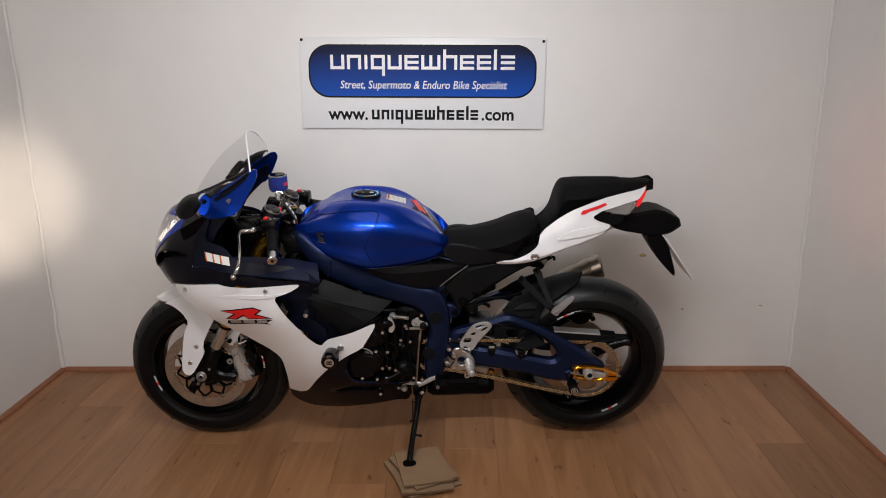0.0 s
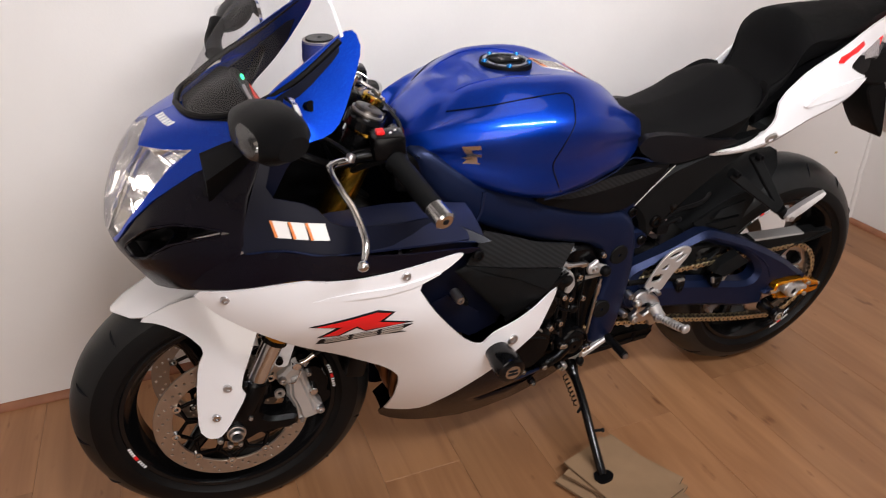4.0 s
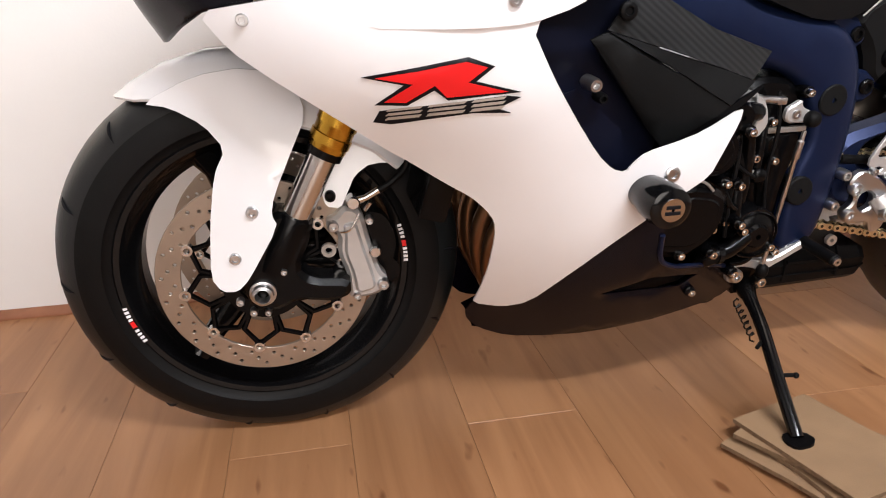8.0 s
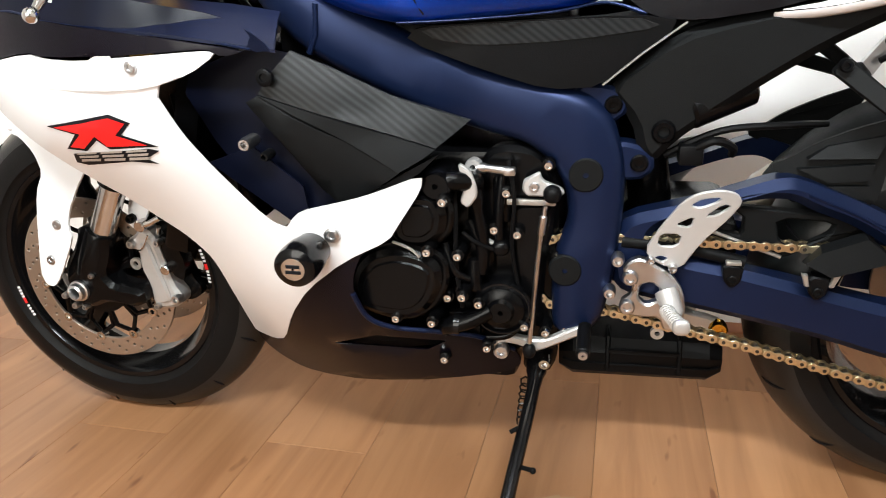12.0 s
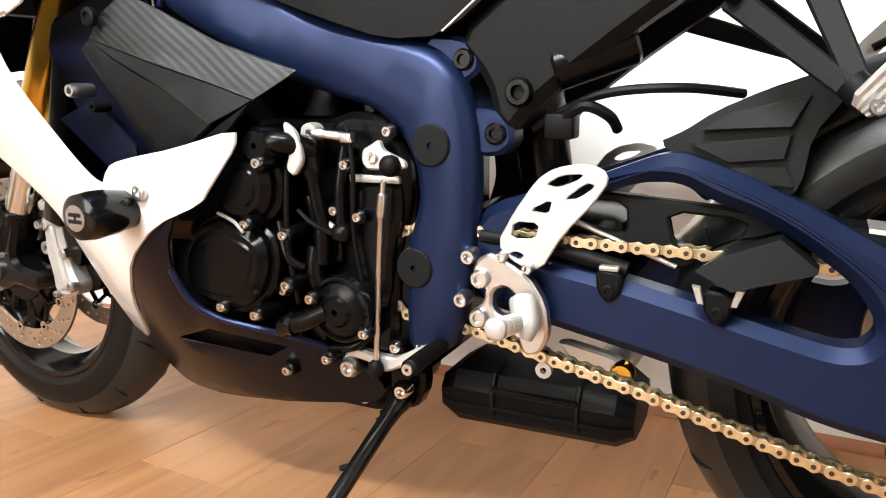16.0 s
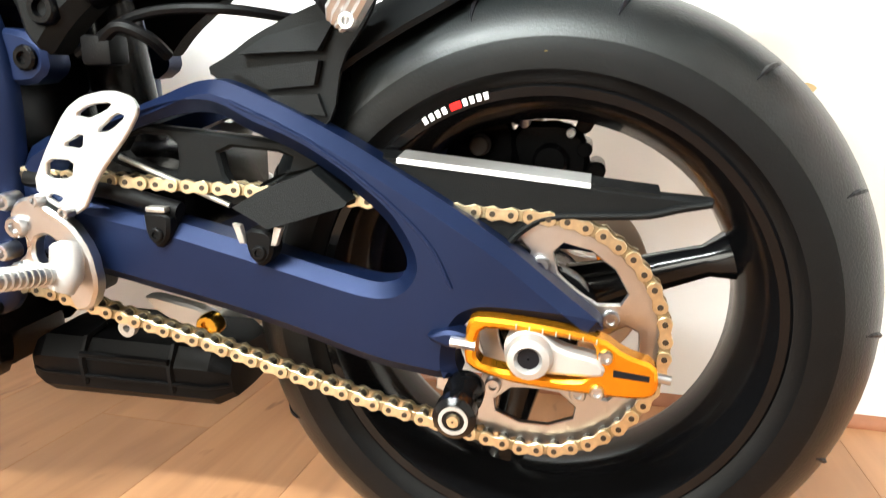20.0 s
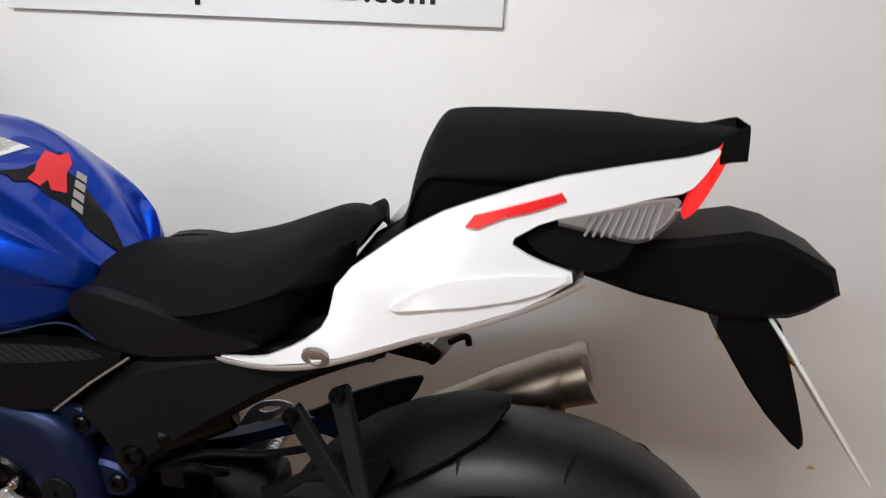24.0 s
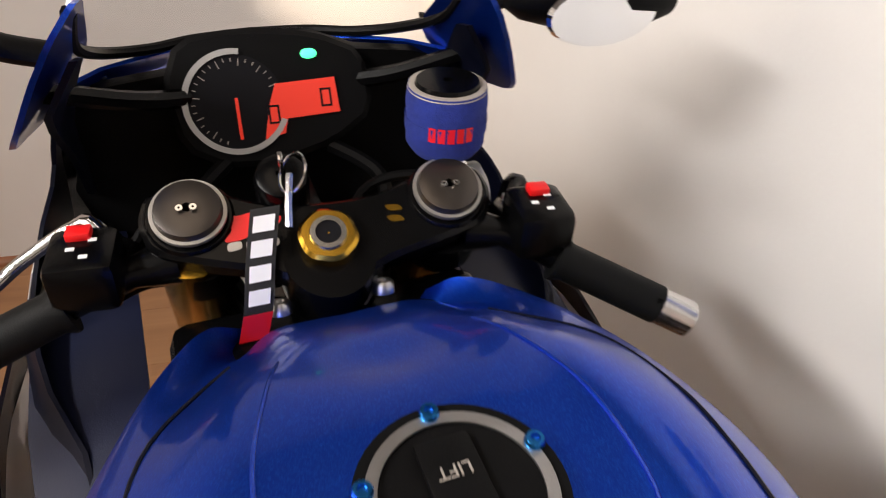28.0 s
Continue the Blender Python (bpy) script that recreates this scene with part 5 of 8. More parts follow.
def tank_mark(loop, name, material, lift=0.0012, top=False, label="", side=-1, parent=None, holes=()):
    """A flat mark laid on the tank: an outline in x and z seen from the side, or in x and y seen from above."""
    def place(a, b, d):
        if top:
            return on_tank((a, b, 1.3), (0, 0, -1), lift - d)
        return on_tank((a, side * 0.6, b), (0, -side, 0), lift - d)
    return part(name, sheet([loop] + list(holes), place, 0.0006, 0.02), material, parent or tank, label, None, 30)


# filler cap, sitting square on the top of the tank
ct = Vector((-0.095, 0.0, tank_top(-0.095)))
CAPM = Matrix.Translation(ct + Vector((0.002, 0, 0.004))) @ Matrix.Rotation(radians(2), 4, "Y") @ Matrix.Scale(0.9, 4)
fcap = part("filler_cap", lathe([(0.004, 0.004), (0.046, 0.004), (0.050, 0.005), (0.057, 0.005), (0.058, -0.004), (0.058, -0.02), (0.004, -0.02)], (0, 0, 0), 48, "Z", None, True), BLACK, tank, "black round filler cap", CAPM)
part("cap_ring", lathe([(0.0435, 0.0052), (0.0505, 0.0052), (0.0505, 0.0068), (0.0435, 0.0068)], (0, 0, 0), 48, "Z", None, True), ALU, fcap, "silver ring", CAPM)
part("cap_flap", box(-0.034, 0.034, -0.016, 0.016, 0.004, 0.0085, 0.002), BLACK, fcap, "", CAPM)
part("cap_lock", lathe([(0.002, 0.0085), (0.009, 0.0085), (0.008, 0.0105), (0.002, 0.0105)], (0.022, 0, 0), 20, "Z", None, True), ALU, fcap, "", CAPM)
words("LIFT", 0.011, CAPM @ pose(-0.012, 0, 0.0087, 0, 0, -90), GREYD, fcap, "cap_lettering", 0.0002)
for k in range(5):
    a = radians(36 + k * 72)
    bolt(CAPM @ Vector((0.051 * math.cos(a), 0.051 * math.sin(a), 0.006)), 0.0055, fcap, BLUEBOLT, CAPM.to_3x3() @ Vector((0, 0, 1)), 0.004)
def sticker_spot(u, v):
    """A point of the tank sticker, from its front edge back and from its left edge across."""
    return (-0.020 + 0.068 * u - 0.002 * v, -0.022 - 0.006 * u + 0.064 * v)


tank_mark([sticker_spot(u, v) for u, v in ((0, 0), (1, 0), (1, 1), (0, 1))], "tank_sticker", LABELW, 0.001, True, "white warning sticker with an orange band")
tank_mark([sticker_spot(u, v) for u, v in ((0.03, 0.03), (0.16, 0.03), (0.16, 0.97), (0.03, 0.97))], "sticker_band", ORANGE, 0.0018, True)
tank_mark([sticker_spot(u, v) for u, v in ((0.07, 0.30), (0.115, 0.30), (0.115, 0.80), (0.07, 0.80))], "sticker_heading", INK, 0.0024, True)
for k in range(11):
    u, v = 0.21 + k * 0.066, 0.94 - 0.08 * (k % 4 == 2) - 0.3 * (k == 10)
    tank_mark([sticker_spot(a, b) for a, b in ((u, 0.06), (u + 0.014, 0.06), (u + 0.014, v), (u, v))], "sticker_line", GREYD, 0.0018, True)
tank_mark([(0.07, -0.062), (0.082, -0.05), (0.09, -0.054), (0.098, -0.03), (0.112, -0.034), (0.157, -0.022), (0.19, 0.0), (0.157, 0.022), (0.112, 0.034), (0.098, 0.03), (0.09, 0.054), (0.082, 0.05), (0.07, 0.062), (0.078, 0.02), (0.076, 0), (0.078, -0.02)], "tank_pad", INK, 0.0012, True, "black tank protector with a red emblem")
tank_mark([(0.062, 0.042), (0.076, 0.048), (0.077, 0.066), (0.092, 0.050), (0.100, 0.026), (0.120, -0.006), (0.112, -0.022), (0.100, -0.010), (0.104, -0.030), (0.092, -0.034), (0.086, -0.012), (0.076, 0.006)], "pad_emblem", RED, 0.0022, True)
for k in range(4):
    x, y = 0.102 + k * 0.0085, 0.044 - k * 0.017
    tank_mark([(x, y), (x + 0.006, y - 0.012), (x + 0.016, y - 0.008), (x + 0.010, y + 0.004)], "pad_bar", GREYD, 0.0022, True)
for s in (-1, 1):
    for lp in ([(-0.252, 0.864), (-0.222, 0.866), (-0.219, 0.858), (-0.236, 0.857), (-0.230, 0.849), (-0.218, 0.848), (-0.216, 0.842), (-0.240, 0.843), (-0.249, 0.856)], [(-0.250, 0.840), (-0.236, 0.846), (-0.224, 0.841), (-0.222, 0.830), (-0.216, 0.826), (-0.248, 0.828), (-0.240, 0.836)]):
        tank_mark(lp, "tank_badge", CHROME, 0.0025, False, "", s)
    # seam of the tank's side cover, over the shoulder and down the flank
    pts = [on_tank((x, s * (y + 0.15), z + 0.15), (0, -s, -1), 0.0004) for x, y, z in ((-0.255, 0.100, 0.915), (-0.195, 0.136, 0.923), (-0.131, 0.153, 0.934), (-0.081, 0.154, 0.936), (-0.047, 0.153, 0.934), (-0.037, 0.164, 0.925), (-0.042, 0.181, 0.911), (-0.050, 0.197, 0.890))]
    pts += [on_tank((x, s * 0.6, z), (0, -s, 0), 0.0004) for x, z in ((-0.070, 0.855), (-0.083, 0.815), (-0.068, 0.775), (-0.055, 0.750))]
    part("tank_seam", tube(curve(pts, 5), 0.0014, 6), NAVYD, tank)
    pts = [on_tank((x, s * y, 1.3), (0, 0, -1), 0.0002) for x, y in ((-0.225, 0.062), (-0.19, 0.074), (-0.133, 0.089), (-0.068, 0.090), (-0.030, 0.072))]
    part("tank_crease", tube(curve(pts, 5), [0.0005] + [0.0013] * 19 + [0.0005], 6), BLUE, tank)
for y in (-0.044, 0.039):
    bolt((-0.343, y, 0.868), 0.009, tank, ALU, (-0.4, 0, 1), 0.005)
# pale rim strip under the tank
for s in (-1, 1):
    part("tank_lower_strip", tube(curve([(-0.09, s * 0.187, 0.741), (0.0, s * 0.175, 0.742), (0.10, s * 0.140, 0.745), (0.165, s * 0.108, 0.752), (0.215, s * 0.115, 0.738)], 5), [0.0015] * 10 + [0.002] * 8 + [0.003, 0.003, 0.0015], 8), NAVY, tank)


skip_view_shift = False


def pad_half(top, w, low, crown=0.012):
    return smooth_half([(0, top), (w * 0.5, top - crown * 0.35), (w * 0.82, top - crown), (w, top - crown - 0.022), (w * 0.99, (top + low) / 2 + 0.004), (w * 0.86, low + 0.016), (w * 0.70, low), (0, low)])


SEAT = [
    (0.165, pad_half(0.798, 0.085, 0.772)),
    (0.185, pad_half(0.812, 0.104, 0.748, 0.02)),
    (0.235, pad_half(0.818, 0.114, 0.728, 0.022)),
    (0.30, pad_half(0.825, 0.124, 0.724, 0.024)),
    (0.37, pad_half(0.840, 0.132, 0.730, 0.024)),
    (0.43, pad_half(0.862, 0.136, 0.752, 0.022)),
    (0.468, pad_half(0.879, 0.128, 0.800, 0.030)),
    (0.496, pad_half(0.876, 0.110, 0.843, 0.022)),
    (0.510, pad_half(0.860, 0.085, 0.852, 0.01)),
]
seat = part("rider_seat", loft(body(blend_stations(SEAT, 4))), VINYL, bike, "black vinyl rider seat", None, 60)
for s in (-1, 1):
    skirt = thin_plate([(0.165, 0.775, 0.096), (0.19, 0.812, 0.106), (0.25, 0.80, 0.120), (0.25, 0.735, 0.118), (0.36, 0.80, 0.134), (0.38, 0.740, 0.118), (0.44, 0.78, 0.132), (0.32, 0.815, 0.128)])
    part("seat_side", side_skin([(0.168, 0.770), (0.185, 0.796), (0.225, 0.800), (0.29, 0.790), (0.36, 0.772), (0.43, 0.762), (0.40, 0.748), (0.36, 0.738), (0.28, 0.728), (0.22, 0.733)], lambda x, z, s=s: s * (skirt(x, z) + 0.009), -s * 0.02, 0.02), VINYLS, seat, "smooth side of the seat")
PIL = [
    (0.500, pad_half(0.832, 0.070, 0.816, 0.006)),
    (0.535, pad_half(0.862, 0.085, 0.836, 0.010)),
    (0.559, pad_half(0.906, 0.092, 0.856, 0.016)),
    (0.572, pad_half(0.962, 0.098, 0.872, 0.024)),
    (0.588, pad_half(0.994, 0.104, 0.884, 0.026)),
    (0.61, pad_half(1.003, 0.108, 0.897, 0.034)),
    (0.68, pad_half(1.004, 0.104, 0.915, 0.034)),
    (0.77, pad_half(1.001, 0.078, 0.938, 0.030)),
    (0.79, pad_half(0.997, 0.072, 0.944, 0.026)),
    (0.84, pad_half(0.993, 0.054, 0.960, 0.016)),
    (0.876, pad_half(0.990, 0.042, 0.974, 0.008)),
    (0.892, pad_half(0.987, 0.036, 0.980, 0.004)),
]
part("pillion_seat", loft(body(blend_stations(PIL, 4))), VINYL, bike, "black vinyl pillion seat", None, 60)

# tail
skip_view_shift = True
TAIL = [(0.358, 0.737), (0.424, 0.750), (0.470, 0.775), (0.501, 0.800), (0.510, 0.848), (0.584, 0.905), (0.626, 0.930), (0.714, 0.958), (0.787, 0.968), (0.857, 0.976), (0.882, 0.985), (0.868, 0.962), (0.850, 0.943), (0.812, 0.938), (0.774, 0.930), (0.715, 0.921), (0.680, 0.902), (0.705, 0.887), (0.752, 0.870), (0.712, 0.845), (0.620, 0.808), (0.504, 0.763), (0.422, 0.743)]
UNDER = [(0.362, 0.736), (0.422, 0.743), (0.504, 0.763), (0.620, 0.808), (0.712, 0.845), (0.756, 0.866)]
tail_side = thin_plate([(0.352, 0.735, 0.118), (0.501, 0.765, 0.157), (0.626, 0.927, 0.142), (0.712, 0.945, 0.126), (0.86, 0.98, 0.062), (0.79, 0.965, 0.090), (0.59, 0.800, 0.150), (0.728, 0.868, 0.146), (0.56, 0.86, 0.150), (0.45, 0.76, 0.150), (0.64, 0.86, 0.158), (0.56, 0.885, 0.128), (0.50, 0.83, 0.138)])
LENSP = [(0.716, 0.919), (0.774, 0.927), (0.812, 0.934), (0.848, 0.936), (0.836, 0.915), (0.816, 0.900), (0.800, 0.897), (0.765, 0.907)]
for s in (-1, 1):
    tdepth = lambda x, z, f=1.0 if s < 0 else 0.74: f * tail_side(x, z)
    T = lambda x, z, s=s, d=tdepth: s * d(x, z)
    tail = part("tail_fairing", side_skin(TAIL, T, -s * 0.005, 0.02), WHITE, bike, "white tail fairing")
    under = loft([[(x, s * (tdepth(x, z) - d), z - h) for d, h in ((0.001, 0.0), (0.004, 0.008), (0.018, 0.013), (0.050, 0.010), (0.050, 0.006), (0.018, 0.008), (0.006, 0.003))] for x, z in [(p.x, p.y) for p in curve([Vector((x, z, 0)) for x, z in UNDER], 4)]])
    part("tail_underside", under, WHITE, tail, "", None, 60)
    part("tail_fold", side_skin([(0.560, 0.822), (0.600, 0.852), (0.640, 0.866), (0.700, 0.872), (0.748, 0.870), (0.705, 0.852), (0.640, 0.838)], lambda x, z, s=s: s * (tdepth(x, z) + 0.006 - 0.05 * max(0, z - 0.845)), -s * 0.008, 0.02), WHITE, tail)
    part("tail_stripe", side_skin([(0.640, 0.914), (0.648, 0.925), (0.682, 0.934), (0.728, 0.946), (0.733, 0.939), (0.700, 0.929), (0.676, 0.924), (0.652, 0.913)], lambda x, z, s=s: s * (tdepth(x, z) + 0.0035), -s * 0.004, 0.02, soft=0), RED, tail, "red transfer")
    part("tail_lens", side_skin(LENSP, lambda x, z, s=s: s * (tdepth(x, z) - 0.002), -s * 0.003, 0.016), CLEAR, tail, "clear ribbed indicator lens")
    part("lens_back", side_skin(LENSP, lambda x, z, s=s: s * (tdepth(x, z) - 0.014), -s * 0.003, 0.016), REFL, tail)
    for k in range(9):
        x = 0.752 + k * 0.008
        z0, z1 = 0.905 - 0.0006 * k, 0.922 + 0.0012 * k
        part("lens_rib", rod((x, s * (tdepth(x, z0) - 0.006), z0), (x + 0.010, s * (tdepth(x + 0.010, z1) - 0.006), z1), 0.0013, seg=6), ALUW, tail)
    part("tail_recess", side_skin([(0.694, 0.902), (0.720, 0.914), (0.775, 0.910), (0.806, 0.900), (0.790, 0.872), (0.760, 0.866), (0.712, 0.885)], lambda x, z, s=s: s * (tdepth(x, z) - 0.016), -s * 0.004, 0.02), BLACK, tail, "black recess")
    part("tail_light", side_skin([(0.880, 0.988), (0.898, 0.990), (0.893, 0.972), (0.879, 0.945), (0.862, 0.920), (0.846, 0.914), (0.850, 0.936), (0.866, 0.956)], lambda x, z, s=s: s * (0.066 - (x - 0.86) * 0.9), -s * 0.012, 0.016), REDLENS, tail, "red tail light")
    bolt((0.491, s * (tdepth(0.491, 0.766) + 0.0005), 0.765), 0.015, tail, CASTAL, (0, s, -0.5), 0.003)
    if s < 0:
        bolt((0.606, s * 0.128, 0.792), 0.007, tail, BLACK, (0, s * 0.5, -1), 0.002)
part("tail_light_centre", box(0.858, 0.880, -0.055, 0.055, 0.944, 0.976, 0.008), REDLENS, bike, "red tail light centre")
part("under_tail", loft([[(x, -w, z + 0.004), (x, -w * 0.5, z - 0.006), (x, w * 0.4, z - 0.004), (x, w * 0.72, z + 0.004), (x, w * 0.72, z + 0.012), (x, -w, z + 0.012)] for x, z, w in ((0.515, 0.764, 0.146), (0.58, 0.790, 0.146), (0.65, 0.818, 0.146), (0.70, 0.838, 0.142), (0.745, 0.860, 0.134))]), UNDERT, bike, "grey plastic panel under the tail", None, 60)
part("tail_core", loft(body([(0.50, [(0, 0.80), (0.09, 0.79), (0.09, 0.775), (0, 0.775)]), (0.60, [(0, 0.88), (0.10, 0.87), (0.10, 0.82), (0, 0.82)]), (0.72, [(0, 0.945), (0.095, 0.93), (0.095, 0.868), (0, 0.865)]), (0.862, [(0, 0.975), (0.05, 0.965), (0.045, 0.925), (0, 0.915)])])), BLACK, bike, "black tail inner")
# number plate carrier
CARR = [(0.70, 0.850), (0.777, 0.880), (0.823, 0.884), (0.859, 0.888), (0.920, 0.900), (0.954, 0.893), (1.008, 0.866), (1.018, 0.838), (0.990, 0.816), (0.972, 0.808), (0.913, 0.801), (0.872, 0.811), (0.818, 0.821), (0.760, 0.838)]
carrier = part("plate_carrier", prism(CARR, -0.058, 0.0, 0.008, soft=0), BLACK, bike, "black number plate carrier")
part("carrier_half", prism(CARR, 0.058, 0.0, 0.008, soft=0), BLACK, carrier)
FLAP = [(0.891, 0.803), (0.966, 0.806), (0.986, 0.752), (1.004, 0.700), (1.018, 0.654), (1.012, 0.643), (0.960, 0.698)]
part("plate_bracket", prism(FLAP, -0.045, 0.045, 0.004), BLACK, carrier, "black plate bracket")
part("number_plate", box(-0.002, 0.002, -0.09, 0.09, -0.100, 0.100, 0.001), SIGNW, carrier, "number plate seen edge-on", pose(1.014, 0, 0.722, 0, -35, 0))
part("plate_mount", rod((0.975, -0.03, 0.76), (1.000, -0.03, 0.745), 0.004), GOLD, carrier)
skip_view_shift = False

# ---- main chassis ----
SPAR = [(-0.345, 0.855), (-0.33, 0.805), (-0.310, 0.772), (-0.283, 0.742), (-0.225, 0.701), (-0.15, 0.660), (-0.07, 0.622), (0.0, 0.597), (0.062, 0.580), (0.100, 0.552), (0.122, 0.512), (0.125, 0.470), (0.105, 0.420), (0.100, 0.360), (0.100, 0.282), (0.170, 0.294), (0.192, 0.390), (0.201, 0.500), (0.197, 0.560), (0.180, 0.612), (0.145, 0.643), (0.075, 0.661), (0.0, 0.682), (-0.07, 0.715), (-0.14, 0.749), (-0.2, 0.780), (-0.26, 0.818), (-0.31, 0.862)]
spar_y = lambda x, z: 0.137 + 0.022 * max(0, -x / 0.2 if x < 0 else 0) * (1 if x > -0.2 else max(0, 1 - (-0.2 - x) * 3.5)) - 0.05 * max(0, -0.25 - x) * 6
for s in (-1, 1):
    loop = rounded(SPAR, 2)
    bm = bmesh.new()
    small = grown(loop, -0.016)
    lip2 = grown(loop, -0.006)
    v, tri = fill([small], 0.03)
    front = [bm.verts.new((x, s * spar_y(x, z), z)) for x, z in v]
    for f in tri:
        bm.faces.new([front[i] for i in f])
    n = len(loop)
    a = front[:n]
    b = ring(bm, [(x, s * (spar_y(x, z) - 0.005), z) for x, z in lip2])
    c = ring(bm, [(x, s * (spar_y(x, z) - 0.016), z) for x, z in loop])
    d = ring(bm, [(x, s * (spar_y(x, z) - 0.026), z) for x, z in loop])
    for p, q in ((a, b), (b, c), (c, d)):
        bridge(bm, p, q)
    cap(bm, d)
    spar = part("frame_spar", bm, NAVY, bike, "matt navy-blue aluminium frame spar", None, 50)
    for px, pz, r in ((0.148, 0.536, 0.0235), (0.121, 0.396, 0.024)):
        part("frame_plug", lathe([(0.004, 0.002), (r - 0.002, 0.002), (r, 0.0), (r, -0.012), (0.004, -0.012)] if s > 0 else [(0.004, -0.002), (r - 0.002, -0.002), (r, 0.0), (r, 0.012), (0.004, 0.012)], (px, s * (spar_y(px, pz) + 0.0015), pz), 28, "Y", None, True), MATT, spar, "round black plug")
    for px, pz in ((0.179, 0.626), (0.217, 0.547)):
        lug = [(px - 0.05, pz - 0.02), (px - 0.05, pz + 0.03), (px - 0.005, pz + 0.025), (px + 0.018, pz + 0.012), (px + 0.02, pz - 0.012), (px, pz - 0.026)]
        part("frame_lug", prism(lug, s * 0.118, s * 0.085, 0.005), NAVY, spar)
        bolt((px, s * 0.118, pz), 0.012, spar, ENGINE, (0, s, 0), 0.006)
    part("frame_weld", tube([(-0.215, s * (spar_y(-0.21, 0.76) + 0.0005), 0.772), (-0.222, s * (spar_y(-0.215, 0.735) + 0.001), 0.735), (-0.235, s * (spar_y(-0.23, 0.71) + 0.0005), 0.712)], 0.004, 8), NAVY, spar)
    for px, pz in ((0.191, 0.417), (0.181, 0.367)):
        bolt((px + 0.004, s * 0.140, pz), 0.009, spar, ALU, (0, s, 0), 0.010)
    # cover under the tank and the seat rail
    uc = part("side_cover", side_skin([(-0.10, 0.722), (-0.085, 0.738), (0.01, 0.740), (0.20, 0.738), (0.262, 0.728), (0.163, 0.652), (0.092, 0.652), (0.01, 0.680)], lambda x, z, s=s: s * (0.150 - 0.1 * max(0, x)), -s * 0.02, 0.03), BLACK, bike, "black side cover under the tank")
    part("cover_ribs", side_skin([(-0.08, 0.735), (0.0, 0.738), (0.20, 0.736), (0.235, 0.722), (0.12, 0.712), (0.0, 0.712), (-0.06, 0.722)], lambda x, z, s=s: s * (0.1515 - 0.1 * max(0, x)), -s * 0.002, 0.03), RIBS, uc)
    RAIL = [(0.165, 0.650), (0.25, 0.712), (0.345, 0.736), (0.44, 0.748), (0.51, 0.756), (0.56, 0.752), (0.50, 0.726), (0.43, 0.690), (0.36, 0.645), (0.30, 0.604), (0.262, 0.575), (0.235, 0.545), (0.215, 0.56), (0.205, 0.60)]
    part("seat_rail", prism(RAIL if s < 0 else [(min(x, 0.50), z) for x, z in RAIL], s * 0.122, s * 0.085, 0.012), MATT, bike, "black seat subframe")
    part("cover_trim", tube([(0.163, s * 0.140, 0.655), (0.21, s * 0.136, 0.692), (0.262, s * 0.130, 0.727)], 0.0015, 6), CASTAL, uc)
    # carbon-look air duct beside the engine
    duct = thin_plate([(-0.304, 0.668, 0.225), (-0.264, 0.692, 0.24), (-0.225, 0.716, 0.205), (-0.12, 0.664, 0.195), (-0.005, 0.624, 0.178), (-0.10, 0.570, 0.236), (-0.185, 0.515, 0.215), (-0.2, 0.655, 0.232)])
    dp = part("air_duct_panel", side_skin([(-0.285, 0.672), (-0.20, 0.645), (-0.10, 0.612), (-0.052, 0.594), (-0.070, 0.584), (-0.100, 0.571), (-0.17, 0.612)], lambda x, z, s=s: s * duct(x, z), -s * 0.004, 0.02, soft=0), MATT, bike, "dark moulded air duct panel")
    part("duct_top", side_skin([(-0.262, 0.700), (-0.240, 0.722), (-0.19, 0.700), (-0.115, 0.662), (-0.008, 0.624), (-0.030, 0.609), (-0.052, 0.595), (-0.10, 0.613), (-0.20, 0.646), (-0.285, 0.673)], lambda x, z, s=s: s * (duct(x, z) - 0.003), -s * 0.004, 0.02, soft=0), RIBS, dp, "")
    part("duct_lower", side_skin([(-0.305, 0.662), (-0.285, 0.671), (-0.17, 0.611), (-0.100, 0.570), (-0.185, 0.516), (-0.215, 0.548)], lambda x, z, s=s: s * (duct(x, z) - 0.002), -s * 0.004, 0.02, soft=0), MATT, dp, "")
    part("duct_fin", side_skin([(-0.19, 0.518), (-0.09, 0.570), (-0.045, 0.590), (-0.075, 0.566), (-0.188, 0.510)], lambda x, z, s=s: s * 0.222, -s * 0.006, 0.02, soft=0), BLACK, dp, "")
    part("duct_inset", side_skin([(-0.376, 0.575), (-0.312, 0.600), (-0.245, 0.545), (-0.240, 0.500), (-0.262, 0.490)], lambda x, z, s=s: s * 0.212, -s * 0.004, 0.03, soft=0), NAVYD, dp, "")
    part("inner_shroud", side_skin([(-0.42, 0.690), (-0.30, 0.728), (-0.24, 0.715), (-0.20, 0.60), (-0.18, 0.50), (-0.26, 0.47), (-0.36, 0.58)], lambda x, z, s=s: s * 0.195, -s * 0.004, 0.03), NAVYD, bike, "dark panel behind the side opening")
    bolt((-0.266, s * 0.241, 0.695), 0.011, dp, BLACK, (0, s, 0), 0.004)
    bolt((-0.303, s * 0.236, 0.612), 0.009, dp, ALU, (0, s, 0), 0.016)
    bolt((-0.285, s * 0.225, 0.592), 0.007, dp, BLACK, (0, s, 0), 0.012)
# added black blocks stop bright surfaces showing through the dark engine gaps
part("filter_block", box(-0.345, -0.18, -0.09, 0.11, 0.17, 0.43, 0.02), ENGINE, bike)
part("engine_liner", box(-0.32, -0.10, 0.10, 0.135, 0.19, 0.62, 0.01), ENGINE, bike)
part("steering_head", rod((-0.40, 0, 0.80), (-0.352, 0, 0.90), 0.036, 0.036, 24), ENGINE, bike)
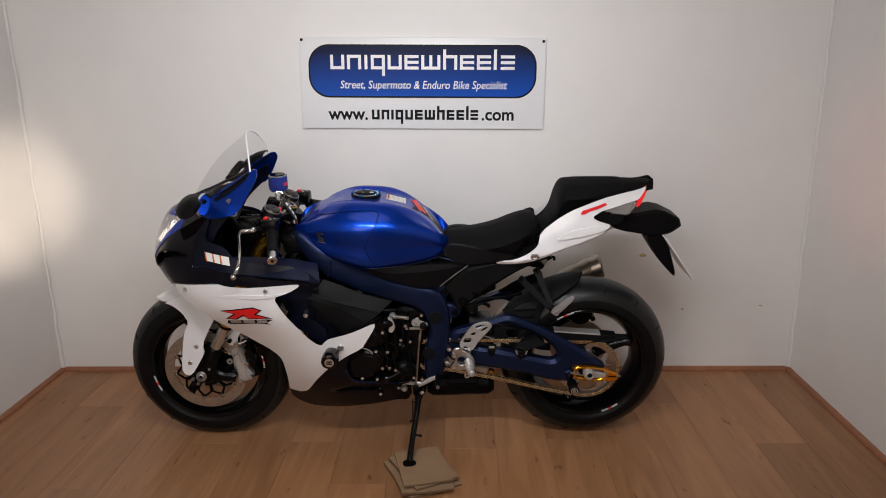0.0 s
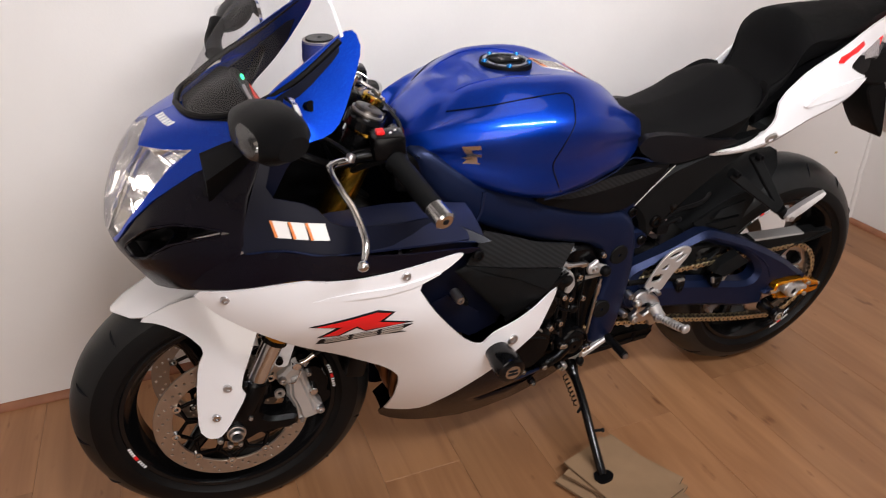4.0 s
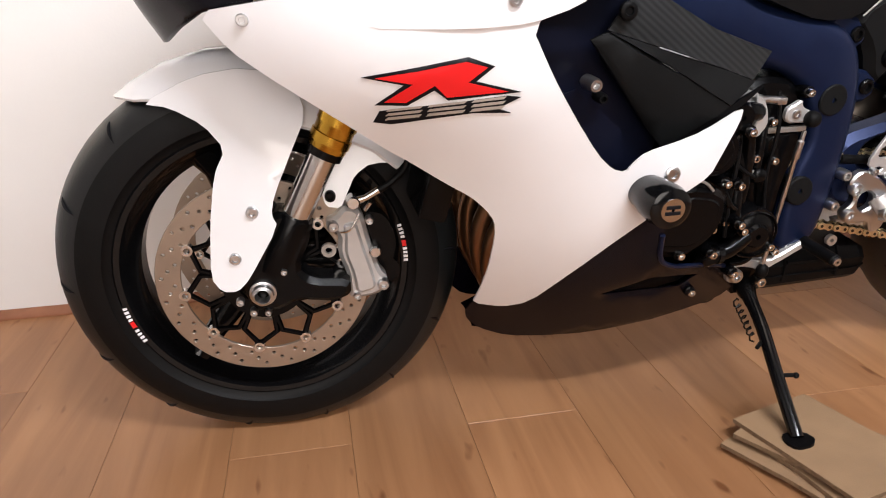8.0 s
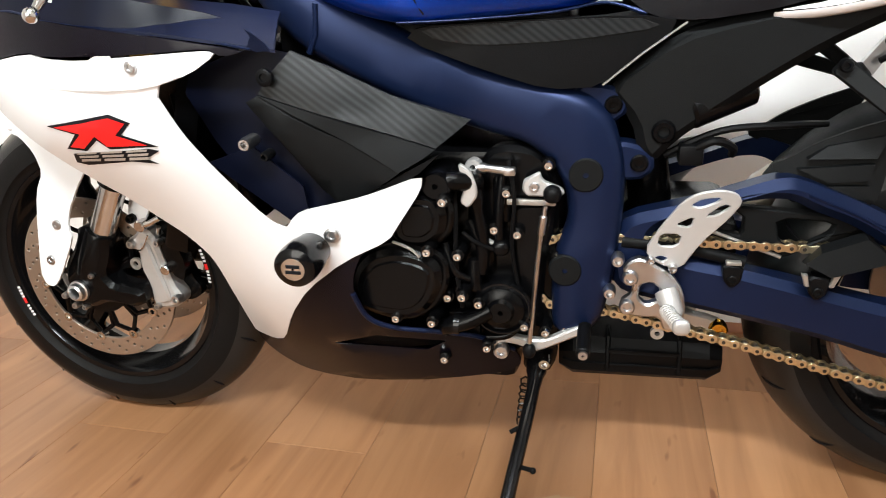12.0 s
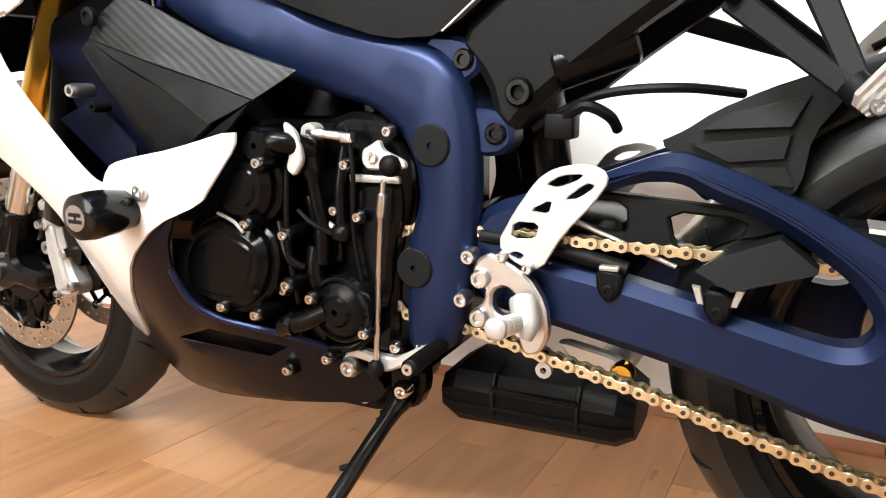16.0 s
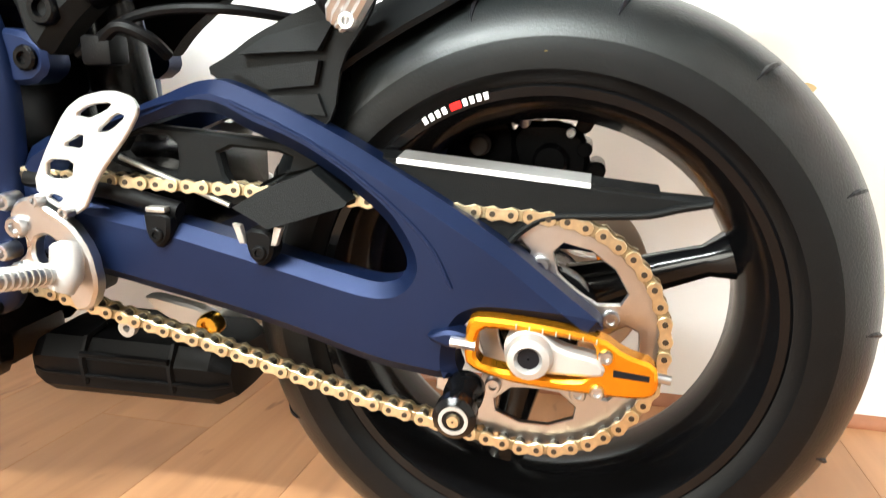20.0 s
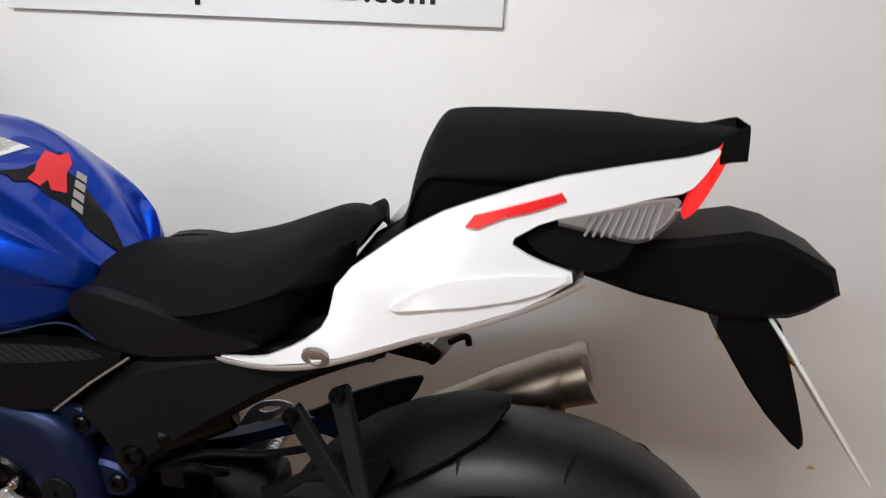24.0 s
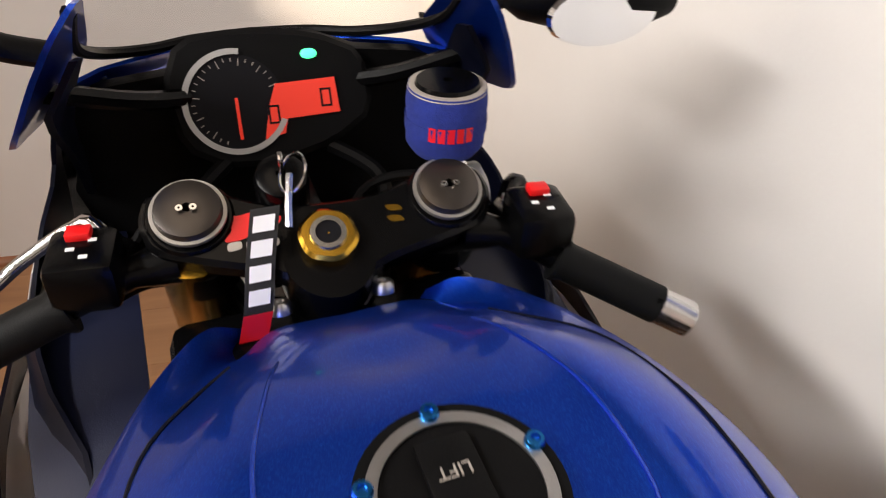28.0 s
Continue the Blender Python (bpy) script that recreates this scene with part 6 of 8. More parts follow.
part("frame_bridge", box(-0.38, -0.30, -0.13, 0.13, 0.78, 0.85, 0.015), ENGINE, bike)
part("air_box", box(-0.30, 0.12, -0.12, 0.12, 0.64, 0.75, 0.02), BLACK, bike)
part("rear_tray", loft(body([(0.14, [(0, 0.72), (0.085, 0.72), (0.085, 0.60), (0, 0.60)]), (0.30, [(0, 0.735), (0.085, 0.735), (0.085, 0.65), (0, 0.65)]), (0.50, [(0, 0.79), (0.075, 0.78), (0.075, 0.742), (0, 0.742)])])), MATT, bike)

# ---- engine ----
skip_view_shift = True
eng = part("engine_block", box(-0.17, 0.115, -0.115, 0.12, 0.24, 0.56, 0.012), ENGINE, bike, "satin black engine block")
part("cylinder_head", box(-0.29, -0.10, -0.13, 0.13, 0.42, 0.62, 0.015), ENGINE, eng, "", Matrix.Translation((-0.2, 0, 0.5)) @ Matrix.Rotation(radians(-20), 4, "Y") @ Matrix.Translation((0.2, 0, -0.5)))
part("sump", box(-0.24, 0.05, -0.09, 0.09, 0.165, 0.25, 0.02), ENGINE, eng)
IGN = [(-0.172, 0.410), (-0.149, 0.434), (-0.111, 0.445), (-0.072, 0.439), (-0.044, 0.421), (-0.042, 0.387), (-0.059, 0.350), (-0.092, 0.327), (-0.138, 0.329), (-0.175, 0.343), (-0.182, 0.380)]
ALT = [(-0.118, 0.505), (-0.089, 0.527), (-0.047, 0.524), (-0.031, 0.495), (-0.036, 0.462), (-0.063, 0.440), (-0.098, 0.441), (-0.115, 0.454), (-0.118, 0.485)]


def engine_cover(name, loop, y, label):
    """A cast cover: a flange, a raised dome and a face; one gets a thin bright edge."""
    ob = part(name, prism(grown(loop, 0.006), y + 0.016, -0.10, 0.004, soft=2), ENGINE, eng, label)
    part("cover_dome", prism(grown(loop, -0.003), y, y + 0.020, 0.009, soft=2), ENGINE, ob)
    part("cover_face", prism(grown(loop, -0.020), y - 0.0025, y + 0.002, 0.0025, soft=2), ENGINE, ob)
    return ob


c1 = engine_cover("alternator_cover", IGN, -0.205, "black alternator cover")
c2 = engine_cover("starter_cover", ALT, -0.202, "black starter clutch cover")
part("cover_edge", tube(curve([(x, -0.203, z) for x, z in ((-0.112, 0.452), (-0.097, 0.447), (-0.085, 0.441), (-0.074, 0.430))], 4), 0.0022, 6), CASTAL, c1, "thin light grey edge of the cover")
part("gearbox_cover", prism([(-0.02, 0.30), (-0.02, 0.52), (0.02, 0.572), (0.085, 0.566), (0.112, 0.52), (0.112, 0.46), (0.095, 0.41), (0.088, 0.27), (0.05, 0.25), (0.0, 0.262)], -0.128, -0.10, 0.008, soft=2), ENGINE, eng, "black sprocket cover")
part("sprocket_box", prism([(0.046, 0.488), (0.104, 0.492), (0.106, 0.455), (0.092, 0.412), (0.085, 0.340), (0.060, 0.330), (0.050, 0.395), (0.044, 0.440)], -0.138, -0.12, 0.006, soft=1), ENGINE, eng)
part("cover_label", box(0.040, 0.108, -0.142, -0.136, 0.489, 0.498, 0.0012), CASTAL, eng, "bare metal rib on the sprocket cover")
wp = part("water_pump", lathe([(0.004, -0.178), (0.016, -0.178), (0.020, -0.172), (0.034, -0.168), (0.040, -0.160), (0.041, -0.12), (0.004, -0.12)], (0.034, 0, 0.336), 36, "Y", None, True), ENGINE, eng, "round black water pump cover")
part("pump_ring", lathe([(0.036, -0.166), (0.041, -0.166), (0.043, -0.158), (0.037, -0.170)], (0.034, 0, 0.336), 36, "Y", None, True), RIM, wp)
part("pump_outlet", tube(curve([(0.018, -0.168, 0.335), (-0.012, -0.175, 0.320), (-0.040, -0.175, 0.310), (-0.052, -0.165, 0.300)], 5), 0.013, 12), ENGINE, wp)
part("pump_neck", tube(curve([(0.010, -0.15, 0.355), (-0.004, -0.16, 0.372), (-0.004, -0.155, 0.41)], 5), 0.011, 12), ENGINE, wp)
part("pump_clamp", lathe([(0.0135, -0.004), (0.0155, -0.004), (0.0155, 0.004), (0.0135, 0.004)], (-0.030, -0.175, 0.313), 16, "X", None, True), RIM, wp)
th = part("thermostat", lathe([(0.004, -0.205), (0.017, -0.205), (0.022, -0.196), (0.023, -0.15), (0.004, -0.15)], (-0.047, 0, 0.534), 24, "Y", None, True), ENGINE, eng, "black rubber cover on the cylinder head")
part("thermostat_hose", tube(curve([(-0.052, -0.185, 0.535), (-0.030, -0.19, 0.538), (-0.012, -0.18, 0.535), (0.0, -0.16, 0.528)], 5), 0.014, 12), ENGINE, th)
part("adjuster_plate", prism([(-0.019, 0.562), (-0.004, 0.553), (0.004, 0.535), (0.007, 0.516), (-0.006, 0.498), (-0.018, 0.506), (-0.012, 0.524), (-0.016, 0.540)], -0.187, -0.180, 0.002), ALUW, eng, "silver bracket on the engine")
part("hose_tall", tube(curve([(-0.004, -0.16, 0.533), (0.0, -0.16, 0.50), (0.006, -0.158, 0.455), (0.010, -0.15, 0.42)], 5), [0.013] * 6 + [0.009] * 9 + [0.008], 12), ENGINE, eng)
part("wire", tube(curve([(-0.030, -0.165, 0.54), (-0.026, -0.178, 0.48), (-0.028, -0.178, 0.41), (-0.022, -0.172, 0.34)], 5), 0.0035, 8), BLACK, eng)
part("wire", tube(curve([(-0.020, -0.165, 0.455), (0.0, -0.165, 0.44), (0.028, -0.155, 0.425), (0.036, -0.15, 0.43)], 5), 0.003, 8), BLACK, eng)
part("wire", tube(curve([(0.044, -0.148, 0.555), (0.052, -0.152, 0.50), (0.048, -0.150, 0.43), (0.058, -0.148, 0.36)], 5), 0.003, 8), BLACK, eng)
part("sensor", egg((0.032, -0.150, 0.428), 0.013, 0.012, 0.012, 2.6), ENGINE, eng)
part("sensor_stalk", tube([(0.0, -0.152, 0.448), (0.022, -0.152, 0.434)], 0.0035, 8), CASTAL, eng)
for bx, bz, y in ((-0.036, 0.516, -0.212), (-0.061, 0.443, -0.212), (-0.023, 0.429, -0.190), (-0.017, 0.370, -0.198), (-0.061, 0.330, -0.206), (-0.114, 0.334, -0.206), (-0.113, 0.500, -0.206), (0.003, 0.351, -0.180), (0.023, 0.455, -0.150), (0.056, 0.449, -0.150), (0.041, 0.510, -0.150), (0.148, 0.502, -0.130), (0.098, 0.549, -0.146), (-0.044, 0.354, -0.170), (-0.024, 0.364, -0.170), (0.067, 0.311, -0.165), (0.011, 0.270, -0.165), (-0.056, 0.242, -0.160), (0.096, 0.290, -0.142), (0.126, 0.292, -0.130), (0.149, 0.479, -0.130), (0.111, 0.406, -0.130)):
    boss = part("bolt_boss", lathe([(0.003, y + 0.06), (0.0105, y + 0.06), (0.0090, y + 0.002), (0.003, y + 0.002)], (bx, 0, bz), 14, "Y", None, True), ENGINE, eng)
    bolt((bx, y, bz), 0.0066, boss, CHROME, (0, -1, 0), 0.006, "cover_screw")
for pts, r in ((((-0.045, -0.17, 0.44), (-0.030, -0.178, 0.40), (-0.012, -0.17, 0.385)), 0.006), (((-0.01, -0.15, 0.47), (0.006, -0.155, 0.43), (0.004, -0.155, 0.39)), 0.010), (((0.034, -0.14, 0.53), (0.030, -0.148, 0.48), (0.030, -0.148, 0.44)), 0.007), (((0.060, -0.14, 0.30), (0.040, -0.15, 0.285), (0.010, -0.15, 0.280)), 0.006)):
    part("engine_hose", tube(curve(pts, 5), r, 10), ENGINE, eng)
for x0, x1, z0, z1, y in ((0.020, 0.045, 0.46, 0.53, -0.140), (-0.030, 0.022, 0.385, 0.44, -0.138), (-0.05, 0.0, 0.28, 0.32, -0.150)):
    part("engine_rib", box(x0, x1, y, -0.10, z0, z1, 0.006), ENGINE, eng)
# gear linkage
link = part("gear_linkage", tube([(0.095, -0.155, 0.494), (0.093, -0.155, 0.480), (0.0925, -0.155, 0.478), (0.089, -0.155, 0.452), (0.0885, -0.155, 0.450), (0.073, -0.150, 0.272)], [0.0034, 0.0034, 0.0054, 0.0054, 0.0036, 0.0036], 10), ALU, bike, "silver gear change rod")
part("rod_end", egg((0.104, -0.155, 0.511), 0.0125, 0.012, 0.0125, 2.2), BLACK, link, "black rubber joint boot")
part("upper_arm", prism([(0.064, 0.528), (0.074, 0.533), (0.086, 0.540), (0.090, 0.528), (0.104, 0.522), (0.118, 0.516), (0.120, 0.508), (0.104, 0.504), (0.084, 0.505), (0.069, 0.505), (0.062, 0.514)], -0.150, -0.141, 0.0025), ALUW, link, "silver linkage arm")
bolt((0.079, -0.150, 0.519), 0.007, link, ALU, (0, -1, 0), 0.004)
part("upper_rod", tube([(0.0, -0.152, 0.546), (0.012, -0.152, 0.545), (0.015, -0.152, 0.545), (0.045, -0.152, 0.542)], [0.0075, 0.0075, 0.0055, 0.006], 12), ALU, link)
part("rod_eye", lathe([(0.004, -0.158), (0.011, -0.158), (0.012, -0.152), (0.011, -0.140), (0.004, -0.140)], (-0.004, 0, 0.547), 16, "Y", None, True), ALUW, link)
part("rod_clevis", box(0.038, 0.054, -0.158, -0.146, 0.536, 0.547, 0.002), ALU, link)
lever = part("shift_lever", prism([(0.020, 0.262), (0.034, 0.268), (0.060, 0.264), (0.078, 0.254), (0.098, 0.262), (0.158, 0.294), (0.156, 0.305), (0.146, 0.304), (0.096, 0.276), (0.068, 0.276), (0.034, 0.283), (0.018, 0.266), (0.018, 0.244), (0.030, 0.238), (0.040, 0.246)], -0.144, -0.132, 0.003), ALUW, bike, "silver shift lever")
part("shift_peg", rod((0.153, -0.13, 0.299), (0.153, -0.212, 0.298), 0.0100, seg=16, edge=0.002), BLACK, lever, "black rubber shift peg")
part("peg_cap", lathe([(0.002, -0.2165), (0.0065, -0.2165), (0.0065, -0.211), (0.002, -0.211)], (0.153, 0, 0.298), 12, "Y", None, True), ALU, lever)
part("lever_boot", egg((0.073, -0.152, 0.262), 0.010, 0.009, 0.012, 2.2), BLACK, lever)
bolt((0.030, -0.144, 0.254), 0.012, lever, ALU, (0, -1, 0), 0.008)

# side stand
stand = part("side_stand", tube(curve([(0.082, -0.088, 0.218), (0.080, -0.125, 0.198), (0.074, -0.18, 0.168), (0.060, -0.262, 0.114), (0.050, -0.330, 0.068)], 5), [0.016] * 5 + [0.0125, 0.0115] + [0.0105] * 13 + [0.010], 14), RIM, bike, "black side stand")
part("stand_foot", prism([(0.026, 0.0), (0.034, 0.020), (0.062, 0.018), (0.076, 0.004), (0.070, -0.014), (0.036, -0.020)], -0.003, 0.003, 0.0015), BLACK, stand, "", Matrix.Translation((0.0, -0.334, 0.066)) @ Matrix.Rotation(radians(90 - LEAN), 4, "X"))
part("stand_pin", rod((0.062, -0.245, 0.122), (0.088, -0.256, 0.126), 0.0035, seg=8), BLACK, stand)
part("pin_knob", egg((0.089, -0.257, 0.126), 0.005, 0.005, 0.005, 2), BLACK, stand)
part("stand_spring", tube([(0.062 + 0.006 * math.cos(k * 1.3), -0.115 - 0.0019 * k, 0.188 + 0.006 * math.sin(k * 1.3) - 0.0012 * k) for k in range(34)], 0.0016, 5), ENGINE, stand)
part("stand_bracket", prism([(0.058, 0.19), (0.060, 0.25), (0.11, 0.252), (0.112, 0.220), (0.098, 0.190)], -0.10, -0.075, 0.005), ENGINE, stand)
bolt((0.094, -0.122, 0.226), 0.010, stand, CHROME, (0, -1, 0), 0.010, "pivot_bolt")
part("stand_hook", rod((0.074, -0.19, 0.158), (0.050, -0.205, 0.150), 0.0035, seg=8), BLACK, stand)
bolt((0.018, -0.094, 0.188), 0.006, pan_last, CHROME, (0, -1, 0), 0.005, "pan_screw")

# ---- rear wheel, swingarm and chain ----
rw = wheel("rear_wheel", RC, 0.313, 0.090, 0.222, (18, 138, 258), None, "gloss black three-spoke rear wheel")
for a in (113, 298):
    rim_mark(rw, RC, 0.2195, -0.0805, a, None)
part("tyre_dot", lathe([(0.001, -0.0895), (0.0055, -0.0895), (0.0055, -0.0885), (0.001, -0.0885)], (0.699, 0, 0.553), 12, "Y", None, True), YELLOW, rw)
part("rear_disc", prism([(RC.x + 0.11 * math.cos(k * math.tau / 60), RC.z + 0.11 * math.sin(k * math.tau / 60)) for k in range(60)], 0.066, 0.071, 0.001, [[(RC.x + 0.07 * math.cos(k * math.tau / 40), RC.z + 0.07 * math.sin(k * math.tau / 40)) for k in range(40)]], 0), DISC, rw)
rc = part("rear_caliper", box(0.66, 0.73, 0.05, 0.10, 0.425, 0.475, 0.010), ENGINE, bike, "black rear brake caliper")
part("caliper_piston", rod((0.700, 0.028, 0.448), (0.700, 0.055, 0.448), 0.018, 0.020, 18, None, 0.003), ENGINE, rc)
part("caliper_bridge", prism([(0.655, 0.470), (0.668, 0.488), (0.715, 0.490), (0.738, 0.472), (0.742, 0.440), (0.730, 0.420), (0.700, 0.412), (0.668, 0.425)], 0.040, 0.062, 0.006), ENGINE, rc)
part("caliper_pin", rod((0.735, 0.030, 0.462), (0.735, 0.095, 0.462), 0.008, seg=12, edge=0.001), ENGINE, rc)
bolt((0.720, 0.038, 0.478), 0.005, rc, ALU, (0, -1, 0), 0.006)
part("caliper_carrier", prism([(0.585, 0.455), (0.612, 0.492), (0.648, 0.498), (0.664, 0.470), (0.660, 0.432), (0.622, 0.415), (0.590, 0.425)], 0.046, 0.060, 0.004), ENGINE, rc)
part("caliper_slide", rod((0.625, 0.030, 0.462), (0.625, 0.058, 0.462), 0.011, 0.012, 14, None, 0.002), GREYM, rc)
part("pad_pin", rod((0.748, 0.034, 0.440), (0.748, 0.086, 0.440), 0.010, seg=12, edge=0.002), ENGINE, rc)
part("caliper_ear", prism([(0.722, 0.478), (0.730, 0.500), (0.744, 0.503), (0.747, 0.494), (0.738, 0.476)], 0.046, 0.060, 0.002), ENGINE, rc)
bolt((0.640, 0.044, 0.492), 0.006, rc, CHROME, (0.2, -1, 0.3), 0.010, "banjo_bolt")
part("hose_union", tube([(0.655, 0.050, 0.500), (0.630, 0.050, 0.510), (0.610, 0.052, 0.512)], [0.007, 0.006, 0.0055], 10), CHROME, rc)
part("bleed_nipple", rod((0.690, 0.05, 0.488), (0.688, 0.048, 0.508), 0.0035, seg=8), ALU, rc)
part("caliper_bracket", tube([(0.70, 0.085, 0.33), (0.70, 0.085, 0.45)], 0.014, 8), ENGINE, rc)
bolt((0.672, 0.048, 0.478), 0.006, rc, ALU, (0, -0.3, 1), 0.014)
part("caliper_hose", tube(curve([(0.672, 0.06, 0.485), (0.64, 0.06, 0.49), (0.58, 0.06, 0.47), (0.48, 0.08, 0.50)]), 0.005, 8), BLACK, rc)

ARMO = [(0.185, 0.462), (0.297, 0.493), (0.350, 0.513), (0.389, 0.528), (0.412, 0.531), (0.439, 0.523), (0.487, 0.504), (0.538, 0.480), (0.578, 0.458), (0.628, 0.430), (0.678, 0.399), (0.717, 0.369), (0.759, 0.338), (0.762, 0.331), (0.729, 0.335), (0.664, 0.336), (0.646, 0.330), (0.637, 0.315), (0.633, 0.290), (0.640, 0.273), (0.629, 0.269), (0.559, 0.276), (0.481, 0.298), (0.400, 0.315), (0.290, 0.334), (0.185, 0.352)]
ARMH = [(0.300, 0.476), (0.372, 0.500), (0.411, 0.502), (0.443, 0.486), (0.486, 0.471), (0.527, 0.448), (0.569, 0.416), (0.587, 0.388), (0.590, 0.373), (0.580, 0.359), (0.559, 0.355), (0.505, 0.366), (0.438, 0.381), (0.351, 0.399), (0.280, 0.409), (0.235, 0.422), (0.245, 0.452)]


def splayed(bm, s):
    """The arm widens towards the axle."""
    for v in bm.verts:
        v.co.y += s * (v.co.x - 0.32) * 0.055
    return bm


for s in (-1, 1):
    arm = part("swingarm", splayed(prism(ARMO, s * 0.128, s * 0.088, 0.012, (ARMH,), soft=2), s), NAVY, bike, "matt navy-blue swingarm")
    # pressed line along the outer face of the arm
    part("arm_swage", tube(curve([(x, s * (0.1285 + (x - 0.32) * 0.055), z) for x, z in ((0.430, 0.512), (0.50, 0.482), (0.56, 0.444), (0.610, 0.400), (0.632, 0.360))], 5), 0.0018, 6), NAVY, arm)
    ADJ = [(0.648, 0.337), (0.658, 0.342), (0.710, 0.339), (0.761, 0.332), (0.780, 0.319), (0.805, 0.312), (0.808, 0.293), (0.802, 0.282), (0.779, 0.280), (0.695, 0.283), (0.656, 0.292), (0.646, 0.301)]
    ADJH = [(0.657, 0.327), (0.666, 0.333), (0.752, 0.328), (0.757, 0.320), (0.757, 0.302), (0.742, 0.291), (0.680, 0.295), (0.656, 0.300)]
    adj = part("chain_adjuster", prism(ADJ, s * 0.160, s * 0.140, 0.003, (ADJH,)), AMBERM, bike, "orange anodised chain adjuster")
    part("adjuster_slot", prism([(0.771, 0.306), (0.800, 0.303), (0.800, 0.298), (0.771, 0.300)], s * 0.1605, s * 0.156, 0.0, soft=0), INK, adj)
    for k in range(7):
        part("adjuster_mark", rod((0.690 + k * 0.011, s * 0.1606, 0.3385 - k * 0.0012), (0.690 + k * 0.011, s * 0.1606, 0.3345 - k * 0.0012), 0.0007, seg=5), ALUW, adj)
    part("axle_block", prism([(0.680, 0.324), (0.694, 0.334), (0.712, 0.332), (0.726, 0.320), (0.758, 0.314), (0.765, 0.306), (0.762, 0.298), (0.727, 0.297), (0.714, 0.297), (0.696, 0.294), (0.682, 0.304)], s * 0.163, s * 0.142, 0.003), ALUW, adj, "silver axle block")
    part("axle_nut", lathe([(0.008, s * 0.161), (0.0195, s * 0.161), (0.020, s * 0.166), (0.0175, s * 0.173), (0.012, s * 0.175), (0.008, s * 0.169)], (0.702, 0, 0.313), 24, "Y", None, True), ALUW, adj)
    # black disc in place of the shade inside the hollow axle
    part("axle_bore", lathe([(0.001, s * 0.171), (0.009, s * 0.171), (0.009, s * 0.167), (0.001, s * 0.167)], (0.702, 0, 0.313), 20, "Y", None, True), INK, adj)
    part("adjuster_screw", rod((0.755, s * 0.150, 0.305), (0.818, s * 0.150, 0.297), 0.0042, seg=10), ALU, adj)
    for px, pz in ((0.764, 0.317), (0.759, 0.285)):
        bolt((px, s * 0.160, pz), 0.0062, adj, ALU, (0, s, 0), 0.005)
    part("adjuster_plug", prism([(0.612, 0.320), (0.634, 0.326), (0.656, 0.320), (0.656, 0.312), (0.634, 0.308), (0.616, 0.314)], s * 0.156, s * 0.135, 0.003), NAVY, adj)
    part("adjuster_pin", rod((0.634, s * 0.157, 0.317), (0.656, s * 0.157, 0.315), 0.005, seg=8), ALU, adj)
    sp = part("stand_spool", lathe([(0.004, s * 0.197), (0.014, s * 0.197), (0.0185, s * 0.193), (0.0185, s * 0.180), (0.013, s * 0.174), (0.013, s * 0.158), (0.018, s * 0.152), (0.018, s * 0.136), (0.004, s * 0.136)], (0.645, 0, 0.264), 24, "Y", None, True), RIM, bike, "black paddock stand spool")
    part("spool_ring", lathe([(0.0095, s * 0.197), (0.0125, s * 0.197), (0.0125, s * 0.1982), (0.0095, s * 0.1982)], (0.645, 0, 0.264), 24, "Y", None, True), ALUW, sp)
    part("spool_bolt", lathe([(0.001, s * 0.197), (0.006, s * 0.197), (0.005, s * 0.200), (0.001, s * 0.200)], (0.645, 0, 0.264), 14, "Y", None, True), CHAIN, sp)
part("swingarm_pivot", rod((0.185, -0.10, 0.41), (0.185, 0.10, 0.41), 0.05, seg=24), ENGINE, bike)
part("swingarm_cross", box(0.24, 0.36, -0.10, 0.10, 0.37, 0.46, 0.02), ENGINE, bike)
shock = part("rear_shock", rod((0.26, 0, 0.34), (0.22, 0, 0.60), 0.030, 0.034, 20), ENGINE, bike, "black rear shock absorber")
part("shock_reservoir", rod((0.275, -0.105, 0.612), (0.355, -0.075, 0.640), 0.024, 0.024, 20, None, 0.004), ENGINE, shock)
bolt((0.245, -0.118, 0.590), 0.016, shock, ENGINE, (0, -1, 0), 0.010)

# chain guards inside and behind the swingarm
cg = part("chain_guard", prism([(0.270, 0.486), (0.297, 0.490), (0.474, 0.476), (0.520, 0.470), (0.500, 0.452), (0.452, 0.440), (0.428, 0.416), (0.408, 0.410), (0.340, 0.436), (0.280, 0.452)], -0.110, -0.096, 0.003, ([(0.312, 0.479), (0.359, 0.476), (0.360, 0.444), (0.342, 0.444), (0.298, 0.456)], [(0.400, 0.470), (0.476, 0.465), (0.470, 0.448), (0.430, 0.426), (0.408, 0.436)])), MATT, bike, "matt black chain guard")
part("guard_edge", rod((0.300, -0.112, 0.456), (0.412, -0.112, 0.4145), 0.0028, seg=8), CASTAL, cg)
part("guard_wing", loft([[(0.434, -0.150, 0.421), (0.454, -0.142, 0.434), (0.458, -0.118, 0.437), (0.438, -0.118, 0.412)], [(0.468, -0.152, 0.404), (0.506, -0.142, 0.456), (0.508, -0.118, 0.458), (0.470, -0.118, 0.402)], [(0.538, -0.148, 0.427), (0.539, -0.144, 0.430), (0.540, -0.118, 0.431), (0.539, -0.118, 0.425)]]), MATT, cg, "black guard with a flat top", None, 20)
part("guard_runner", tube([(0.20, -0.118, 0.432), (0.29, -0.118, 0.424), (0.365, -0.120, 0.408)], 0.009, 10), BLACK, cg)
